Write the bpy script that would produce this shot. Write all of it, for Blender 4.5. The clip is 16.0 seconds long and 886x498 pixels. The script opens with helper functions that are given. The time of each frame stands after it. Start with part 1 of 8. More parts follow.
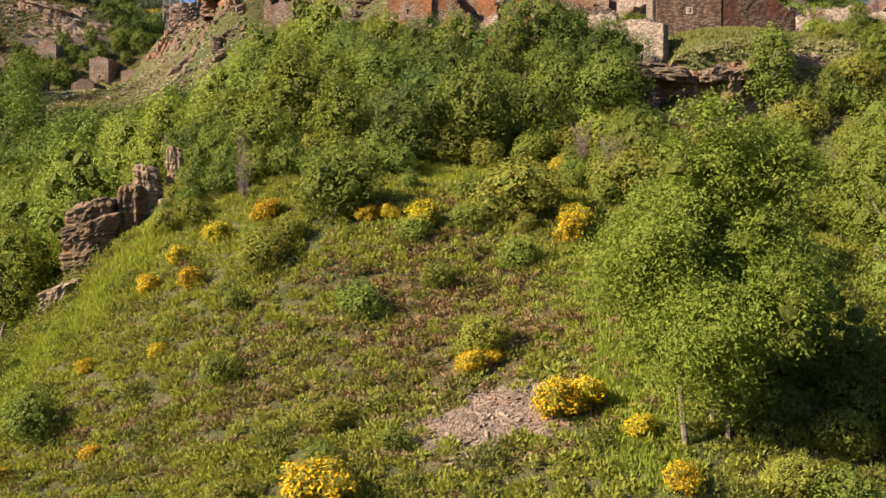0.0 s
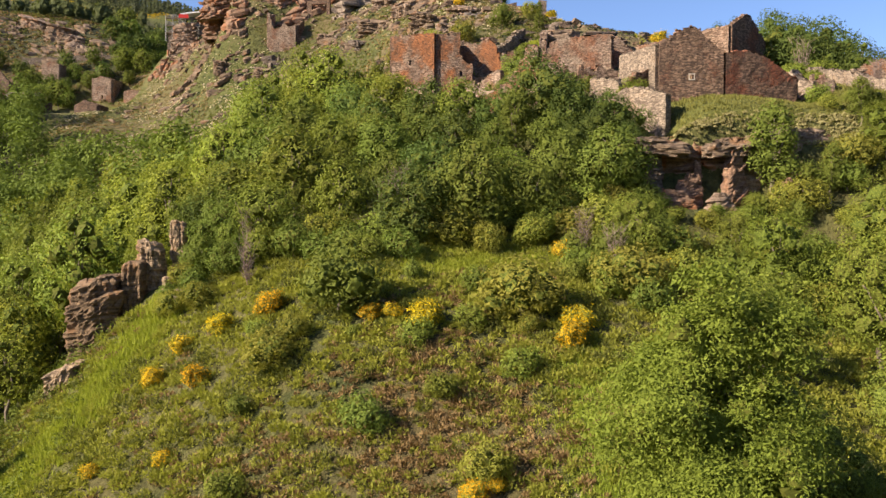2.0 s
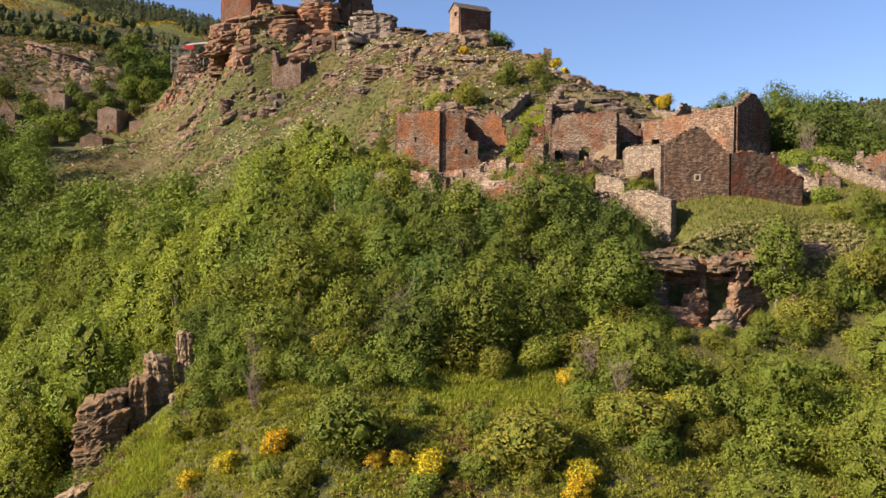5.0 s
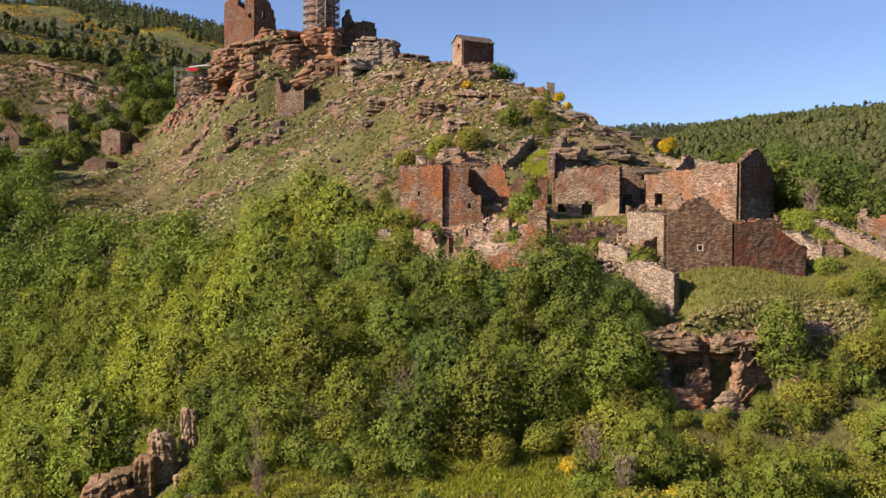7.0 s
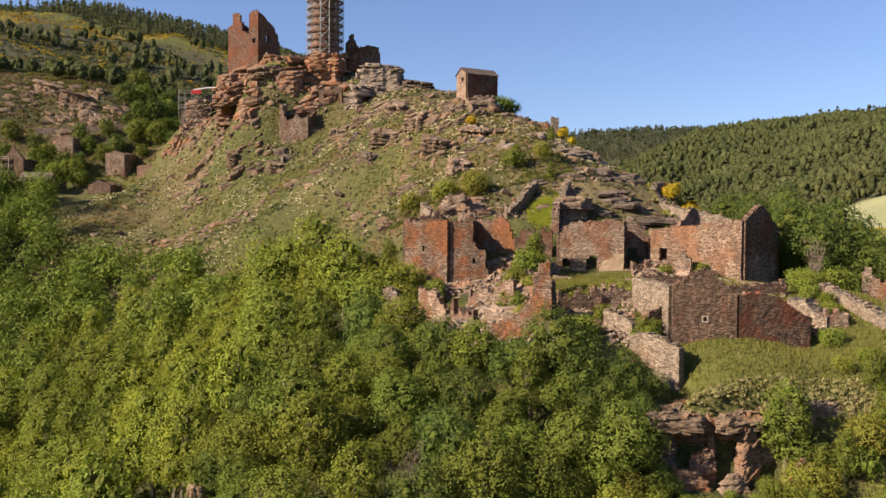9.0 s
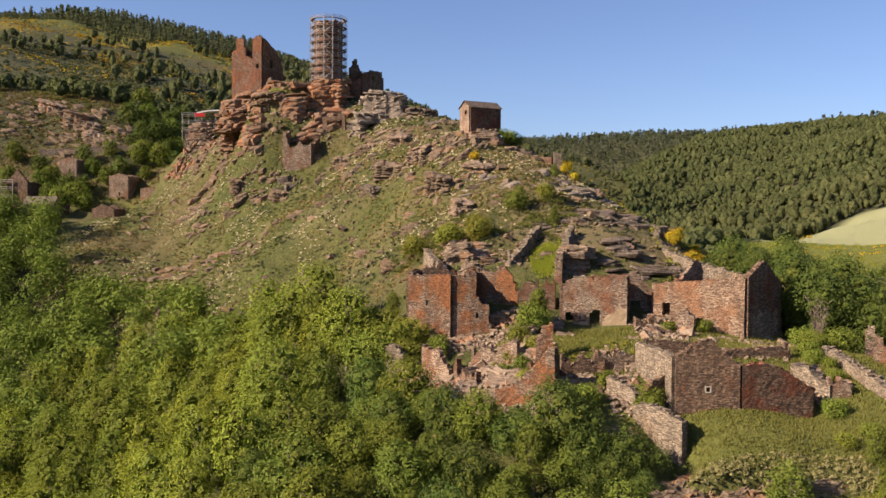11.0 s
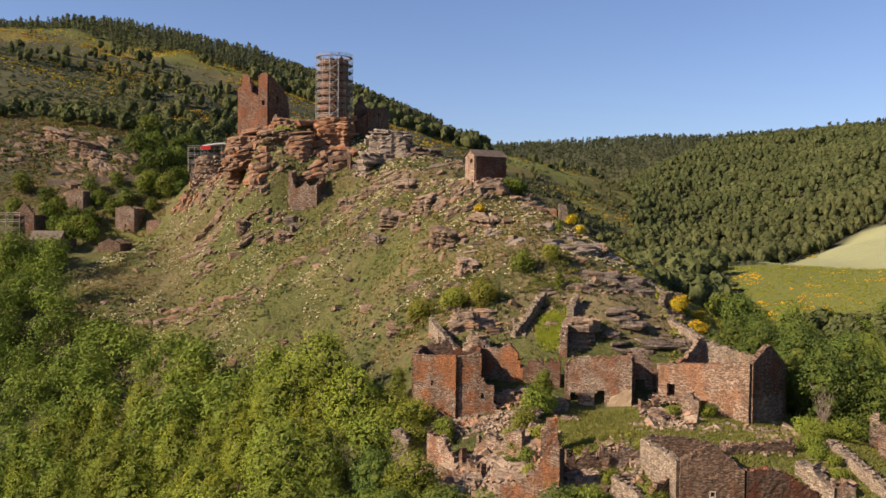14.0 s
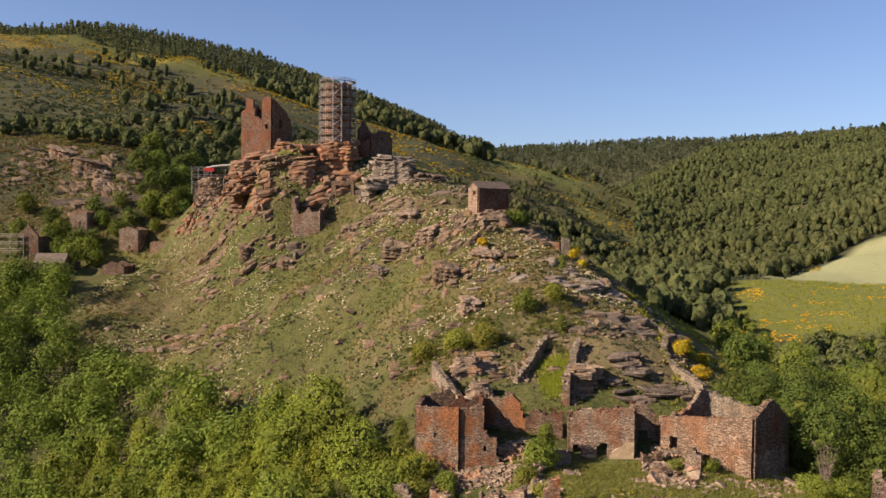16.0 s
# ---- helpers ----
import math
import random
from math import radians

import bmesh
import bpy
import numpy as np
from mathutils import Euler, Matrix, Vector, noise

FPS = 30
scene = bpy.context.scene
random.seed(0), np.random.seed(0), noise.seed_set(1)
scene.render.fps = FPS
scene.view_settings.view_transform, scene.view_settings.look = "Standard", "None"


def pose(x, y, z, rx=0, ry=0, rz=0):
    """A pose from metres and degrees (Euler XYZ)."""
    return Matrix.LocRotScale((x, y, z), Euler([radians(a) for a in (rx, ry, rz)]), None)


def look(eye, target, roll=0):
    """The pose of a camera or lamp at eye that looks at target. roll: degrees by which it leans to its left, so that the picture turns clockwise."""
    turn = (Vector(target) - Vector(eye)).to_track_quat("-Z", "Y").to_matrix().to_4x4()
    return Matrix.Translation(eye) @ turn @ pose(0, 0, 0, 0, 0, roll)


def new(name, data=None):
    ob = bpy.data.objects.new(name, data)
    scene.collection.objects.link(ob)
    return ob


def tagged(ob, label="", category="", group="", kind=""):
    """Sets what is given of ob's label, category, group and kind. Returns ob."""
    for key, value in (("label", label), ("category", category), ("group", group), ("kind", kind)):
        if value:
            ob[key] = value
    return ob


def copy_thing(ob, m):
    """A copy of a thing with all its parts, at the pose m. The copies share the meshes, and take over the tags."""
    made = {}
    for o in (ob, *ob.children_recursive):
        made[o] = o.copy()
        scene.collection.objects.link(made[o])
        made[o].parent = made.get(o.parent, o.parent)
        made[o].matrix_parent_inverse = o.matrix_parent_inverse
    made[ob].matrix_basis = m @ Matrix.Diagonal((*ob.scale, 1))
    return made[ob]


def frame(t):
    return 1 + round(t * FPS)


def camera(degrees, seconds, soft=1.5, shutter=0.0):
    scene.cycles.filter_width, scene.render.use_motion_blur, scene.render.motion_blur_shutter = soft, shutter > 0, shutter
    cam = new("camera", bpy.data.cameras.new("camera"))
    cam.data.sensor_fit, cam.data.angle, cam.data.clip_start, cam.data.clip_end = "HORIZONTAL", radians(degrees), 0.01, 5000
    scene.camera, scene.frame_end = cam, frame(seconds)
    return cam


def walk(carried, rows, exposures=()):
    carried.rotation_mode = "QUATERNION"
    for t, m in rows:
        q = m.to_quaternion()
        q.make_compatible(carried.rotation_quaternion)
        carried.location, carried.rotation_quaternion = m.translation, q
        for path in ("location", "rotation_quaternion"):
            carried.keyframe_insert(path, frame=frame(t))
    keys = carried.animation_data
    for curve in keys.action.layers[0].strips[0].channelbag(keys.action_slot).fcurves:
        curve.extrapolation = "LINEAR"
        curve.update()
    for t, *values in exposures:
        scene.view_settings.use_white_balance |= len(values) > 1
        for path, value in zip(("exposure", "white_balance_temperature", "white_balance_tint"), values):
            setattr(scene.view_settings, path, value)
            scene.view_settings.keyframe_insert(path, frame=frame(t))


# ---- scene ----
cam = camera(53.4, 16.0)
METRES, EYE, TILT, LEAN, TURN = 50.0, 10.0, -1.1, -0.5, 0.0
ROWS = [
    (0.0, 0.0, 0.0, 0.0, 0.0, 0.0, -0.0),
    (0.5, -0.001, -0.001, 0.0307, 0.04, -0.06, 0.01),
    (1.0, -0.0008, -0.0022, 0.0609, 0.05, -0.09, -0.02),
    (1.5, 0.0, -0.003, 0.0913, 0.12, -0.14, 0.01),
    (2.0, -0.0008, -0.0032, 0.1218, 0.14, -0.15, 0.0),
    (2.5, -0.0007, -0.0044, 0.1525, 0.2, -0.19, -0.0),
    (3.0, -0.0003, -0.0042, 0.1831, 0.24, -0.21, 0.01),
    (3.5, -0.002, -0.0042, 0.2148, 0.31, -0.26, 0.04),
    (4.0, -0.003, -0.0046, 0.2454, 0.36, -0.29, 0.03),
    (6.5, -0.0012, -0.0075, 0.4003, 0.59, -0.4, 0.01),
    (7.0, -0.0025, -0.0075, 0.4332, 0.64, -0.42, 0.02),
    (7.5, -0.0041, -0.0081, 0.4663, 0.67, -0.47, 0.02),
    (8.0, -0.0051, -0.0087, 0.4986, 0.73, -0.47, 0.01),
    (8.5, -0.0058, -0.0091, 0.5278, 0.78, -0.47, 0.0),
    (9.0, -0.0065, -0.0095, 0.5617, 0.83, -0.48, -0.01),
    (11.5, -0.0087, -0.0127, 0.7196, 1.06, -0.46, -0.09),
    (12.0, -0.0095, -0.0147, 0.753, 1.12, -0.43, -0.12),
    (12.5, -0.0093, -0.0166, 0.7821, 1.18, -0.43, -0.13),
    (13.0, -0.0099, -0.0172, 0.8143, 1.24, -0.46, -0.16),
    (13.5, -0.0098, -0.0174, 0.8434, 1.27, -0.5, -0.16),
    (14.0, -0.0102, -0.0177, 0.876, 1.31, -0.53, -0.2),
    (14.5, -0.01, -0.0185, 0.9045, 1.36, -0.55, -0.23),
    (15.0, -0.0095, -0.019, 0.937, 1.42, -0.59, -0.24),
    (15.5, -0.0094, -0.0189, 0.9657, 1.47, -0.61, -0.24),
    (16.0, -0.0096, -0.0197, 0.9994, 1.52, -0.57, -0.25),
]
walk(cam, [(t, pose(0, 0, EYE, TILT, LEAN, TURN) @ pose(METRES * x, METRES * y, METRES * z, 90 + pitch, roll, yaw)) for t, x, y, z, yaw, pitch, roll in ROWS], [(0.0, 1.40, 6500, 11), (4.0, 1.24, 6550, 12), (9.0, 1.08, 6700, 13), (16.0, 0.91, 6850, 14)])
rng = np.random.default_rng(7)

# ---- world and sun ----
SUN_FROM = Vector((-0.81, -0.31, 0.50)).normalized()
sun = new("sun", bpy.data.lights.new("sun", "SUN"))
sun.data.energy, sun.data.angle, sun.data.color = 5.0, radians(0.5), (1.0, 0.86, 0.67)
sun.matrix_world = look(SUN_FROM * 300, (0, 0, 0))
world = bpy.data.worlds.new("sky")
scene.world = world
world.use_nodes = True
wn = world.node_tree
wn.nodes.clear()
sky = wn.nodes.new("ShaderNodeTexSky")
sky.sky_type, sky.sun_disc = "NISHITA", False
sky.sun_elevation = math.asin(SUN_FROM.z)
sky.sun_rotation = math.atan2(SUN_FROM.x, SUN_FROM.y)
sky.altitude, sky.air_density, sky.dust_density, sky.ozone_density = 1200, 1.0, 2.2, 6.0
bg = wn.nodes.new("ShaderNodeBackground")
bg.inputs["Strength"].default_value = 0.080
wo = wn.nodes.new("ShaderNodeOutputWorld")
tint = wn.nodes.new("ShaderNodeMix")
tint.data_type, tint.blend_type = "RGBA", "MULTIPLY"
tint.inputs[0].default_value = 1.0
tint.inputs[7].default_value = (1.14, 1.0, 1.0, 1.0)
wn.links.new(sky.outputs[0], tint.inputs[6])
wn.links.new(tint.outputs[2], bg.inputs[0])
wn.links.new(bg.outputs[0], wo.inputs[0])


# ---- materials ----
def nodes_of(name):
    m = bpy.data.materials.new(name)
    m.use_nodes = True
    nt = m.node_tree
    nt.nodes.clear()
    out = nt.nodes.new("ShaderNodeOutputMaterial")
    bsdf = nt.nodes.new("ShaderNodeBsdfPrincipled")
    nt.links.new(bsdf.outputs[0], out.inputs[0])
    bsdf.inputs["Specular IOR Level"].default_value = 0.25
    return m, nt, bsdf, out


def mix(nt, fac, a, b, mode="MIX"):
    n = nt.nodes.new("ShaderNodeMix")
    n.data_type, n.blend_type = "RGBA", mode
    for socket, v in ((n.inputs[0], fac), (n.inputs[6], a), (n.inputs[7], b)):
        if isinstance(v, (int, float)):
            socket.default_value = v
        elif isinstance(v, tuple):
            socket.default_value = (*v, 1)
        else:
            nt.links.new(v, socket)
    return n.outputs[2]


def maths(nt, op, a, b=0.5, c=0.0):
    n = nt.nodes.new("ShaderNodeMath")
    n.operation = op
    for i, v in enumerate((a, b, c)):
        if isinstance(v, (int, float)):
            n.inputs[i].default_value = v
        else:
            nt.links.new(v, n.inputs[i])
    return n.outputs[0]


def ramp(nt, value, *stops):
    n = nt.nodes.new("ShaderNodeValToRGB")
    e = n.color_ramp.elements
    while len(e) < len(stops):
        e.new(0.5)
    for el, (p, c) in zip(e, stops):
        el.position = p
        el.color = (*c, 1) if isinstance(c, tuple) else (c, c, c, 1)
    nt.links.new(value, n.inputs[0])
    return n.outputs[0]


def coords(nt, scale=(1, 1, 1), world_space=False):
    m = nt.nodes.new("ShaderNodeMapping")
    m.inputs["Scale"].default_value = scale
    if world_space:
        g = nt.nodes.new("ShaderNodeNewGeometry")
        nt.links.new(g.outputs["Position"], m.inputs[0])
    else:
        g = nt.nodes.new("ShaderNodeTexCoord")
        nt.links.new(g.outputs["Object"], m.inputs[0])
    return m.outputs[0]


def noisy(nt, vec, scale, detail=4.0, rough=0.6):
    n = nt.nodes.new("ShaderNodeTexNoise")
    n.inputs["Scale"].default_value, n.inputs["Detail"].default_value, n.inputs["Roughness"].default_value = scale, detail, rough
    nt.links.new(vec, n.inputs["Vector"])
    return n.outputs["Fac"]


def cells(nt, vec, scale, feature="F1"):
    n = nt.nodes.new("ShaderNodeTexVoronoi")
    n.feature = feature
    n.inputs["Scale"].default_value = scale
    nt.links.new(vec, n.inputs["Vector"])
    return n


def relief(nt, bsdf, height, strength, distance):
    b = nt.nodes.new("ShaderNodeBump")
    b.inputs["Strength"].default_value, b.inputs["Distance"].default_value = strength, distance
    nt.links.new(height, b.inputs["Height"])
    nt.links.new(b.outputs[0], bsdf.inputs["Normal"])


def split(nt, colour):
    s = nt.nodes.new("ShaderNodeSeparateColor")
    nt.links.new(colour, s.inputs[0])
    return s.outputs


def masonry(name, dark, light, patch, amount, joint=(0.055, 0.04, 0.03), lime=0.0):
    """Rubble masonry of flat stones, with patches of another colour; lime: how much is covered by pale render."""
    m, nt, bsdf, out = nodes_of(name)
    vec = coords(nt, (3.0, 3.0, 9.6))
    wob = noisy(nt, coords(nt), 1.3, 3)
    v1 = cells(nt, vec, 1.0)
    edge = cells(nt, vec, 1.0, "DISTANCE_TO_EDGE").outputs["Distance"]
    pick = split(nt, v1.outputs["Color"])[0]
    col = mix(nt, ramp(nt, pick, (0.2, 0.0), (0.75, 1.0)), tuple(c * 0.82 for c in dark), tuple(c * 1.1 for c in light))
    fleck = noisy(nt, coords(nt), 7.0, 3)
    col = mix(nt, ramp(nt, fleck, (0.4, 0.0), (0.7, 0.35)), col, tuple(min(1, c * 1.35) for c in light))
    col = mix(nt, maths(nt, "MULTIPLY", ramp(nt, split(nt, v1.outputs["Color"])[1], (0.76, 0.0), (0.92, 1.0)), 0.5), col, tuple(min(1, c * 1.6) for c in light))
    big = noisy(nt, coords(nt), 0.33, 4, 0.65)
    col = mix(nt, ramp(nt, big, (0.62 - amount * 0.35, 0.0), (0.72 - amount * 0.35, 0.9)), col, mix(nt, pick, tuple(c * 0.7 for c in patch), patch))
    stain = noisy(nt, coords(nt, (1, 1, 0.4)), 0.9, 5, 0.7)
    col = mix(nt, ramp(nt, stain, (0.35, 0.55), (0.6, 0.0)), col, tuple(c * 0.55 for c in dark))
    if lime:
        low = noisy(nt, coords(nt), 0.45, 5, 0.6)
        col = mix(nt, ramp(nt, low, (0.60 - lime * 0.3, 0.0), (0.82 - lime * 0.3, 0.6)), col, mix(nt, wob, (0.40, 0.32, 0.23), (0.52, 0.43, 0.32)))
    col = mix(nt, ramp(nt, edge, (0.015, 0.9), (0.10, 0.0)), col, tuple(c * 0.8 for c in joint))
    nt.links.new(col, bsdf.inputs["Base Color"])
    bsdf.inputs["Roughness"].default_value = 0.93
    h = maths(nt, "ADD", maths(nt, "MINIMUM", edge, 0.16), maths(nt, "MULTIPLY", wob, 0.2))
    relief(nt, bsdf, h, 1.0, 0.14)
    return m


def rocky(name, dark, light, patch, amount, lichen=(0.36, 0.33, 0.27)):
    """Layered schist: thin strata, lichen and rust."""
    m, nt, bsdf, out = nodes_of(name)
    warp = noisy(nt, coords(nt), 0.5, 3)
    strata = noisy(nt, coords(nt, (0.5, 0.5, 5.0)), 1.1, 6, 0.7)
    spots = noisy(nt, coords(nt), 3.5, 5, 0.65)
    col = mix(nt, ramp(nt, strata, (0.36, 0.0), (0.62, 1.0)), dark, light)
    col = mix(nt, ramp(nt, warp, (0.66 - amount * 0.4, 0.0), (0.74 - amount * 0.4, 0.85)), col, patch)
    col = mix(nt, ramp(nt, spots, (0.56, 0.0), (0.66, 0.6)), col, lichen)
    col = mix(nt, ramp(nt, spots, (0.34, 0.7), (0.44, 0.0)), col, tuple(c * 0.45 for c in dark))
    nt.links.new(col, bsdf.inputs["Base Color"])
    bsdf.inputs["Roughness"].default_value = 0.9
    relief(nt, bsdf, maths(nt, "ADD", strata, maths(nt, "MULTIPLY", spots, 0.4)), 1.0, 0.25)
    return m


def leafy(name, low, high, glow=0.45, spread=0.35, grain=0.27, patch=0.35):
    """Thin leaves that let some light through; colour varies leaf by leaf and plant by plant."""
    m, nt, bsdf, out = nodes_of(name)
    g = nt.nodes.new("ShaderNodeNewGeometry")
    oi = nt.nodes.new("ShaderNodeObjectInfo")
    pos = noisy(nt, coords(nt, world_space=True), patch, 3)
    f = maths(nt, "ADD", maths(nt, "MULTIPLY", g.outputs["Random Per Island"], grain), maths(nt, "MULTIPLY", oi.outputs["Random"], spread))
    f = maths(nt, "ADD", f, maths(nt, "MULTIPLY", maths(nt, "SUBTRACT", pos, 0.4), 0.7))
    col = mix(nt, f, low, high)
    hs = nt.nodes.new("ShaderNodeHueSaturation")
    nt.links.new(col, hs.inputs["Color"])
    nt.links.new(maths(nt, "MULTIPLY_ADD", oi.outputs["Random"], 0.035, 0.4825), hs.inputs["Hue"])
    nt.links.new(hs.outputs[0], bsdf.inputs["Base Color"])
    bsdf.inputs["Roughness"].default_value = 0.7
    bsdf.inputs["Specular IOR Level"].default_value = 0.06
    tr = nt.nodes.new("ShaderNodeBsdfTranslucent")
    bright = mix(nt, 1.0, hs.outputs[0], (0.95, 1.0, 0.6), "MULTIPLY")
    nt.links.new(bright, tr.inputs[0])
    ms = nt.nodes.new("ShaderNodeMixShader")
    ms.inputs[0].default_value = glow
    nt.links.new(bsdf.outputs[0], ms.inputs[1])
    nt.links.new(tr.outputs[0], ms.inputs[2])
    nt.links.new(ms.outputs[0], out.inputs[0])
    return m


def plain(name, a, b, rough=0.8, scale=2.0, metal=0.0, bump=0.3):
    m, nt, bsdf, out = nodes_of(name)
    n1, n2 = noisy(nt, coords(nt), scale, 5, 0.65), noisy(nt, coords(nt), scale * 9, 3)
    col = mix(nt, ramp(nt, n1, (0.35, 0.0), (0.65, 1.0)), a, b)
    col = mix(nt, maths(nt, "MULTIPLY", n2, 0.35), col, tuple(c * 0.6 for c in a))
    nt.links.new(col, bsdf.inputs["Base Color"])
    bsdf.inputs["Roughness"].default_value, bsdf.inputs["Metallic"].default_value = rough, metal
    relief(nt, bsdf, n2, bump, 0.02)
    return m


def ground_material():
    m, nt, bsdf, out = nodes_of("ground_cover")

    def zone(name):
        a = nt.nodes.new("ShaderNodeAttribute")
        a.attribute_name = name
        s = split(nt, a.outputs["Color"])
        return s[0], s[1], s[2], a.outputs["Alpha"]
    rock, straw, heath, wooded = zone("zone_a")
    field, broom, gravel, lush = zone("zone_b")
    p = coords(nt, world_space=True)
    n_big, n_mid, n_fine = noisy(nt, p, 0.05, 5, 0.6), noisy(nt, p, 0.35, 5, 0.65), noisy(nt, p, 2.6, 4, 0.65)
    speck = noisy(nt, p, 1.1, 6, 0.75)
    grass = mix(nt, ramp(nt, n_mid, (0.35, 0.0), (0.65, 1.0)), (0.046, 0.058, 0.014), (0.108, 0.112, 0.030))
    grass = mix(nt, ramp(nt, n_big, (0.4, 0.0), (0.6, 0.5)), grass, (0.130, 0.118, 0.040))
    dry = mix(nt, n_fine, (0.095, 0.074, 0.034), (0.20, 0.16, 0.078))
    brown = mix(nt, n_fine, (0.062, 0.052, 0.020), (0.145, 0.115, 0.046))
    stone = mix(nt, ramp(nt, speck, (0.38, 0.0), (0.62, 1.0)), (0.080, 0.055, 0.04), (0.25, 0.185, 0.13))

    def blend(col, mask, other, breakup, lo=0.35, hi=0.62):
        f = maths(nt, "SUBTRACT", maths(nt, "ADD", mask, breakup), 0.5)
        return mix(nt, ramp(nt, f, (lo, 0.0), (hi, 1.0)), col, other)
    grain = noisy(nt, p, 1.9, 5, 0.8)
    grass = mix(nt, ramp(nt, grain, (0.36, 0.75), (0.50, 0.0)), grass, (0.028, 0.028, 0.010))
    grass = mix(nt, ramp(nt, grain, (0.56, 0.0), (0.66, 0.6)), grass, (0.18, 0.16, 0.065))
    grass = mix(nt, lush, grass, mix(nt, n_mid, (0.105, 0.120, 0.020), (0.18, 0.18, 0.040)))
    col = blend(grass, heath, brown, n_mid, 0.35, 0.65)
    # woodland floor; its blue is raised to paint in distance haze
    col = blend(col, wooded, mix(nt, n_mid, (0.040, 0.042, 0.020), (0.085, 0.083, 0.034)), n_mid, 0.3, 0.6)
    col = blend(col, straw, dry, speck, 0.36, 0.6)
    col = blend(col, rock, stone, mix(nt, 0.5, speck, n_mid), 0.36, 0.46)
    col = blend(col, gravel, mix(nt, n_fine, (0.17, 0.12, 0.09), (0.36, 0.27, 0.21)), n_mid, 0.42, 0.62)
    col = mix(nt, field, col, mix(nt, n_mid, (0.27, 0.275, 0.13), (0.33, 0.33, 0.17)))
    col = blend(col, broom, mix(nt, n_fine, (0.30, 0.22, 0.02), (0.55, 0.36, 0.02)), speck, 0.5, 0.6)
    nt.links.new(col, bsdf.inputs["Base Color"])
    bsdf.inputs["Roughness"].default_value = 0.95
    relief(nt, bsdf, maths(nt, "ADD", speck, maths(nt, "MULTIPLY", n_fine, 0.4)), 1.0, 0.6)
    return m


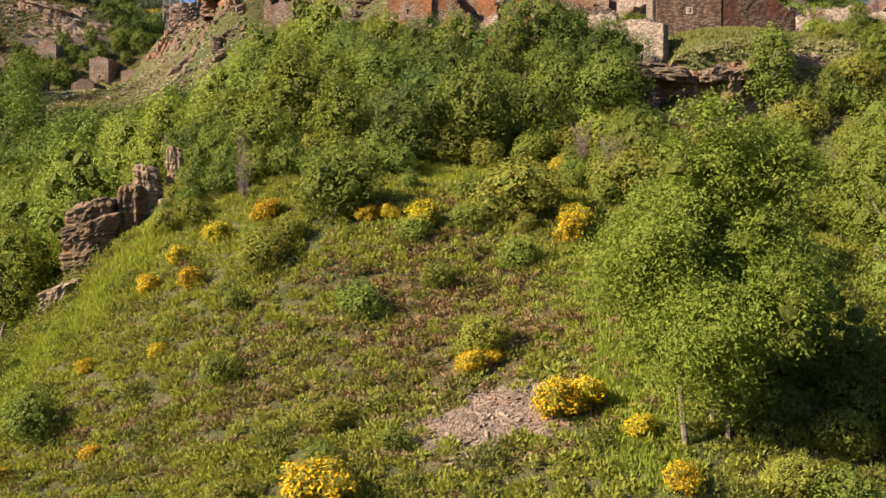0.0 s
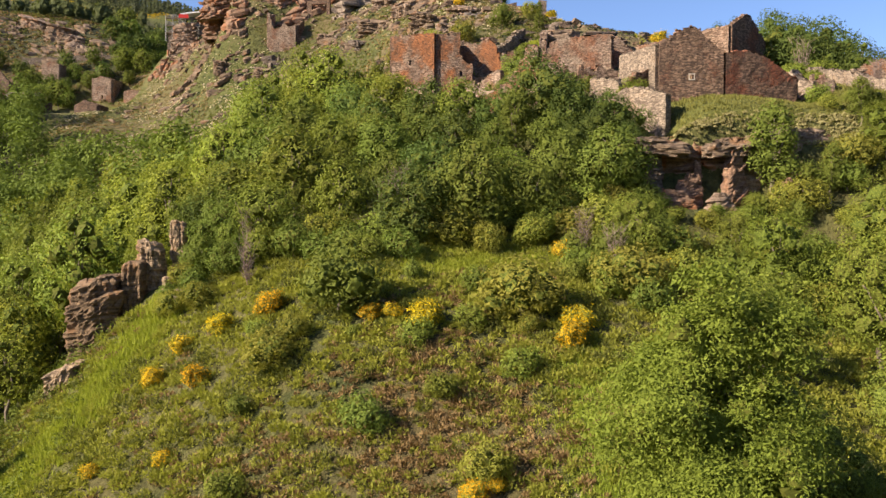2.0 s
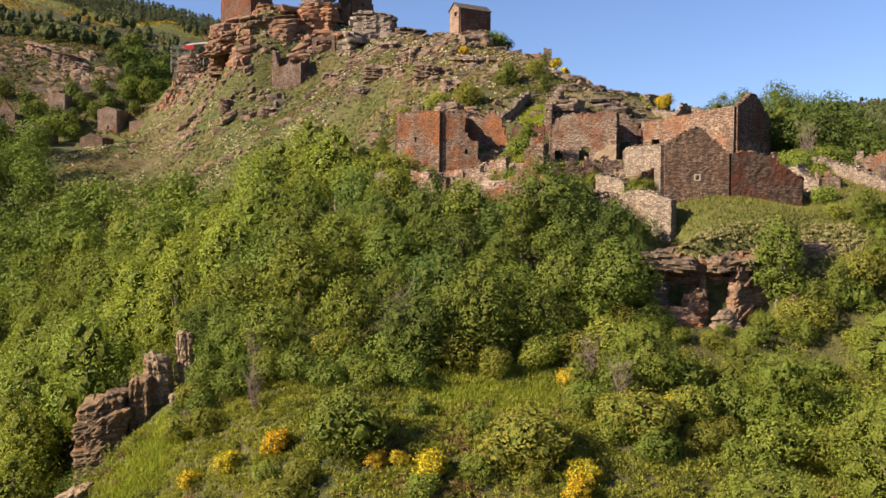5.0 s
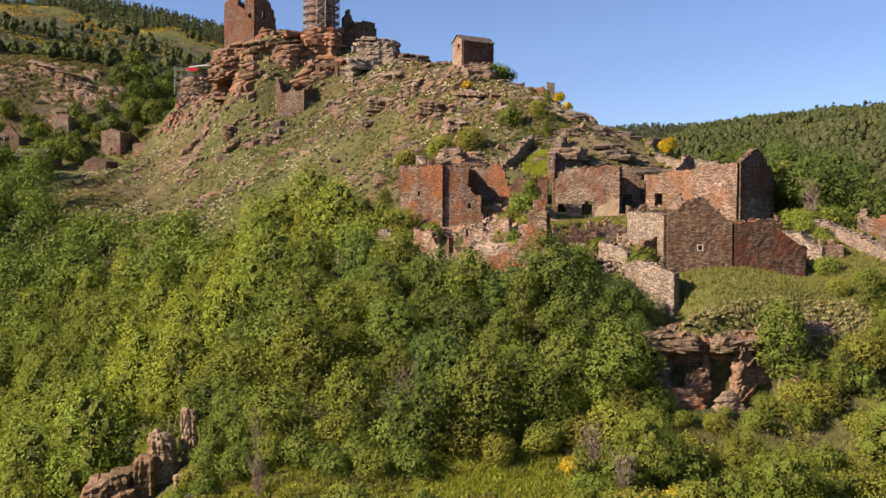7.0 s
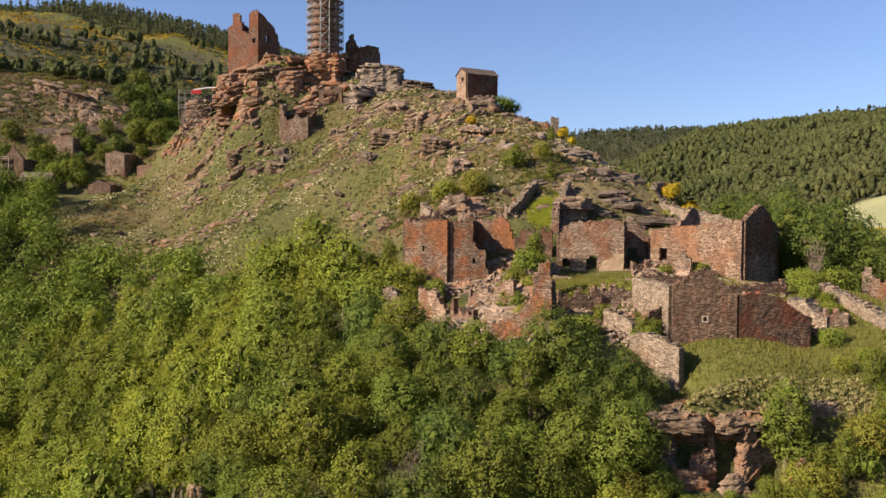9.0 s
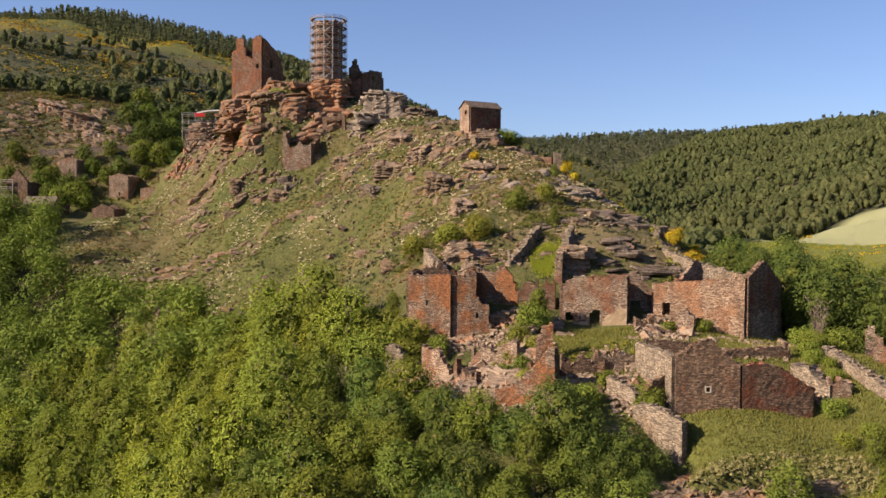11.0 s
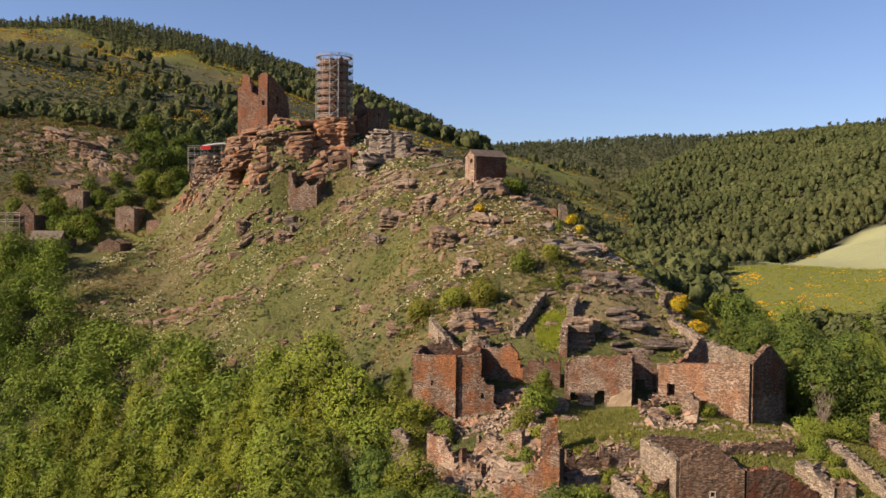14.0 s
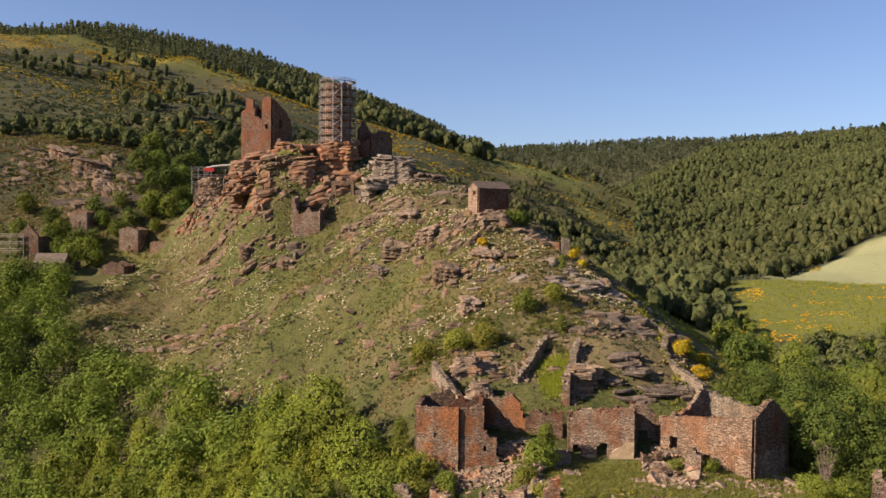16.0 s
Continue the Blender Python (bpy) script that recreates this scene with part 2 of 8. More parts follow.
MAT = {
    "ground": ground_material(),
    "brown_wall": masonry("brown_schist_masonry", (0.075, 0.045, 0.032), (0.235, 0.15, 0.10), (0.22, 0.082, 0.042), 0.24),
    "red_wall": masonry("rust_red_masonry", (0.13, 0.082, 0.056), (0.33, 0.23, 0.165), (0.40, 0.145, 0.05), 0.46),
    "tan_wall": masonry("tan_masonry", (0.15, 0.098, 0.07), (0.36, 0.26, 0.19), (0.31, 0.14, 0.075), 0.32),
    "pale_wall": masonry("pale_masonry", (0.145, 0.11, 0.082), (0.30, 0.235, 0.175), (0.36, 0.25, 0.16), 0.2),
    "limed_wall": masonry("limewashed_masonry", (0.17, 0.105, 0.075), (0.40, 0.28, 0.2), (0.34, 0.14, 0.07), 0.4, lime=0.45),
    "castle_wall": masonry("castle_masonry", (0.13, 0.068, 0.045), (0.29, 0.165, 0.11), (0.36, 0.13, 0.06), 0.45),
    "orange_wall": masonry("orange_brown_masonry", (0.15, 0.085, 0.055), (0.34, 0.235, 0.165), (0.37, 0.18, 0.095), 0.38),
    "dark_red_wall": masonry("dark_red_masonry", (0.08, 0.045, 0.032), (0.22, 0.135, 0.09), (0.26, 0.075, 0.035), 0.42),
    "plaster": plain("old_tan_plaster", (0.30, 0.21, 0.13), (0.44, 0.33, 0.22), 0.95, 0.8),
    "brown_schist": rocky("brown_schist", (0.075, 0.052, 0.035), (0.24, 0.168, 0.11), (0.22, 0.12, 0.062), 0.28, (0.33, 0.26, 0.18)),
    "spur_rock": rocky("sunlit_brown_schist", (0.066, 0.043, 0.026), (0.230, 0.152, 0.088), (0.20, 0.105, 0.048), 0.3, (0.29, 0.20, 0.115)),
    "pale_spur": rocky("pale_weathered_schist", (0.115, 0.080, 0.050), (0.37, 0.265, 0.165), (0.28, 0.165, 0.085), 0.25, (0.42, 0.33, 0.21)),
    "bluff_rock": rocky("dull_brown_schist", (0.06, 0.044, 0.034), (0.185, 0.138, 0.104), (0.16, 0.095, 0.06), 0.2),
    "rubble": rocky("tumbled_stone", (0.12, 0.08, 0.058), (0.36, 0.265, 0.19), (0.36, 0.19, 0.11), 0.25),
    "schist": rocky("grey_brown_schist", (0.10, 0.068, 0.047), (0.33, 0.236, 0.165), (0.28, 0.15, 0.078), 0.3, (0.38, 0.31, 0.23)),
    "red_schist": rocky("red_schist", (0.092, 0.054, 0.036), (0.310, 0.190, 0.122), (0.29, 0.12, 0.052), 0.34, (0.34, 0.25, 0.165)),
    "orange_schist": rocky("orange_schist", (0.12, 0.064, 0.040), (0.33, 0.185, 0.105), (0.30, 0.125, 0.055), 0.45),
    "grey_schist": rocky("grey_schist", (0.105, 0.08, 0.062), (0.31, 0.245, 0.19), (0.25, 0.18, 0.12), 0.15),
    "bark": plain("bark", (0.13, 0.10, 0.075), (0.26, 0.21, 0.16), 0.9, 3.0),
    "grey_twig": plain("grey_twigs", (0.17, 0.12, 0.10), (0.31, 0.23, 0.19), 0.9, 2.0),
    "leaf": leafy("leaves_fresh", (0.118, 0.146, 0.023), (0.284, 0.324, 0.056), 0.28),
    "leaf_dark": leafy("leaves_deep", (0.086, 0.112, 0.021), (0.214, 0.254, 0.047), 0.26),
    "leaf_lime": leafy("leaves_spring", (0.170, 0.195, 0.025), (0.365, 0.392, 0.060), 0.30),
    # deep green leaves; also stands in for leaves lying in shade
    "leaf_deep": leafy("leaves_shaded", (0.055, 0.085, 0.022), (0.165, 0.21, 0.05), 0.34),
    # darker leaf colour that paints the shade inside crowns
    "leaf_core": leafy("leaves_inside_shaded", (0.062, 0.074, 0.014), (0.155, 0.175, 0.030), 0.1, 0.3, 0.2, 0.9),
    "leaf_ash": leafy("leaves_ash", (0.116, 0.150, 0.022), (0.280, 0.325, 0.052), 0.38),
    "leaf_olive": leafy("leaves_olive", (0.085, 0.095, 0.024), (0.21, 0.215, 0.055), 0.3),
    # greyed and blued needle colour, with far-ridge haze mixed in
    "needle": leafy("needles", (0.062, 0.070, 0.044), (0.135, 0.142, 0.082), 0.45),
    "forest": leafy("forest_leaves", (0.040, 0.054, 0.022), (0.150, 0.152, 0.058), 0.3, 0.2, 0.5, 0.022),
    "terrace_grass": leafy("terrace_grass_blades", (0.135, 0.135, 0.032), (0.29, 0.265, 0.085), 0.4),
    "hill_grass": leafy("hill_grass_blades", (0.090, 0.100, 0.022), (0.205, 0.205, 0.052), 0.3),
    "heath": leafy("heath_sprigs", (0.18, 0.128, 0.052), (0.42, 0.315, 0.135), 0.2),
    "scrub": leafy("scrub_leaves", (0.165, 0.168, 0.030), (0.40, 0.38, 0.070), 0.4),
    "grass": leafy("grass_blades", (0.20, 0.23, 0.025), (0.40, 0.42, 0.07), 0.45),
    "straw": leafy("straw_blades", (0.44, 0.37, 0.23), (0.78, 0.68, 0.49), 0.25),
    "tussock": leafy("dry_tussock_blades", (0.17, 0.14, 0.06), (0.36, 0.30, 0.15), 0.2),
    "blossom": leafy("broom_blossom", (0.72, 0.42, 0.012), (0.95, 0.64, 0.03), 0.3),
    "broom_far": leafy("broom_distant", (0.27, 0.185, 0.024), (0.50, 0.32, 0.028), 0.3),
    # dark blue-green scrub, made bluer to include distance haze
    "far_scrub": leafy("hillside_scrub", (0.036, 0.048, 0.028), (0.105, 0.115, 0.060), 0.3),
    "slate": plain("slate_roof", (0.11, 0.08, 0.065), (0.22, 0.17, 0.135), 0.8, 1.5),
    "steel": plain("galvanised_steel", (0.26, 0.25, 0.245), (0.36, 0.35, 0.335), 0.5, 1.0, 0.3),
    "plank": plain("scaffold_planks", (0.20, 0.155, 0.125), (0.31, 0.25, 0.21), 0.85, 1.0),
    "white_sheet": plain("white_sheet", (0.78, 0.77, 0.75), (0.85, 0.84, 0.82), 0.6, 0.6, 0.0, 0.1),
    "red_sheet": plain("red_sheet", (0.55, 0.03, 0.03), (0.62, 0.05, 0.04), 0.6, 0.6, 0.0, 0.1),
    "render": plain("old_lime_render", (0.34, 0.29, 0.24), (0.50, 0.44, 0.37), 0.95, 0.9),
}


# ---- helpers for meshes ----
def solid(name, verts, faces, mats, index=None, smooth=False):
    me = bpy.data.meshes.new(name)
    me.from_pydata([tuple(v) for v in verts], [], [tuple(f) for f in faces])
    for k in (mats if isinstance(mats, (list, tuple)) else [mats]):
        me.materials.append(MAT[k])
    if index is not None:
        me.polygons.foreach_set("material_index", np.asarray(index, dtype=np.int32))
    if smooth:
        me.polygons.foreach_set("use_smooth", np.ones(len(me.polygons), dtype=bool))
    me.update()
    return me


def quads_mesh(name, corner, mat):
    """corner: (n, k, 3) array of separate k-sided faces."""
    n, k = corner.shape[:2]
    me = bpy.data.meshes.new(name)
    me.vertices.add(n * k)
    me.vertices.foreach_set("co", corner.reshape(-1).astype(np.float32))
    me.loops.add(n * k)
    me.loops.foreach_set("vertex_index", np.arange(n * k, dtype=np.int32))
    me.polygons.add(n)
    me.polygons.foreach_set("loop_start", np.arange(0, n * k, k, dtype=np.int32))
    me.materials.append(MAT[mat])
    me.update(calc_edges=True)
    return me


def thing(name, m, label, category, group="", kind=""):
    ob = new(name)
    ob.matrix_world = m
    return tagged(ob, label, category, group, kind)


def part(name, mesh, parent, label="", m=None):
    ob = new(name, mesh)
    ob.parent = parent
    if m is not None:
        ob.matrix_basis = m
    return tagged(ob, label)


# ---- the lie of the land ----
def lattice(ix, iy, seed):
    h = (ix.astype(np.int64) * 374761393 + iy.astype(np.int64) * 668265263 + seed * 982451653) & 0xFFFFFFFF
    h = ((h ^ (h >> 13)) * 1274126177) & 0xFFFFFFFF
    return ((h ^ (h >> 16)) & 0xFFFF) / 65535.0


def vnoise(x, y, seed=0):
    ix, iy = np.floor(x), np.floor(y)
    fx, fy = x - ix, y - iy
    fx, fy = fx * fx * (3 - 2 * fx), fy * fy * (3 - 2 * fy)
    a, b = lattice(ix, iy, seed), lattice(ix + 1, iy, seed)
    c, d = lattice(ix, iy + 1, seed), lattice(ix + 1, iy + 1, seed)
    return (a * (1 - fx) + b * fx) * (1 - fy) + (c * (1 - fx) + d * fx) * fy


def fbm(x, y, scale, octaves=4, seed=0):
    s, amp, tot = 0.0, 1.0, 0.0
    for o in range(octaves):
        s = s + amp * (vnoise(x / scale + 17.3 * o, y / scale - 9.1 * o, seed + o) - 0.5)
        tot += amp
        amp, scale = amp * 0.5, scale * 0.5
    return s / tot * 2


# spot heights: the slope below the village, the village terraces, the castle hill, the valley and the hills behind
SLOPE = [(-5, 33, -0.2), (-17, 42, -1.2), (4, 36, 2.8), (-1, 40, 3.0), (3, 46, 6.8), (-10, 47.5, 4.8), (-21.5, 49, 1.0), (-15, 53, 6.2),
         (-19, 57, 6.0), (-1, 52, 10.0), (8, 50, 9.4), (-11, 57, 11.0), (3, 58.5, 13.0), (8.5, 64, 14.8), (-29.5, 62, 2.6), (-26, 70, 9.5),
         (14, 33, 1.8), (14, 56, 12.5), (26, 52, 9.0), (26, 38, 3.0), (-4, 70, 16.8), (-14, 68, 14.8), (5, 69, 18.0), (-32, 72, 3.0)]
TERRACE = [(19, 65.5, 15.8), (19, 70.6, 24.7), (26, 65.5, 15.8), (27, 71.5, 25.6), (36, 70, 24.5), (13.5, 67, 17.5), (12.8, 74, 23.4), (15.6, 74.4, 23.6), (17.4, 74.3, 23.1), (18.4, 73.6, 22.9), (14.6, 77.6, 26.7), (13.4, 77.0, 26.4), (15.6, 76.9, 26.0), (16.5, 75.8, 24.6), (20.2, 74.8, 26.2), (-10, 80, 21.0),
           (-22, 84, 15.0), (21, 78, 27.6), (31, 80, 27.4), (37, 84, 30.4), (38, 89.5, 31.9), (39, 79, 29.2), (33.4, 84.8, 30.4), (28, 86, 31.2), (8.5, 81, 27.4), (2, 84, 27.0), (-3, 92, 27.2), (-9, 95, 27.0),
           (12, 90, 31.6), (22, 91, 32.0), (31, 92, 31.7), (0, 101, 31.6), (-7, 103, 31.2), (15, 101, 32.4), (31, 97, 32.0), (39, 100, 31.0),
           (5, 93, 30.5), (14, 83, 28.8), (14.4, 80, 28.2), (-18, 98, 22.5), (-31, 106, 14.5)]
HILL = [(-5, 119, 38.5), (10, 122, 42.0), (13, 112, 37.8), (20, 123, 43.6), (28, 122, 41.6), (32, 114, 37.6), (5, 129, 44.5), (15.5, 140, 49.8),
        (8, 150, 52.0), (6.4, 156, 54.4), (-6, 151, 49.8), (-20, 174, 53.5), (-12, 178, 61.0), (-30, 205, 62.5), (-38, 203, 57.5), (-57, 217, 56.5),
        (-64, 228, 60.0), (-37, 190, 48.0), (-23, 155, 37.0), (-36, 164, 38.5), (-61, 182, 32.0), (-62, 193, 34.6), (4, 171, 61.5), (24.3, 146.5, 48.2), (17.5, 160, 54.8),
        (-34, 219, 76.5), (-22, 221, 76.0), (-50, 222, 75.5), (-52, 214, 71.0), (-17, 204, 68.0), (30, 142, 44.0), (25, 175, 50.0), (-16, 122, 31.5)]
VALLEY = [(-95, 245, 50.5), (-117, 235, 46.5), (-106, 224, 44.5), (-77, 244, 64.5), (-67, 236, 64.0), (-88, 200, 37.0), (-90, 222, 45.0), (-80, 235, 50.6), (-85, 241, 50.8), (-85, 234, 48.0), (-70, 184, 30.5), (-82, 172, 19.0), (-95, 150, 8.0), (-62, 130, 6.0), (-47, 100, 3.0),
          (-42, 72, -3.0), (-38, 45, -9.0), (-112, 262, 65.0), (-98, 261, 65.0), (-128, 274, 74.0), (-115, 284, 80.0), (-150, 276, 80.0), (-155, 240, 55.0), (-130, 190, 24.0), (-86, 268, 60.0), (-20, 255, 62.0),
          (48, 118, 30.0), (62, 160, 27.0), (75, 210, 25.0), (40, 60, 11.0), (60, 85, 22.0), (0, 0, -16.0), (-60, 0, -24.0), (60, 0, -14.0),
          (0, -120, -20.0), (0, -400, 90.0), (-300, -200, 60.0), (300, -200, 60.0), (300, 60, 70.0), (-300, 100, 50.0)]
HILLS = [(-447, 850, 236), (-329, 900, 240), (-222, 930, 222), (-136, 950, 195), (-16, 1000, 148), (-149, 468, 116), (-239, 600, 150), (-187, 418, 92),
         (-109, 600, 118), (-51, 650, 110), (-2, 740, 118), (36, 800, 118.5), (87, 800, 106.5), (132, 800, 92), (163, 800, 78.5), (188, 800, 64), (50, 700, 88), (100, 700, 72), (140, 700, 58), (60, 900, 96), (118, 920, 80), (150, 1000, 72), (225, 1000, 118), (175, 960, 88), (220, 1250, 82), (293, 1300, 108), (390, 1320, 150), (63, 420, 30), (90, 470, 28), (190, 715, 46), (120, 600, 44), (60, 600, 66), (225, 760, 74),
         (274, 690, 90), (430, 900, 139), (348, 950, 138), (298, 1100, 145), (-60, 1700, 182), (71, 1500, 176), (280, 1600, 198), (460, 1700, 214), (60, 1060, 112),
         (133.6, 374, 38.3), (170, 362, 37.5), (180, 435, 43.4), (234, 500, 51.2), (100, 335, 34.2), (84, 275, 27.5), (130, 268, 29.0), (190, 300, 42)]
REACH = [(-700, 2600, 260), (300, 2800, 180), (1500, 2600, 240), (-1800, 1200, 240), (1800, 1000, 220), (-1800, -1000, 120), (1800, -1000, 120), (0, -2000, 150),
         (0, 4200, 120), (-900, 900, 270), (-500, 450, 190), (900, 700, 160)]
SPOTS = np.array(SLOPE + TERRACE + HILL + VALLEY + HILLS + REACH, dtype=float)


def plate(r2):
    return 0.5 * r2 * np.log(np.maximum(r2, 1e-12))


def fit_land():
    p, z = SPOTS[:, :2] / 100, SPOTS[:, 2]
    n = len(p)
    d2 = ((p[:, None] - p[None]) ** 2).sum(-1)
    a = np.zeros((n + 3, n + 3))
    a[:n, :n] = plate(d2) + np.eye(n) * 2e-4
    a[:n, n], a[:n, n + 1:] = 1, p
    a[n:, :n] = a[:n, n:].T
    return np.linalg.solve(a, np.concatenate([z, np.zeros(3)]))


LAND = fit_land()


def step(v, a, b):
    """0 below a, 1 above b, smooth between."""
    t = np.clip((v - a) / (b - a), 0, 1)
    return t * t * (3 - 2 * t)


def rockiness(x, y):
    """How much bare rock shows: the castle hill and the bluff across the valley."""
    on_hill = step(y, 108, 118) * (1 - step(y, 250, 275)) * step(x + np.interp(y, [150, 175, 200, 235], [0, 0, 22, 24]), -86, -74) * (1 - step(x, 30, 42))
    bluff = 0.4 * step(y, 246, 258) * (1 - step(y, 300, 330)) * step(x, -190, -170) * (1 - step(x, -102, -92))
    return np.maximum(on_hill, bluff)


def height(x, y):
    x, y = np.atleast_1d(np.asarray(x, float)), np.atleast_1d(np.asarray(y, float))
    out = np.zeros(x.shape)
    flat_x, flat_y, flat_o = x.ravel(), y.ravel(), out.ravel()
    p, n = SPOTS[:, :2] / 100, len(SPOTS)
    for i in range(0, flat_x.size, 20000):
        qx, qy = flat_x[i:i + 20000] / 100, flat_y[i:i + 20000] / 100
        d2 = (qx[:, None] - p[None, :, 0]) ** 2 + (qy[:, None] - p[None, :, 1]) ** 2
        flat_o[i:i + 20000] = plate(d2) @ LAND[:n] + LAND[n] + LAND[n + 1] * qx + LAND[n + 2] * qy
    out = flat_o.reshape(x.shape)
    far = step(y, 260, 500)
    rough = rockiness(x, y)
    out = out + fbm(x, y, 9, 4, 3) * (0.35 + 0.9 * rough) + fbm(x, y, 60, 4, 11) * 9 * far + fbm(x, y, 4.5, 3, 21) * 0.75 * rough
    # the terrace ends in a small cliff
    edge = step(x, 13.0, 15.0) * (1 - step(x, 25.5, 28.0)) * (1 - step(y, 69.9, 70.6)) * step(y, 62, 65)
    floor = 17.4 + 0.22 * (y - 65) + fbm(x, y, 3, 2, 5) * 0.4
    out = np.where(out > floor, out * (1 - edge) + floor * edge, out)
    return out


def ground_z(x, y):
    return float(height(x, y)[0])


def lines(lo, hi, runs, ratio):
    """Grid lines: even steps in the given runs (start, end, step), growing steps outside."""
    mid = np.concatenate([np.arange(a, b, st) for a, b, st in runs])
    up, st, v = [], runs[-1][2], mid[-1]
    while v < hi:
        st *= ratio
        v += st
        up.append(v)
    down, st, v = [], runs[0][2], mid[0]
    while v > lo:
        st *= ratio
        v -= st
        down.append(v)
    return np.concatenate([down[::-1], mid, up])


def meadowland(x, y):
    """The broom meadow and the mown field beyond it."""
    meadow = step(x - 84 - (y - 275) * 0.25, -6, 6) * step(y, 262, 278) * (1 - step(y, 365, 375)) * (1 - step(x, 260, 290))
    field = step(y - (365 - 0.4 * (x - 145)), -3, 3) * step(x - (124 + (y - 375) * 0.766), -3, 3) * (1 - step(y, 505, 525)) * step(y, 250, 300)
    return np.maximum(meadow, field)


def brownness(x, y):
    """Where heather has taken over the slope."""
    return np.clip(0.9 * np.exp(-(((x + 1) / 8.5) ** 2 + ((y - 46) / 8.5) ** 2)) + 0.55 * fbm(x + 4, y, 7, 3, 31), 0, 1)


def build_ground():
    xs, ys = lines(-4200, 4200, [(-95, -34, 1.3), (-34, 40, 0.9)], 1.052), lines(-2500, 4600, [(28, 128, 0.9), (128, 232, 1.25)], 1.052)
    gx, gy = np.meshgrid(xs, ys)
    gz = height(gx, gy)
    nx, ny = len(xs), len(ys)
    verts = np.stack([gx, gy, gz], -1).reshape(-1, 3)
    i = (np.arange(ny - 1)[:, None] * nx + np.arange(nx - 1)[None]).reshape(-1)
    faces = np.stack([i, i + 1, i + nx + 1, i + nx], -1)
    me = bpy.data.meshes.new("ground")
    me.vertices.add(len(verts))
    me.vertices.foreach_set("co", verts.reshape(-1).astype(np.float32))
    me.loops.add(faces.size)
    me.loops.foreach_set("vertex_index", faces.reshape(-1).astype(np.int32))
    me.polygons.add(len(faces))
    me.polygons.foreach_set("loop_start", np.arange(0, faces.size, 4, dtype=np.int32))
    me.polygons.foreach_set("use_smooth", np.ones(len(faces), dtype=bool))
    me.update(calc_edges=True)
    me.materials.append(MAT["ground"])
    x, y = gx.ravel(), gy.ravel()
    gyy, gxx = np.gradient(gz, ys, xs)
    steep = np.sqrt(gxx ** 2 + gyy ** 2).ravel()
    rock = rockiness(x, y)
    near = step(y, 25, 30) * (1 - step(y, 66, 74)) * (1 - step(np.abs(x), 45, 60))
    a = np.ones((len(verts), 4), np.float32)
    a[:, 0] = np.clip(rock * (0.10 + 0.30 * fbm(x, y, 13, 3, 61) - 0.24 * step(-x, 30, 48) * (1 - step(y, 204, 214))) + 0.10 * step(steep, 0.8, 1.5) * np.maximum(rock, 0.35) + 0.14 * rock * step(fbm(x, y, 20, 3, 5), 0.0, 0.4), 0, 1)
    a[:, 1] = np.clip(rock * (0.36 + 0.30 * fbm(x, y, 8, 3, 62) + 0.35 * step(x, 2, 14)) + 0.25 * near * step(fbm(x, y, 8, 3, 8), 0.0, 0.4), 0, 1)
    a[:, 2] = np.clip(rock * (0.20 + 0.60 * fbm(x, y, 17, 3, 63)) + 0.6 * step(y, 244, 252) * (1 - step(y, 300, 330)) * (1 - step(x, -92, -84)) + 0.5 * step(y, 330, 380) * step(x, 60, 110) * (1 - meadowland(x, y)) + near * np.maximum(brownness(x, y), 0.42) + step(y, 300, 400) * (1 - step(x, 60, 100)) * (1 - step(y, 700, 760)) * (0.78 + 0.6 * fbm(x, y, 70, 3, 91)), 0, 1)
    west = step(y, 300, 360) * (1 - step(x, 60, 110)) * (1 - step(y, 700, 780))
    spur = (1 - step(x - 0.19 * y, -6, 6)) * step(y, 540, 600) * (1 - step(y, 830, 870)) * step(x, -40, 0)
    east = step(y, 325, 360) * step(x, 10, 40) * (1 - meadowland(x, y)) * (1 - spur)
    vale = step(y, 60, 75) * (1 - step(y, 205, 225)) * (1 - step(x, np.interp(y, [72, 84, 92, 105, 120, 140, 160, 180, 200], [-30, -23, -13, -13, -19, -37, -55, -75, -95]) - 3, np.interp(y, [72, 84, 92, 105, 120, 140, 160, 180, 200], [-30, -23, -13, -13, -19, -37, -55, -75, -95]) + 2))
    a[:, 3] = np.clip(np.maximum(np.maximum(0.85 * east, 0.8 * vale), np.maximum(west * (0.6 + 0.9 * fbm(x, y, 45, 3, 92)), 0.75 * step(y, 246, 262) * (1 - step(y, 330, 360)) * (1 - step(x, -96, -84)) * step(fbm(x, y, 30, 3, 93), -0.2, 0.1))), 0, 1)
    b = np.ones((len(verts), 4), np.float32)
    b[:, 0] = step(y - (365 - 0.4 * (x - 145)), -3, 3) * step(x - (124 + (y - 375) * 0.766), -3, 3) * (1 - step(y, 505, 525)) * step(y, 250, 300)
    meadow = step(x - 84 - (y - 275) * 0.25, -6, 6) * step(y, 262, 278) * (1 - step(y, 365, 375)) * (1 - step(x, 260, 290))
    slopes = step(y, 380, 430) * (1 - step(y, 800, 850)) * (1 - step(x, 60, 110)) * step(fbm(x, y, 60, 3, 41), -0.15, 0.35)
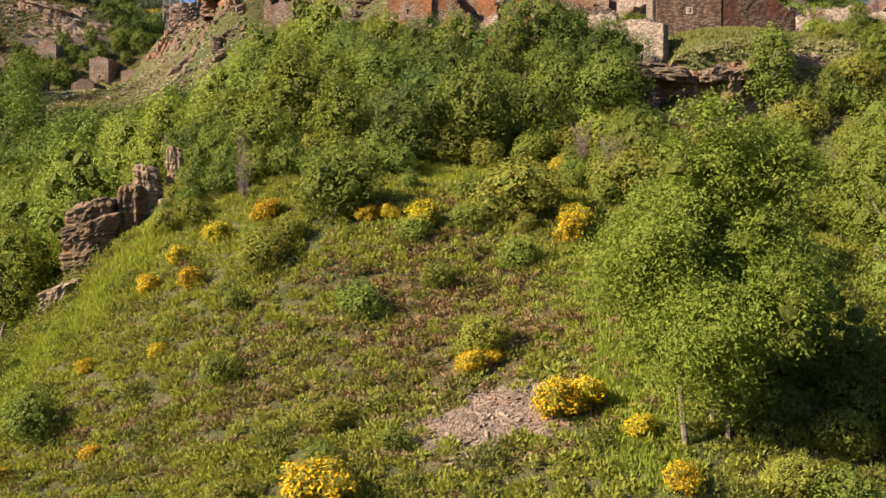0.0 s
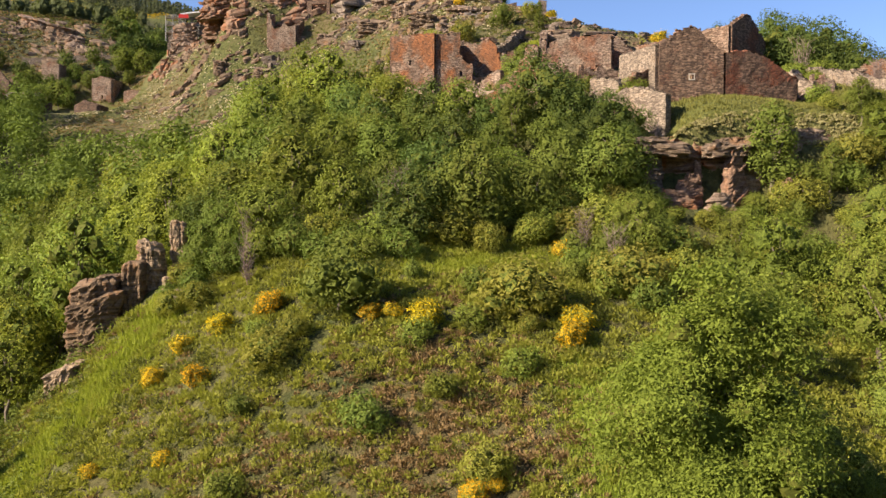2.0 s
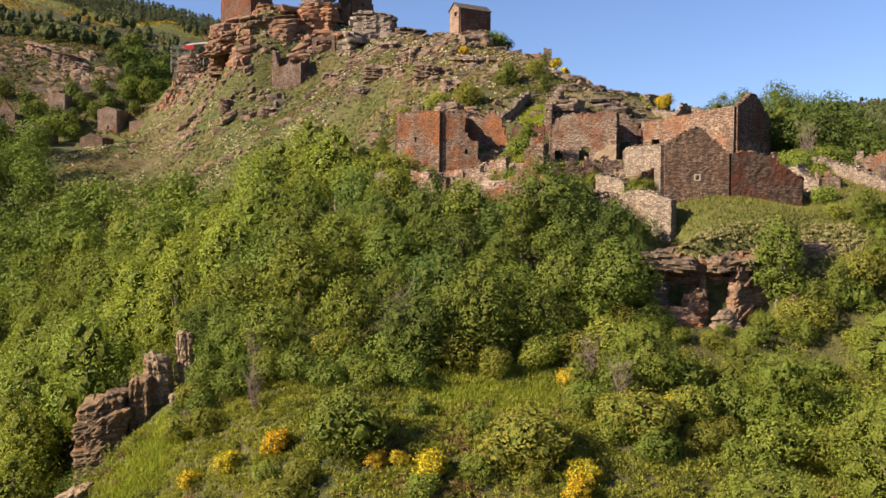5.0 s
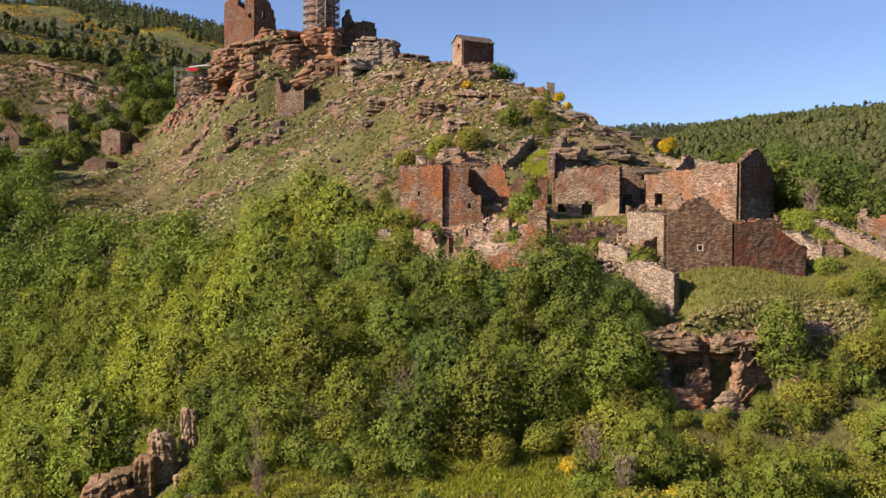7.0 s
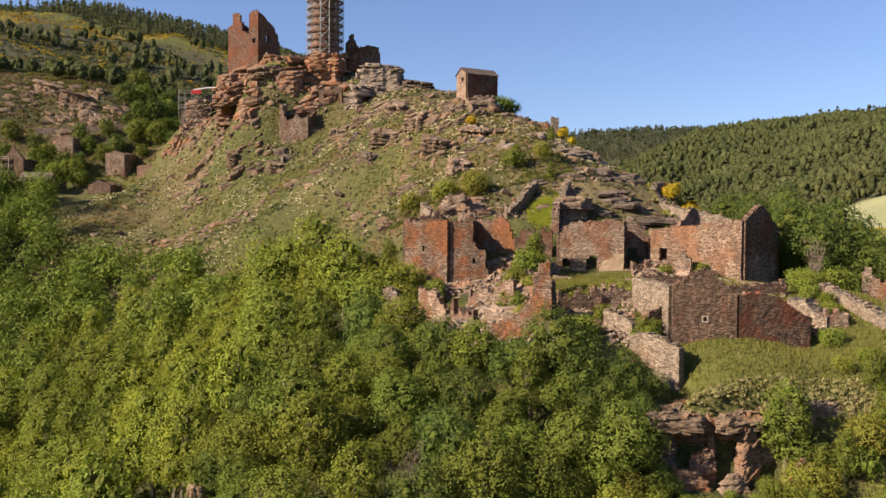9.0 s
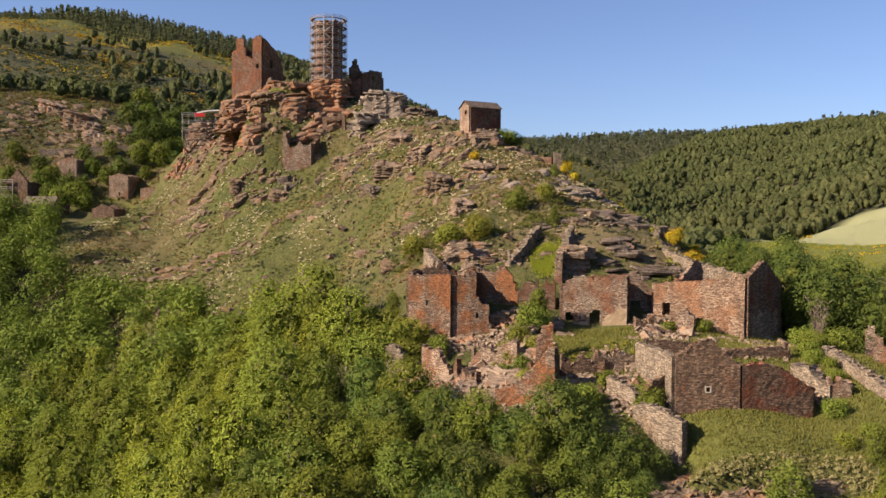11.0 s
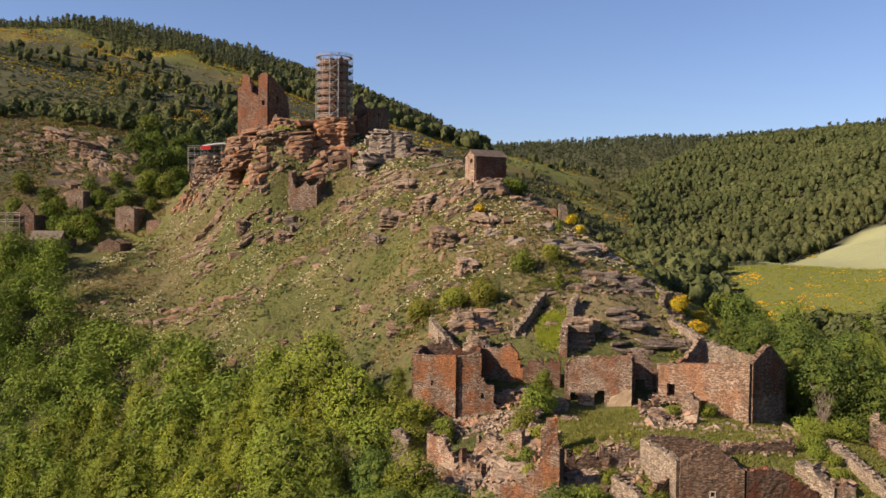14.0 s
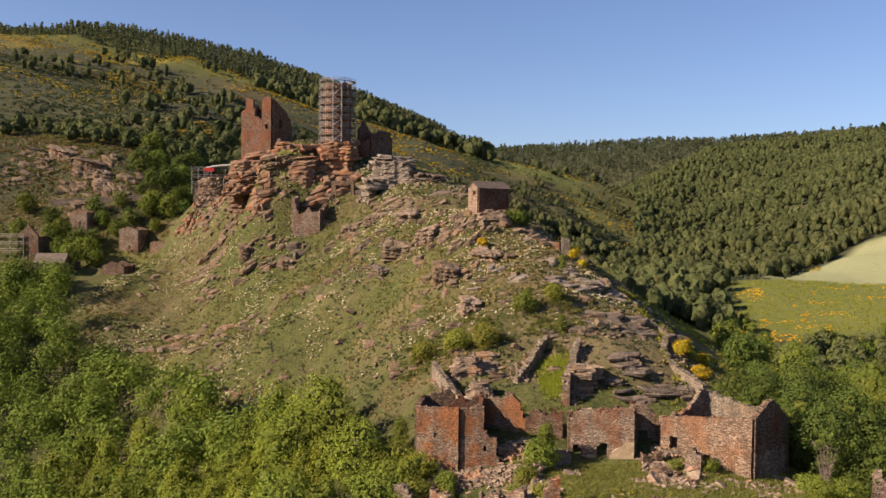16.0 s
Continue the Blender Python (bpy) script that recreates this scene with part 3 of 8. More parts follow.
    b[:, 3] = np.clip(meadow + 0.9 * spur + 0.85 * rock * step(fbm(x, y, 24, 3, 77), 0.10, 0.34) + 0.85 * near * np.exp(-((x + 0.45 * (62 - y) + 22.0) / 2.8) ** 2) + 0.7 * near * np.exp(-(((x - 3) / 7) ** 2 + ((y - 61) / 3.5) ** 2)) + 0.7 * near * np.exp(-((x - 7.6) / 1.8) ** 2) + 0.5 * step(y, 700, 780) * (1 - step(y, 830, 860)) * (1 - step(x, 0, 60)) + 0.8 * np.exp(-(((x - 11) / 2.0) ** 2 + ((y - 117) / 3.5) ** 2)) + 0.55 * (y > 72) * (y < 101) * (x > 8) * (x < 42), 0, 1)
    b[:, 1] = np.clip(0.36 * meadow + 0.53 * slopes, 0, 1)
    b[:, 2] = np.exp(-(((x - 2.4) / 3.6) ** 2 + ((y - 36.2) / 2.4) ** 2)) * 1.25 * step(fbm(x, y, 2.4, 3, 126), -0.5, 0.2)
    for name, data in (("zone_a", a), ("zone_b", np.clip(b, 0, 1))):
        layer = me.color_attributes.new(name, "FLOAT_COLOR", "POINT")
        layer.data.foreach_set("color", data.reshape(-1))
    return tagged(new("ground", me), "grassy rocky hillside ground with heath and bare stone", "ground", kind="structure")


build_ground()


# ---- plants ----
def leaf_faces(r, centres, outward, leaf, droop=0.3, three=True, jitter=0.5):
    """One diamond-shaped leaf or spray for each centre, turned outwards at random."""
    n = len(centres)
    nrm = outward * 1.1 + r.normal(size=(n, 3)) * jitter + np.array([0, 0, droop])
    nrm /= np.linalg.norm(nrm, axis=1, keepdims=True) + 1e-9
    u = np.cross(nrm, r.normal(size=(n, 3)))
    u /= np.linalg.norm(u, axis=1, keepdims=True) + 1e-9
    v = np.cross(nrm, u)
    s = (leaf * r.uniform(0.6, 1.35, n))[:, None]
    a, b = u * s * 0.85, v * s * 0.5
    fold = nrm * s * 0.12
    if three:
        return np.stack([centres - a * 0.8 - b * 0.82, centres - a * 0.8 + b * 0.82 - fold, centres + a * 1.2], 1)
    return np.stack([centres - a, centres + b * 1.0 - fold, centres + a, centres - b - fold], 1)


def crown_points(r, radii, clumps, per, spread, lobes=7, wide=0.58):
    """Leaf places on a crown of several overlapping lobes; returns places, outward ways and clump centres."""
    radii = np.array(radii)
    c0 = r.normal(size=(lobes, 3))
    c0 /= np.linalg.norm(c0, axis=1, keepdims=True)
    c0 *= np.array([wide, wide, wide + 0.04]) * r.uniform(0.6, 1.0, (lobes, 1))
    c0[0] *= 0.2
    size = r.uniform(0.36, 0.56, lobes) * (0.58 / wide)
    size[0] = 0.62
    if lobes > 7:
        size = r.uniform(0.20, 0.34, lobes)
        c0 *= r.uniform(0.3, 1.0, (lobes, 1)) ** 0.5 * 1.05
    which = r.integers(0, lobes, clumps)
    d = r.normal(size=(clumps, 3))
    d /= np.linalg.norm(d, axis=1, keepdims=True)
    d[:, 2] = np.where(d[:, 2] < -0.6, -d[:, 2], d[:, 2])
    c = c0[which] + d * (size[which] * r.uniform(0.6, 1.0, clumps) ** 0.5)[:, None]
    pts = np.repeat(c * radii, per, 0) + r.normal(size=(clumps * per, 3)) * spread * np.array([1, 1, 0.7])
    out = np.repeat(d, per, 0) * 0.75 + pts / radii * 0.6
    out /= np.linalg.norm(out, axis=1, keepdims=True) + 1e-9
    return pts, out, c * radii


def crown_lobes(r, radii, lobes, leaves, size=(0.34, 0.52), taper=0.0):
    """Leaf places over a crown of many rounded boughs, each with its own lit and shaded side; returns places, outward ways, bough centres and sizes."""
    radii = np.array(radii)
    k = np.arange(lobes) + 0.5
    up = 1 - 1.75 * k / lobes
    turn = k * 2.39996 + r.uniform(0, 6.28)
    flat = np.sqrt(np.maximum(0, 1 - up ** 2))
    c = np.stack([flat * np.cos(turn), flat * np.sin(turn), up], 1) * r.uniform(0.45, 0.80, (lobes, 1)) + r.normal(size=(lobes, 3)) * 0.07
    c[:, :2] *= (1 - taper * np.clip(c[:, 2:], -1, 1))
    c = np.concatenate([c, [[0, 0, 0.45], [0, 0, 0.0], [0, 0, -0.45]]]) * radii
    rad = np.concatenate([r.uniform(*size, lobes), [0.5, 0.62, 0.5]]) * min(radii[0], radii[2] * 1.2)
    which = r.choice(len(c), leaves * 2, p=rad ** 2 / (rad ** 2).sum())
    d = r.normal(size=(leaves * 2, 3))
    d /= np.linalg.norm(d, axis=1, keepdims=True)
    pts = c[which] + d * (rad[which] * r.uniform(0.62, 1.20, leaves * 2))[:, None]
    gap = np.linalg.norm(pts[:, None] - c[None], axis=2) / rad[None]
    gap[np.arange(len(pts)), which] = 9
    keep = (gap.min(1) > 0.84) & (pts[:, 2] > -1.02 * radii[2])
    pts, d = pts[keep][:leaves], d[keep][:leaves]
    out = d + pts / radii * 0.25
    return pts, out / np.linalg.norm(out, axis=1, keepdims=True), c, rad


def tube(verts, faces, a, b, ra, rb, sides=6):
    a, b = Vector(a), Vector(b)
    d = (b - a).normalized()
    u = d.orthogonal().normalized()
    v = d.cross(u)
    k = len(verts)
    for p, rr in ((a, ra), (b, rb)):
        for i in range(sides):
            t = 2 * math.pi * i / sides
            verts.append(p + (u * math.cos(t) + v * math.sin(t)) * rr)
    for i in range(sides):
        j = (i + 1) % sides
        faces.append((k + i, k + j, k + sides + j, k + sides + i))
    faces.append(tuple(k + sides + i for i in range(sides)))


def wood_mesh(r, h, crown_z, limbs, girth, centres, mat="bark", sides=6):
    """A tapered, slightly bent trunk with limbs that reach into the crown."""
    verts, faces = [], []
    p, top = Vector((0, 0, -0.4)), crown_z
    steps = 4
    for i in range(steps):
        q = Vector((r.normal() * 0.05 * h * 0.5, r.normal() * 0.05 * h * 0.5, top * (i + 1) / steps))
        tube(verts, faces, p, q, girth * (1 - 0.18 * i), girth * (1 - 0.18 * (i + 1)), sides)
        p = q
    for k in range(min(limbs, len(centres))):
        c = Vector(centres[k])
        root = Vector((0, 0, top * r.uniform(0.55, 1.0)))
        bend = root.lerp(c, 0.5) + Vector((0, 0, 0.08 * h))
        tube(verts, faces, root, bend, girth * 0.4, girth * 0.25, 5)
        tube(verts, faces, bend, c, girth * 0.25, girth * 0.08, 5)
    return solid("trunk", verts, faces, mat)


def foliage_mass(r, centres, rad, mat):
    """The closed inner leafage of a crown: lumpy rounded boughs under the outer leaves, coloured dark as shade."""
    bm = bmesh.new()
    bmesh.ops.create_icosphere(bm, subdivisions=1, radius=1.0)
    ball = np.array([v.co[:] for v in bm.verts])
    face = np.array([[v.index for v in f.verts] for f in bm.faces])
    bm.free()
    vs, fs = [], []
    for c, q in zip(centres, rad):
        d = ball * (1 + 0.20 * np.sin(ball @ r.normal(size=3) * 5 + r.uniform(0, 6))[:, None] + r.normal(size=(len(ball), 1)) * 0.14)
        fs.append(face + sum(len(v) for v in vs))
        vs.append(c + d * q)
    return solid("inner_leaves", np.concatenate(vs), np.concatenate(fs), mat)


def tree(kind, label, category, seed, h, width, clumps, per, leaf, mat, limbs=6, bare=0.25, group="", lobes=19, size=(0.28, 0.58), taper=0.15):
    """A broadleaved tree standing at its own origin."""
    r = np.random.default_rng(seed)
    base, radii = h * bare, (width / 2, width / 2, h * (1 - bare) / 2)
    pts, out, c, rad = crown_lobes(r, radii, lobes, clumps * per, size, taper)
    off = np.array([0, 0, base + radii[2]])
    ob = thing(kind, Matrix(), label, category, group)
    part("trunk", wood_mesh(r, h, base + radii[2] * 1.1, limbs, 0.018 * h + 0.03, c + off), ob)
    part("crown", quads_mesh("crown", leaf_faces(r, pts + off, out, leaf, 0.2, True, 0.42), mat), ob)
    # added core; its dark colour stands in for shade between boughs
    part("inner_leaves", foliage_mass(r, c + off, rad * 0.42, "leaf_core"), ob, "inner leaf mass, coloured dark for crown shade")
    return ob


def conifer_points(r, n, h, width):
    t = r.uniform(0.08, 1, n) ** 0.8
    ang = r.uniform(0, 6.283, n)
    rad = width / 2 * (1.05 - t ** 1.6) * r.uniform(0.55, 1.1, n)
    pts = np.stack([rad * np.cos(ang), rad * np.sin(ang), t * h], 1)
    out = np.stack([np.cos(ang), np.sin(ang), 0.35 + 0 * ang], 1)
    return pts, out


PROTOS = {}


def plant_at(key, x, y, scale=1.0, sink=0.1, turn=None):
    """A copy of one of the built plants, standing on the ground; the first use moves the original."""
    ob, used = PROTOS[key]
    turn = rng.uniform(0, 360) if turn is None else turn
    s = scale
    m = pose(x, y, ground_z(x, y) - sink, 0, 0, turn) @ Matrix.Diagonal((s * rng.uniform(0.9, 1.12), s * rng.uniform(0.9, 1.12), s * rng.uniform(0.9, 1.1), 1))
    if not used:
        PROTOS[key] = (ob, True)
        ob.matrix_basis = m
        return ob
    q = copy_thing(ob, Matrix())
    q.matrix_basis = m
    return q


def proto(key, ob):
    PROTOS[key] = (ob, False)


# ---- stone: walls, rocks, rubble ----
def box_at(verts, faces, r, c, size, tilt=0.25):
    """An irregular block of stone."""
    m = Matrix.Translation(c) @ Euler((r.normal() * tilt, r.normal() * tilt, r.uniform(0, 6.28))).to_matrix().to_4x4()
    k = len(verts)
    for sx in (-1, 1):
        for sy in (-1, 1):
            for sz in (-1, 1):
                verts.append(m @ Vector([s * d / 2 * r.uniform(0.75, 1.1) for s, d in zip((sx, sy, sz), size)]))
    faces.extend([tuple(k + i for i in f) for f in ((0, 1, 3, 2), (4, 6, 7, 5), (0, 4, 5, 1), (2, 3, 7, 6), (0, 2, 6, 4), (1, 5, 7, 3))])


def wall_mesh(length, thick, tops, base, holes=(), cell=0.3, ragged=0.25, seed=0, loose=0.7, mat="brown_wall"):
    """A wall along local x from z = base; tops: (share of length, height); holes: (x0, x1, z0, z1, arched) go right through. Loose stones lie on its broken top."""
    r = np.random.default_rng(seed + 1000)
    nx = max(2, round(length / cell))
    top_max = max(t[1] for t in tops) + ragged + cell
    nz = max(2, round((top_max - base) / cell))
    dx, dz = length / nx, (top_max - base) / nz
    prof = np.interp((np.arange(nx) + 0.5) / nx, [t[0] for t in tops], [t[1] for t in tops]) + r.normal(size=nx) * ragged * 0.5
    keep = np.zeros((nx + 2, nz + 2), bool)
    for i in range(nx):
        for k in range(nz):
            x, z = (i + 0.5) * dx, base + (k + 0.5) * dz
            ok = z < prof[i]
            for x0, x1, z0, z1, arch in holes:
                hi = z1 - (abs(x - (x0 + x1) / 2) / ((x1 - x0) / 2)) ** 2 * (x1 - x0) * 0.4 if arch else z1
                if x0 < x < x1 and z0 < z < hi:
                    ok = False
            keep[i + 1, k + 1] = ok
    index, verts, faces = {}, [], []
    high = [int(np.nonzero(keep[i + 1])[0].max()) if keep[i + 1].any() else 0 for i in range(nx)]
    edge = np.concatenate([[prof[0]], (prof[1:] + prof[:-1]) / 2, [prof[-1]]])

    def corner(i, k, side):
        key = (i, k, side)
        if key not in index:
            index[key] = len(verts)
            j = r.normal(size=3) * np.array([0.03, 0.012, 0.03])
            z = base + k * dz + j[2]
            if k in (high[max(i - 1, 0)], high[min(i, nx - 1)]) and abs(edge[i] - z) < dz:
                z = edge[i] + j[2]
            verts.append((i * dx + (j[0] if 0 < i < nx else j[0] * 0.6), side * thick / 2 + j[1], z))
        return index[key]
    for i in range(nx):
        for k in range(nz):
            if not keep[i + 1, k + 1]:
                continue
            a, b, c, d = (i, k), (i + 1, k), (i + 1, k + 1), (i, k + 1)
            faces.append(tuple(corner(*p, -1) for p in (a, b, c, d)))
            faces.append(tuple(corner(*p, 1) for p in (d, c, b, a)))
            for gone, p, q in ((not keep[i, k + 1], d, a), (not keep[i + 2, k + 1], b, c), (not keep[i + 1, k + 2], c, d), (not keep[i + 1, k], a, b)):
                if gone:
                    faces.append((corner(*q, -1), corner(*p, -1), corner(*p, 1), corner(*q, 1)))
    for i in range(nx):
        if r.uniform() < loose and keep[i + 1].any():
            for _ in range(r.integers(2, 5)):
                box_at(verts, faces, r, ((i + r.uniform(0, 1)) * dx, r.uniform(-0.35, 0.35) * thick, prof[i] + r.uniform(-0.04, 0.06)), (r.uniform(0.15, 0.5), r.uniform(0.15, 0.4), r.uniform(0.06, 0.16)), 0.15)
    return solid("wall", verts, faces, mat)


def wall_between(parent, a, b, tops, base, thick=0.6, holes=(), mat="brown_wall", seed=0, name="wall", label="", cell=0.3, ragged=0.22, loose=0.7):
    """A wall from a to b (plan points); tops and holes in world heights."""
    a, b = Vector(a), Vector(b)
    d = b - a
    me = wall_mesh(d.length, thick, tops, base, holes, cell, ragged, seed, loose, mat)
    at = parent.matrix_world.translation
    return part(name, me, parent, label, pose(a.x - at.x, a.y - at.y, -at.z, 0, 0, math.degrees(math.atan2(d.y, d.x))))


def ruin(label, x, y, z, name="ruined_house", category="ruined house", group="ruined village houses"):
    return thing(name, pose(x, y, z), label, category, group)


def crag_mesh(seed, w, d, h, layer=0.5, dip=(0.0, 0.0), taper=0.35, mat="schist", hollow=0.0, sides=40):
    """Bedrock broken along its beds and joints into blocks that stand proud or lie back; one skin. hollow: how deep the middle beds are undercut."""
    r = np.random.default_rng(seed + 5000)
    ox, oy, oz = r.uniform(0, 50, 3)
    t = np.arange(sides) * 2 * math.pi / sides
    cx, sy = np.cos(t), np.sin(t)
    lump = 1 + 0.10 * np.sin(2 * t + r.uniform(0, 6)) + 0.08 * np.sin(5 * t + r.uniform(0, 6))
    ring = np.stack([np.sign(cx) * np.abs(cx) ** 0.7 * lump * w / 2, np.sign(sy) * np.abs(sy) ** 0.7 * lump * d / 2], 1)
    low = -0.2 * h - 0.6
    levels = int(min(46, max(8, (h - low) / (layer * 0.34))))
    rows = [(low + (h - low) * k / levels, 1.0) for k in range(levels + 1)] + [(h, q) for q in (0.8, 0.55, 0.28)]
    verts, faces = [], []
    b = layer * 2.4

    def block(x, y, z):
        zz = z - dip[0] * x - dip[1] * y
        kz = np.floor((zz + oz + 0.25 * np.sin(x * 0.7 + oy)) / layer)
        kx = np.floor((x + ox + 1.3 * kz + 0.2 * y) / b)
        ky = np.floor((y + oy + 0.7 * kz) / b)
        return lattice(np.array([kx * 7 + kz * 131]), np.array([ky * 13 + kz]), seed)[0], lattice(np.array([kz]), np.array([3.0]), seed)[0]
    for z, q in rows:
        f = max(z, 0) / h
        s = (1 - taper * f ** 1.4)
        if hollow and 0.12 < f < 0.6:
            s *= 1 - hollow
        for i in range(sides):
            px, py = ring[i] * s * q
            rb, rl = block(px, py, z)
            inset = 1 - 0.26 * rb - 0.10 * rl if q == 1.0 else 1
            up = (0.0 if q == 1.0 else (rb - 0.6) * layer * 1.4) + (0 if z < h else (block(px * 1.01, py * 1.01, z)[0] - 0.7) * layer)
            j = r.normal(size=3) * 0.05 * layer
            verts.append((px * inset + j[0], py * inset + j[1], z + up + j[2] + dip[0] * px + dip[1] * py))
    n = len(rows)
    for q in range(n - 1):
        for i in range(sides):
            j = (i + 1) % sides
            faces.append((q * sides + i, q * sides + j, q * sides + sides + j, q * sides + sides + i))
    k, mid = (n - 1) * sides, len(verts)
    verts.append(tuple(np.array(verts[-sides:]).mean(0)))
    faces.extend([(k + i, k + (i + 1) % sides, mid) for i in range(sides)])
    faces.append(tuple(sides - 1 - i for i in range(sides)))
    return solid("rock", verts, faces, mat)


def crag(label, x, y, w, d, h, seed, turn=0.0, base=None, name="rock_outcrop", category="rock", group="", **kw):
    z = ground_z(x, y) - 0.15 if base is None else base
    ob = new(name, crag_mesh(seed, w, d, h, **kw))
    ob.matrix_world = pose(x, y, z, 0, 0, turn)
    return tagged(ob, label, category, group)


# --- house with the broken front, on the shoulder of the hill ---
h = ruin("roofless rust-red stone house with a collapsed front wall", 0, 104, 31)
wall_between(h, (-6.4, 102.7), (-1.45, 101.42), [(0, 38.4), (1, 38.5)], 30.2, 0.7, [(2.05, 2.4, 34.9, 35.5, 0)], "red_wall", 1, ragged=0.08)
wall_between(h, (-1.45, 101.42), (-1.25, 101.7), [(0, 38.5), (1, 38.5)], 30.4, 0.5, (), "brown_wall", 2, ragged=0.08)
wall_between(h, (-1.25, 101.7), (3.2, 101.5), [(0, 38.6), (0.58, 38.6), (0.62, 36.2), (0.66, 35.4), (0.9, 35.1), (0.95, 33.5), (1, 32.0)], 30.0, 0.6, [(2.7, 2.95, 33.7, 34.3, 0)], "red_wall", 3, ragged=0.2)
wall_between(h, (-6.4, 102.7), (-5.9, 107.5), [(0, 38.4), (1, 38.9)], 31.0, 0.6, (), "brown_wall", 4)
wall_between(h, (-5.9, 107.5), (1.6, 108.2), [(0, 38.6), (0.4, 39.6), (0.7, 38.0), (1, 39.4)], 32.0, 0.6, (), "brown_wall", 5, ragged=0.5)
wall_between(h, (1.6, 108.2), (6.6, 106.6), [(0, 39.0), (0.3, 38.4), (0.7, 39.4), (0.86, 38.2), (1, 36.0)], 32.0, 0.6, (), "red_wall", 6, ragged=0.3)
wall_between(h, (6.6, 106.6), (11.0, 105.5), [(0, 36.8), (0.4, 37.6), (1, 37.0)], 32.0, 0.6, (), "brown_wall", 7, ragged=0.5)

wall_between(h, (0.9, 102.0), (1.2, 108.0), [(0, 38.6), (0.5, 38.0), (1, 39.0)], 30.5, 0.5, (), "brown_wall", 8, ragged=0.4)

# --- house with the arched doorway ---
h = ruin("roofless tan stone house with an arched doorway", 15, 104, 32)
PLASTERED = {"arch": h}
wall_between(h, (11.6, 103.1), (18.85, 102.0), [(0, 36.8), (0.05, 37.9), (0.2, 38.4), (1, 38.7)], 31.0, 0.7, [(3.0, 4.35, 31.0, 34.7, 1), (0.0, 1.2, 31.0, 34.3, 1)], "limed_wall", 11, ragged=0.12)
wall_between(h, (18.85, 102.0), (19.6, 107.3), [(0, 38.7), (0.5, 37.6), (1, 38.6)], 31.0, 0.6, (), "brown_wall", 12)
wall_between(h, (12.0, 107.6), (19.6, 107.3), [(0, 37.0), (0.5, 37.8), (1, 37.6)], 31.0, 0.6, (), "brown_wall", 13, ragged=0.4)
wall_between(h, (11.6, 103.1), (12.0, 107.6), [(0, 36.8), (1, 37.0)], 31.0, 0.6, (), "brown_wall", 14, ragged=0.4)
wall_between(h, (19.0, 105.4), (21.9, 105.2), [(0, 38.3), (0.5, 39.0), (0.8, 38.2), (1, 37.6)], 31.0, 0.6, [(0.9, 1.9, 34.0, 35.6, 0)], "tan_wall", 15)
wall_between(h, (21.9, 105.2), (24.0, 103.2), [(0, 36.6), (0.5, 37.4), (1, 37.2)], 31.0, 0.5, [(0.6, 2.3, 33.0, 35.4, 0)], "brown_wall", 16)

# --- long house with the tall end gable, coloured darker for its shade ---
h = ruin("long roofless stone house with a tall end gable", 29, 102, 32)
PLASTERED["long"] = h
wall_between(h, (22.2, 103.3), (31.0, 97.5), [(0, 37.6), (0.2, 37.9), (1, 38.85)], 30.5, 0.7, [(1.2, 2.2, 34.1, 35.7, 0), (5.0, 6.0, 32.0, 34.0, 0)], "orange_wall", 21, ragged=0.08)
# sunless gable: browner masonry than the front puts its shade into the colour
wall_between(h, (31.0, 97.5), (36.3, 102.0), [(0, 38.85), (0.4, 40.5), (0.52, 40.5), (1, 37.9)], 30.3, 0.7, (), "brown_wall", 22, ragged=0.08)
wall_between(h, (36.3, 102.0), (28.6, 107.2), [(0, 38.0), (0.5, 38.9), (1, 40.0)], 30.5, 0.7, (), "pale_wall", 23)
wall_between(h, (28.6, 107.2), (22.2, 103.3), [(0, 40.0), (0.15, 40.2), (0.5, 37.8), (1, 37.4)], 31.0, 0.6, (), "tan_wall", 24, ragged=0.4)

h = ruin("low ruined stone enclosure before the long house", 22, 96, 32, "ruined_wall", "ruined wall")
wall_between(h, (19.8, 97.6), (22.0, 96.6), [(0, 32.7), (0.4, 33.4), (0.7, 33.3), (1, 32.9)], 31.0, 1.5, (), "brown_wall", 25, ragged=0.3)
wall_between(h, (22.0, 96.6), (23.4, 97.6), [(0, 33.0), (1, 32.5)], 31.0, 1.2, (), "brown_wall", 26, ragged=0.3)
wall_between(h, (19.4, 96.0), (23.6, 94.6), [(0, 33.0), (0.5, 32.9), (1, 32.6)], 31.0, 0.9, (), "tan_wall", 27, ragged=0.4)
h = ruin("broken dark walls between the two houses", 20.5, 101, 32, "ruined_wall", "ruined wall")
wall_between(h, (19.4, 100.2), (21.6, 100.6), [(0, 34.2), (0.4, 33.4), (1, 33.8)], 31.0, 0.8, (), "brown_wall", 28, ragged=0.4)
wall_between(h, (24.0, 98.6), (25.6, 98.0), [(0, 34.8), (0.6, 35.2), (1, 34.4)], 31.0, 1.2, (), "tan_wall", 29, ragged=0.3)

# --- lower house with the small square window ---
h = ruin("small roofless dark stone house with one square window", 20.5, 82, 28)
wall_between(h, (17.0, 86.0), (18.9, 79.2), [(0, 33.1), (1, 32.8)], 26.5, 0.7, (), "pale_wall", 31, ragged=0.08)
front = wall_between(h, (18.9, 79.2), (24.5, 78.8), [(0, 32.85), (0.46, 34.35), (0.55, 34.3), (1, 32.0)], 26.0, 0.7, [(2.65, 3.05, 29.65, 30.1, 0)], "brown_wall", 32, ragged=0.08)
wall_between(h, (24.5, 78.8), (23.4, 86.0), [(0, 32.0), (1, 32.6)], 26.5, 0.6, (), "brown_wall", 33)
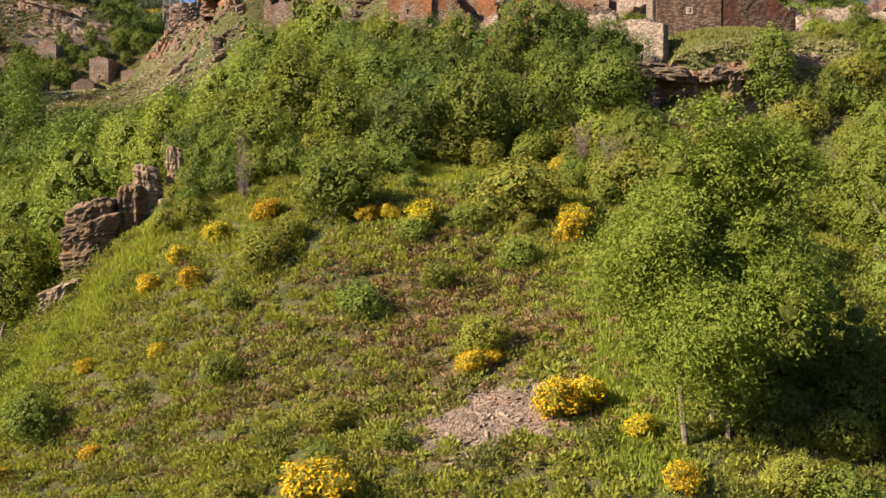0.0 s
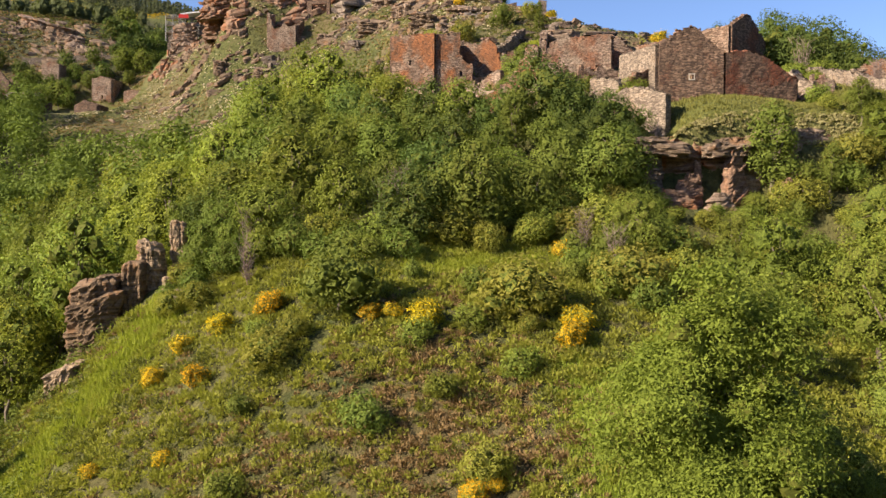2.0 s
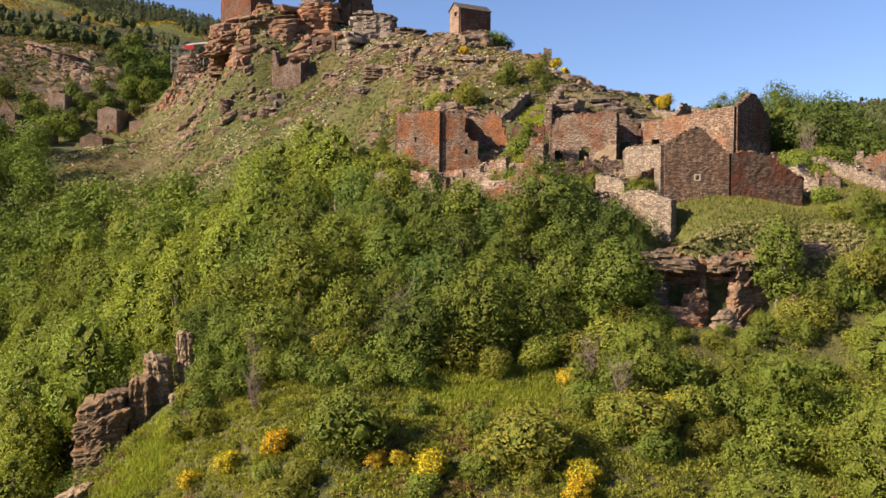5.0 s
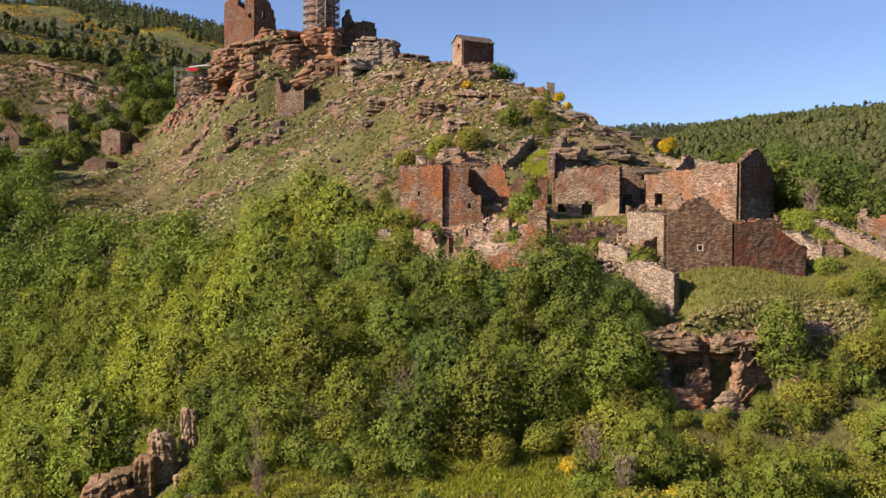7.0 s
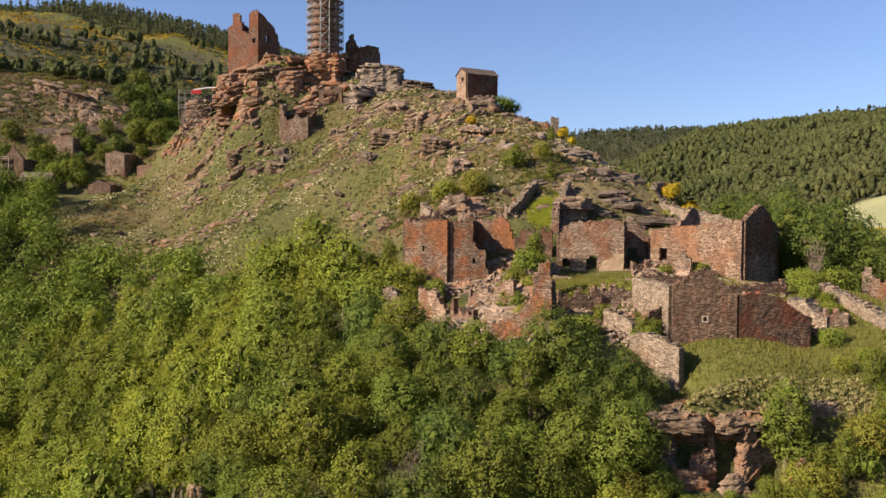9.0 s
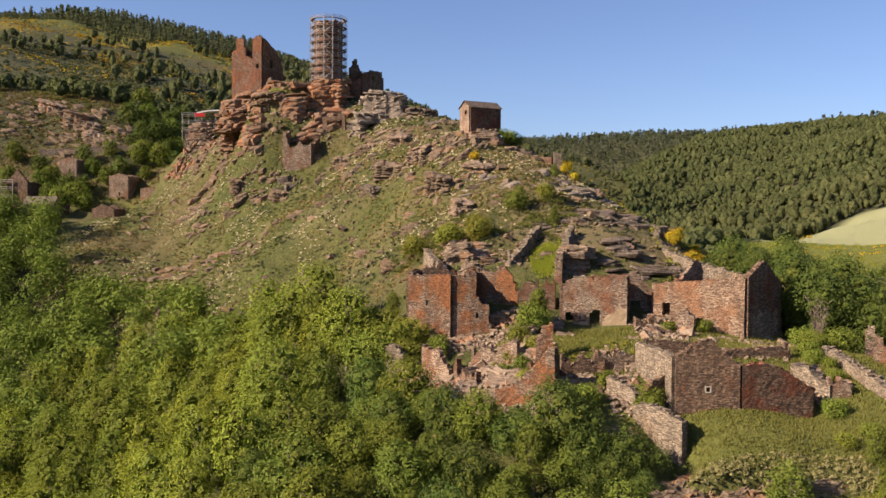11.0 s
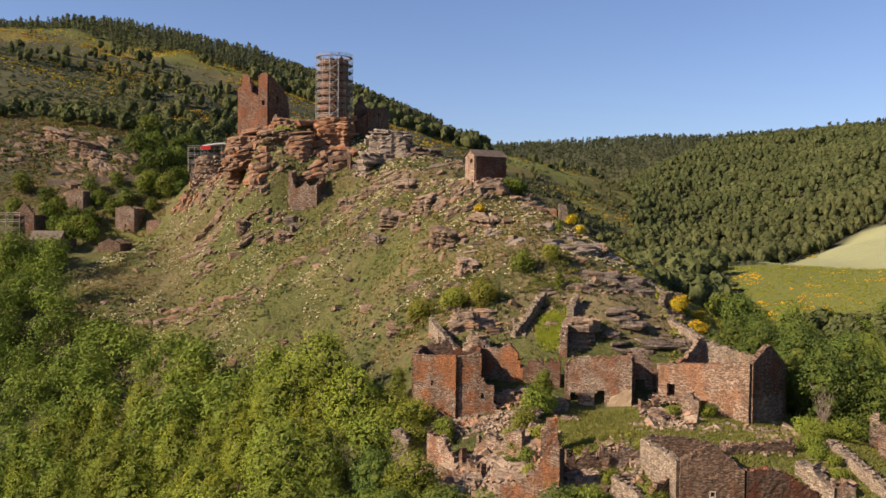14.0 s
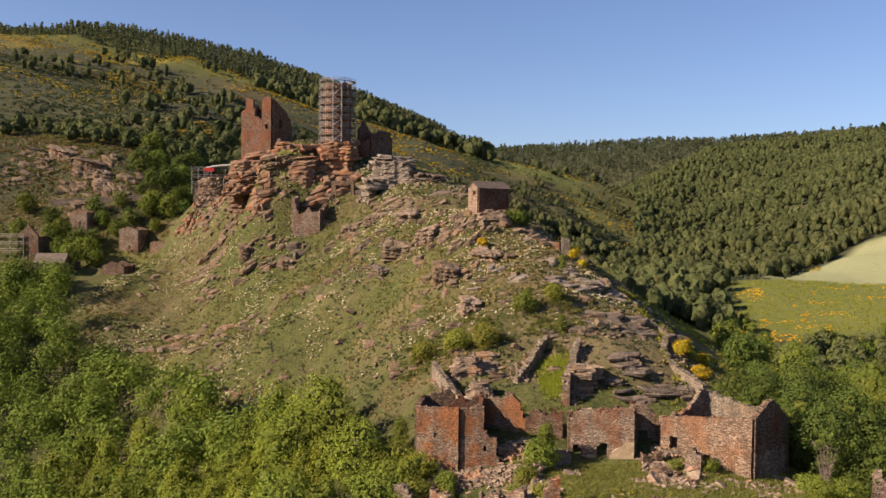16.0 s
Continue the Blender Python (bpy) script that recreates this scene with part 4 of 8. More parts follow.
wall_between(h, (17.0, 86.0), (23.4, 86.0), [(0, 33.1), (0.4, 33.4), (1, 32.6)], 26.5, 0.6, (), "brown_wall", 34)
# a stone frame round the window
vs, fs = [], []
for c, s in (((0, 0, 0.25), (0.58, 0.1, 0.09)), ((0, 0, -0.25), (0.54, 0.1, 0.08)), ((-0.23, 0, 0), (0.08, 0.1, 0.42)), ((0.23, 0, 0), (0.08, 0.1, 0.42))):
    bm_k = len(vs)
    for sx in (-1, 1):
        for sy in (-1, 1):
            for sz in (-1, 1):
                vs.append(Vector((c[0] + sx * s[0] / 2, c[1] + sy * s[1] / 2, c[2] + sz * s[2] / 2)))
    fs.extend([tuple(bm_k + i for i in f) for f in ((0, 1, 3, 2), (4, 6, 7, 5), (0, 4, 5, 1), (2, 3, 7, 6), (0, 2, 6, 4), (1, 5, 7, 3))])
part("window_frame", solid("window_frame", vs, fs, "render"), front, "pale dressed stone window surround", pose(2.85, -0.36, 29.875))
h2 = ruin("sloping broken remains of a dark red stone wall", 28, 80, 27.5, "ruined_wall", "ruined wall")
wall_between(h2, (24.65, 78.85), (31.3, 79.7), [(0, 32.1), (0.33, 32.2), (0.62, 31.5), (0.85, 30.5), (1, 29.9)], 26.0, 0.7, (), "dark_red_wall", 35, ragged=0.12)
wall_between(h2, (31.3, 79.7), (30.9, 83.5), [(0, 29.9), (0.5, 29.4), (1, 29.0)], 26.0, 0.6, (), "brown_wall", 36)

# --- tumbled walls east of it ---
h = ruin("tumbled pale stone wall ending in a pier", 33, 83, 28, "ruined_wall", "ruined wall")
wall_between(h, (31.8, 85.0), (34.0, 81.2), [(0, 31.4), (0.3, 31.2), (0.7, 30.3), (1, 29.9)], 26.0, 1.3, (), "pale_wall", 41, ragged=0.35)
wall_between(h, (33.4, 81.5), (35.4, 81.2), [(0, 30.3), (0.5, 30.4), (1, 29.8)], 26.0, 0.9, [(0.5, 1.0, 26, 28.6, 0)], "tan_wall", 42, ragged=0.3)
h = ruin("long pale dry stone wall beside the terrace", 37, 84, 29, "dry_stone_wall", "stone wall")
wall_between(h, (36.4, 89.0), (37.9, 80.0), [(0, 32.7), (1, 30.4)], 26.5, 1.0, (), "pale_wall", 43, ragged=0.25)
wall_between(h, (37.9, 80.0), (39.5, 73.0), [(0, 30.4), (1, 28.0)], 24.5, 1.0, (), "pale_wall", 44, ragged=0.3)
h = ruin("low broken stone wall in the grass", 29, 87.5, 31, "dry_stone_wall", "stone wall")
wall_between(h, (25.2, 87.0), (32.3, 88.0), [(0, 32.4), (0.5, 32.2), (1, 32.6)], 30.0, 0.7, (), "brown_wall", 45, ragged=0.3)
h = ruin("weathered red stone gate stump beside the trees", 44, 95, 31, "ruined_wall", "ruined wall")
wall_between(h, (43.6, 96.2), (45.2, 95.6), [(0, 33.2), (0.4, 33.8), (0.6, 33.2), (1, 32.4)], 29.0, 0.8, (), "tan_wall", 46, ragged=0.4)
wall_between(h, (40.8, 88.2), (45.0, 86.5), [(0, 32.4), (1, 33.6)], 28.0, 1.0, (), "red_wall", 47, ragged=0.4)

# old plaster still clinging to the walls, and piers
h = PLASTERED["arch"]
wall_between(h, (16.05, 101.95), (18.78, 101.56), [(0, 33.2), (0.2, 34.0), (0.6, 34.6), (1, 35.4)], 31.2, 0.06, (), "plaster", 401, "plaster", "patch of old tan plaster", ragged=0.4, loose=0.0)
wall_between(h, (13.0, 102.45), (14.4, 102.25), [(0, 32.8), (0.4, 33.6), (1, 32.9)], 31.2, 0.06, (), "plaster", 402, "plaster", "patch of old tan plaster", ragged=0.4, loose=0.0)
h = PLASTERED["long"]
wall_between(h, (31.9, 97.78), (35.9, 101.18), [(0, 34.4), (0.3, 35.0), (0.7, 34.9), (1, 34.2)], 31.0, 0.06, (), "pale_wall", 403, "plaster", "pale patch of old lime plaster", ragged=0.5, loose=0.0)

# --- lowest house, mostly fallen ---
h = ruin("collapsed house of stepped orange stone walls", 1, 89, 28)
wall_between(h, (-8.4, 96.2), (-6.4, 95.3), [(0, 30.9), (0.6, 31.3), (1, 30.4)], 26.0, 0.7, (), "pale_wall", 51)
wall_between(h, (-4.3, 94.4), (-1.1, 92.1), [(0, 31.4), (0.3, 31.0), (0.5, 31.3), (0.8, 29.6), (1, 28.4)], 25.6, 0.7, (), "limed_wall", 52, ragged=0.4)
wall_between(h, (3.0, 83.6), (8.45, 82.0), [(0, 28.6), (0.25, 29.0), (0.5, 30.0), (0.7, 31.4), (0.85, 32.3), (0.95, 33.2), (1, 33.2)], 25.5, 0.7, (), "red_wall", 53, ragged=0.2)
wall_between(h, (8.45, 82.0), (8.7, 88.5), [(0, 33.1), (0.2, 31.0), (0.8, 30.8), (1, 32.6)], 26.0, 0.6, (), "brown_wall", 54, ragged=0.4)
wall_between(h, (7.2, 88.6), (8.9, 88.5), [(0, 32.6), (0.4, 34.3), (1, 34.2)], 27.5, 0.7, (), "red_wall", 55, ragged=0.3)
wall_between(h, (-0.8, 92.0), (1.5, 88.5), [(0, 29.6), (0.5, 29.2), (1, 28.8)], 26.0, 0.6, (), "brown_wall", 56, ragged=0.8)
wall_between(h, (1.0, 93.8), (5.6, 90.8), [(0, 31.0), (0.3, 31.9), (0.5, 31.0), (0.8, 32.2), (1, 32.6)], 28.0, 0.7, (), "tan_wall", 57, ragged=0.9)
h = ruin("broken cellar walls of dark loose stone", 11, 84, 29, "ruined_wall", "ruined wall")
wall_between(h, (9.4, 85.8), (13.2, 86.2), [(0, 31.4), (0.3, 31.0), (0.6, 31.7), (1, 31.5)], 27.5, 0.7, (), "brown_wall", 61, ragged=0.6)
wall_between(h, (13.2, 86.2), (16.6, 86.6), [(0, 31.6), (0.5, 32.2), (1, 31.8)], 28.0, 0.7, (), "tan_wall", 62, ragged=0.5)
wall_between(h, (13.4, 86.0), (12.6, 82.6), [(0, 31.2), (0.5, 30.0), (1, 28.9)], 27.0, 0.7, (), "brown_wall", 63, ragged=0.6)
h = ruin("low pale stone wall beside the bushes", 15, 80, 28, "dry_stone_wall", "stone wall")
wall_between(h, (13.6, 82.6), (15.6, 79.2), [(0, 30.3), (0.5, 30.2), (1, 29.4)], 26.0, 0.7, (), "pale_wall", 64, ragged=0.2)
wall_between(h, (15.8, 79.4), (18.2, 80.6), [(0, 29.3), (1, 30.8)], 26.5, 0.6, (), "brown_wall", 65, ragged=0.3)

# --- tall retaining wall above the cliff ---
h = ruin("pale stone retaining wall standing over the cliff", 17, 76.7, 25, "retaining_wall", "retaining wall")
wall_between(h, (15.3, 78.8), (18.75, 75.0), [(0, 28.2), (0.15, 28.6), (0.45, 28.7), (1, 27.7)], 22.6, 0.8, (), "pale_wall", 71, ragged=0.1)

# --- walls round the old plots above ---
h = ruin("curved pale dry stone wall climbing the hill", 29, 120, 42, "dry_stone_wall", "stone wall")
track = [(31.2, 127.4, 43.8), (29.1, 127.2, 44.3), (27.6, 125.4, 44.1), (26.75, 123.0, 43.1), (26.9, 120.8, 42.0), (27.5, 118.8, 41.2), (28.4, 116.5, 40.6), (29.1, 114.5, 40.1), (29.8, 112.6, 39.6)]
for k in range(len(track) - 1):
    (xa, ya, za), (xb, yb, zb) = track[k], track[k + 1]
    wall_between(h, (xa, ya), (xb, yb), [(0, za + 0.1), (1, zb + 0.1)], min(za, zb) - 3.0, 0.8, (), "pale_wall", 80 + k, ragged=0.12)
wall_between(h, (30.2, 111.8), (32.4, 109.6), [(0, 39.2), (1, 38.4)], 35.5, 0.8, (), "pale_wall", 90, ragged=0.12)
h = ruin("low tumbled stone wall beside the hill path", 31, 150, 41, "dry_stone_wall", "stone wall")
wall_between(h, (27.2, 137.0), (29.6, 131.6), [(0, 45.6), (1, 43.9)], 41.0, 0.8, (), "pale_wall", 97, ragged=0.3)
h = ruin("dark dry stone wall of an old plot", 8, 120, 41, "dry_stone_wall", "stone wall")
wall_between(h, (10.6, 124.2), (8.4, 120.5), [(0, 44.4), (1, 42.3)], 40.0, 0.8, (), "pale_wall", 91, ragged=0.3)
wall_between(h, (8.4, 120.5), (5.8, 116.0), [(0, 42.0), (1, 39.6)], 37.4, 0.8, (), "pale_wall", 92, ragged=0.3)
h = ruin("stub of a dry stone wall beside a grassy plot", 13, 116, 41, "dry_stone_wall", "stone wall")
wall_between(h, (14.8, 121.2), (13.6, 118.0), [(0, 44.2), (1, 42.6)], 40.0, 0.9, (), "pale_wall", 93, ragged=0.3)
wall_between(h, (12.5, 113.8), (11.9, 110.6), [(0, 41.0), (0.5, 41.2), (1, 39.6)], 35.5, 0.9, (), "tan_wall", 94, ragged=0.3)
h = ruin("pale curved retaining wall on the hillside", -3, 116, 38, "retaining_wall", "retaining wall")
wall_between(h, (-5.0, 119.5), (-3.6, 115.8), [(0, 41.0), (1, 39.8)], 36.0, 0.8, (), "pale_wall", 95, ragged=0.15)
wall_between(h, (-3.6, 115.8), (-1.4, 112.8), [(0, 39.8), (1, 37.8)], 34.5, 0.8, (), "pale_wall", 96, ragged=0.15)

# --- chapel on the crest ---
def chapel():
    ob = thing("chapel", pose(1.3, 168.0, 62.1, 0, 0, 29), "small stone chapel with a slate roof on the crest", "chapel")
    L, D, EV, AP = 6.6, 3.6, 4.7, 5.75
    def put(name, a, b, tops, mat, seed, holes=()):
        d = Vector(b) - Vector(a)
        part(name, wall_mesh(d.length, 0.5, tops, -1.0, holes, 0.4, 0.0, seed, 0.0, mat), ob, "", pose(a[0], a[1], 0, 0, 0, math.degrees(math.atan2(d.y, d.x))))
    # long wall faces away from the sun; its shade is coloured in as darker stone
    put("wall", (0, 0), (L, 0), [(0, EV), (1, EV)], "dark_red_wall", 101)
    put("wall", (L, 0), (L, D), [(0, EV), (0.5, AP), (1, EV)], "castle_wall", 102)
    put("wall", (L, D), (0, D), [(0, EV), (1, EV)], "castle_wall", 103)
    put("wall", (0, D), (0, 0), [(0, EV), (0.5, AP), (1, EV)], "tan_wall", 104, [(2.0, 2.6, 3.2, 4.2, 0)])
    for s in (0, 1):
        y0, y1 = (-0.45, D / 2) if not s else (D + 0.45, D / 2)
        z0, z1 = EV - 0.15, AP + 0.25
        vs, fs = [], []
        rows, cols = 8, 16
        n = 0
        for i in range(rows):
            for j in range(cols):
                f0, f1 = i / rows, (i + 1.12) / rows
                x0, x1 = -0.4 + (L + 0.8) * j / cols, -0.4 + (L + 0.8) * (j + 0.96) / cols
                for dz in (0.0, 0.06):
                    for (xx, ff, up) in ((x0, f0, 0.05), (x1, f0, 0.05), (x1, f1, 0.0), (x0, f1, 0.0)):
                        vs.append((xx, y0 + (y1 - y0) * ff, z0 + (z1 - z0) * ff + up + dz + 0.01 * ((i + j) % 3)))
                fs.extend([(n, n + 1, n + 2, n + 3), (n + 4, n + 5, n + 6, n + 7), (n, n + 1, n + 5, n + 4), (n + 1, n + 2, n + 6, n + 5), (n + 3, n, n + 4, n + 7)])
                n += 8
        part("roof", solid("roof", vs, fs, "slate"), ob, "grey-brown slate roof slope")
    return ob


chapel()
h = ruin("square stump of a stone gate pillar", 17, 160, 55, "gate_pillar", "stone pillar")
wall_between(h, (16.4, 160.0), (17.8, 160.0), [(0, 57.6), (1, 57.4)], 54.0, 1.2, (), "pale_wall", 111, ragged=0.1)
wall_between(h, (11.6, 163.0), (16.2, 160.6), [(0, 57.2), (0.6, 56.8), (1, 56.8)], 54.0, 0.7, (), "brown_wall", 112, ragged=0.2)

# --- castle: keep, round tower in scaffolding, ruined curtain ---
h = ruin("ruined square castle keep of red stone, its top broken away", -52, 226, 76, "castle_keep", "castle keep", "castle")
wall_between(h, (-58.2, 224.0), (-52.4, 222.8), [(0, 87.6), (0.14, 88.0), (0.17, 90.8), (0.42, 91.2), (0.5, 89.4), (0.6, 86.4), (0.85, 85.6), (1, 85.8)], 72.0, 1.0, (), "castle_wall", 121, cell=0.5, ragged=0.35)
wall_between(h, (-52.6, 222.2), (-50.4, 221.8), [(0, 90.6), (0.5, 91.2), (1, 90.8)], 72.0, 1.0, [(0.9, 1.4, 83.0, 84.4, 0)], "castle_wall", 122, cell=0.4, ragged=0.3)
wall_between(h, (-52.6, 222.2), (-52.3, 225.5), [(0, 90.6), (0.5, 89.6), (1, 86.5)], 72.0, 0.8, (), "castle_wall", 127, cell=0.5, ragged=0.3)
# right side turned from the sun; darker brown masonry carries its shade
wall_between(h, (-50.4, 221.8), (-46.6, 227.2), [(0, 90.8), (0.35, 89.4), (0.75, 87.9), (0.9, 86.0), (1, 83.5)], 72.0, 1.0, [(2.2, 2.9, 83.5, 85.4, 0)], "brown_wall", 123, cell=0.5, ragged=0.4)
wall_between(h, (-58.2, 224.0), (-56.8, 231.0), [(0, 87.6), (0.5, 89.0), (1, 90.4)], 72.0, 1.0, (), "castle_wall", 124, cell=0.5, ragged=0.4)
wall_between(h, (-56.8, 231.0), (-46.6, 228.6), [(0, 90.4), (0.2, 88.5), (0.4, 83.5), (1, 82.5)], 72.0, 1.0, (), "brown_wall", 125, cell=0.5, ragged=0.4)
wall_between(h, (-49.0, 221.0), (-47.0, 220.4), [(0, 79.5), (0.5, 80.6), (1, 79.0)], 74.0, 0.9, (), "pale_wall", 126, ragged=0.2)
h = ruin("broken curtain wall of the castle, shade put into its stone colour", -24, 222, 76, "castle_wall", "castle wall", "castle")
# faces turned from the sun get darker masonry in place of shade
wall_between(h, (-28.4, 222.0), (-25.4, 224.5), [(0, 83.0), (0.4, 86.0), (0.6, 84.0), (1, 81.8)], 73.0, 0.9, (), "brown_wall", 131, cell=0.5, ragged=0.4)
wall_between(h, (-25.4, 221.5), (-20.4, 225.5), [(0, 82.0), (0.5, 83.2), (0.9, 82.8), (1, 81.0)], 73.0, 0.9, [(2.8, 3.6, 80.4, 81.6, 0)], "brown_wall", 132, cell=0.5, ragged=0.3)
wall_between(h, (-28.4, 222.0), (-25.4, 221.5), [(0, 79.0), (1, 81.0)], 73.0, 0.9, (), "castle_wall", 133, cell=0.5, ragged=0.3)


def round_tower(x, y, z0, z1, rad):
    ob = thing("round_tower", pose(x, y, 0), "round stone castle tower wrapped in scaffolding", "castle tower", "castle")
    r = np.random.default_rng(77)
    n, dz = 56, 0.55
    rows = int((z1 - z0) / dz)
    vs, fs = [], []
    for k in range(rows + 1):
        for i in range(n):
            a = 2 * math.pi * i / n
            rr = rad * (1.02 - 0.03 * k / rows) + r.normal() * 0.05
            top = r.normal() * 0.35 - 0.5 * max(0, math.sin(a)) if k == rows else r.normal() * 0.04
            vs.append((rr * math.cos(a), rr * math.sin(a), z0 + k * dz + top))
    for k in range(rows):
        for i in range(n):
            j = (i + 1) % n
            fs.append((k * n + i, k * n + j, k * n + n + j, k * n + n + i))
    inner = len(vs)
    for i in range(n):
        a = 2 * math.pi * i / n
        vs.append(((rad - 1.2) * math.cos(a), (rad - 1.2) * math.sin(a), z1 - 0.2))
    for i in range(n):
        vs.append(((rad - 1.2) * math.cos(2 * math.pi * i / n), (rad - 1.2) * math.sin(2 * math.pi * i / n), z1 - 6))
    for i in range(n):
        j = (i + 1) % n
        fs.append((rows * n + i, rows * n + j, inner + j, inner + i))
        fs.append((inner + i, inner + j, inner + n + j, inner + n + i))
    fs.append(tuple(inner + n + i for i in range(n)))
    part("wall", solid("wall", vs, fs, "castle_wall"), ob)
    return ob


def ring_scaffold(x, y, z0, z1, rad, bays, group=""):
    ob = thing("tower_scaffolding", pose(x, y, 0), "steel scaffolding with plank decks ringing the round tower", "scaffolding", group)
    lifts = int(round((z1 - z0) / 2.0))
    def pt(i, rr, z):
        a = 2 * math.pi * (i + 0.3) / bays
        return Vector((rr * math.cos(a), rr * math.sin(a), z))
    for i in range(bays):
        for rr in (rad + 0.35, rad + 1.05):
            vs, fs = [], []
            tube(vs, fs, pt(i, rr, z0 - (2.5 if rr > rad + 0.5 else 0)), pt(i, rr, z1 + 0.7), 0.05, 0.05, 6)
            part("standard", solid("standard", vs, fs, "steel"), ob)
    for k in range(lifts + 1):
        z = z0 + (z1 - z0) * k / lifts
        vs, fs = [], []
        for i in range(bays):
            a, d = pt(i, rad + 0.3, z), pt(i, rad + 1.1, z)
            vs.extend([a, d, a + Vector((0, 0, 0.09)), d + Vector((0, 0, 0.09))])
            m, n = 4 * i, 4 * ((i + 1) % bays)
            fs.extend([(m, m + 1, n + 1, n), (m + 2, n + 2, n + 3, m + 3), (m + 1, m + 3, n + 3, n + 1), (m, n, n + 2, m + 2)])
        deck = part("deck", solid("deck", vs, fs, "plank"), ob, "plank walkway")
        for i in range(bays):
            for up in ((0.5, 1.0) if k < lifts else (0.35, 0.65)):
                vs, fs = [], []
                tube(vs, fs, pt(i, rad + 1.1, z + up), pt(i + 1, rad + 1.1, z + up), 0.05, 0.05, 5)
                part("guard_rail", solid("guard_rail", vs, fs, "steel"), deck)
    f = int(bays * 0.80)
    for k in range(lifts):
        za, zb = z0 + (z1 - z0) * k / lifts, z0 + (z1 - z0) * (k + 1) / lifts
        for dr in (1.15, 1.6):
            for i, j, name in ((f if k % 2 else f - 1, f - 1 if k % 2 else f, "stair_stringer"), (f - 1, f - 1, "stair_post"), (f, f, "stair_post")):
                vs, fs = [], []
                tube(vs, fs, pt(i, rad + dr, za), pt(j, rad + dr, zb), 0.06, 0.06, 5)
                part(name, solid(name, vs, fs, "steel"), ob)
    return ob


round_tower(-33.4, 219.5, 73.0, 94.4, 3.5)
ring_scaffold(-33.4, 219.5, 79.6, 94.6, 3.5, 14, "castle")


def frame_scaffold(name, label, x, y, z, w, d, levels, bay, turn=0.0, group="", poles="steel", thick=0.055):
    ob = thing(name, pose(x, y, z, 0, 0, turn), label, "scaffolding", group)
    nx, hgt = max(1, round(w / bay)), levels * 2.0
    for i in range(nx + 1):
        for yy in (0, d):
            vs, fs = [], []
            tube(vs, fs, (w * i / nx, yy, -2.0), (w * i / nx, yy, hgt + 1.0), thick, thick, 5)
            part("standard", solid("standard", vs, fs, poles), ob)
    for k in range(levels + 1):
        zz = 0.3 + k * 2.0
        vs = [(0, 0, zz), (w, 0, zz), (w, d, zz), (0, d, zz), (0, 0, zz + 0.1), (w, 0, zz + 0.1), (w, d, zz + 0.1), (0, d, zz + 0.1)]
        fs = [(0, 3, 2, 1), (4, 5, 6, 7), (0, 1, 5, 4), (2, 3, 7, 6), (1, 2, 6, 5), (3, 0, 4, 7)]
        deck = part("deck", solid("deck", vs, fs, "plank"), ob)
        vs, fs = [], []
        for yy in (0, d):
            for up in (0.5, 1.0):
                tube(vs, fs, (-0.2, yy, zz + up), (w + 0.2, yy, zz + up), thick * 0.8, thick * 0.8, 5)
        part("guard_rail", solid("guard_rail", vs, fs, poles), deck)
    return ob


frame_scaffold("wall_scaffolding", "steel scaffolding on a ruined wall below the castle", -77.5, 243.4, 69.4, 10.5, 1.2, 2, 1.8, 8, "castle")
h = ruin("pale ruined wall under repair behind scaffolding", -72, 247, 66, "ruined_wall", "ruined wall", "castle")
wall_between(h, (-77.5, 245.2), (-66.5, 246.8), [(0, 70.0), (0.3, 72.6), (0.8, 73.4), (1, 72.0)], 63.0, 1.0, (), "pale_wall", 141, cell=0.5, ragged=0.4)
def canopy(x, y, z, w, d):
    ob = thing("work_canopy", pose(x, y, z, 0, 0, 8), "white sheet canopy over the scaffolding works", "canopy", "castle")
    vs, fs = [], []
    n = 8
    for i in range(n + 1):
        f = i / n
        zz = 0.9 * math.sin(math.pi * f) * 0.6 + 0.5 * f
        for yy in (0, d):
            vs.extend([(w * f, yy, zz), (w * f, yy, zz + 0.35)])
    for i in range(n):
        k = i * 4
        fs.extend([(k, k + 4, k + 5, k + 1), (k + 2, k + 3, k + 7, k + 6), (k + 1, k + 5, k + 7, k + 3), (k, k + 2, k + 6, k + 4)])
    fs.extend([(0, 1, 3, 2), (n * 4, n * 4 + 2, n * 4 + 3, n * 4 + 1)])
    sheet = part("roof_sheet", solid("roof_sheet", vs, fs, "white_sheet"), ob)
    vs = [(-0.4, -0.3, -0.9), (2.2, -0.3, -0.9), (2.2, -0.3, 0.1), (-0.4, -0.3, 0.1), (-0.4, -0.22, -0.9), (2.2, -0.22, -0.9), (2.2, -0.22, 0.1), (-0.4, -0.22, 0.1)]
    part("banner", solid("banner", vs, [(0, 1, 2, 3), (4, 7, 6, 5), (0, 4, 5, 1), (2, 6, 7, 3), (1, 5, 6, 2), (0, 3, 7, 4)], "red_sheet"), sheet, "plain red side sheet")
    for xx in (0.1, w / 2, w - 0.1):
        for yy in (0.2, d - 0.2):
            vs, fs = [], []
            tube(vs, fs, (xx, yy, -3.4), (xx, yy, 0.5), 0.06, 0.06, 5)
            part("post", solid("post", vs, fs, "steel"), ob)
    return ob


canopy(-73.2, 242.6, 74.4, 10.4, 4.0)

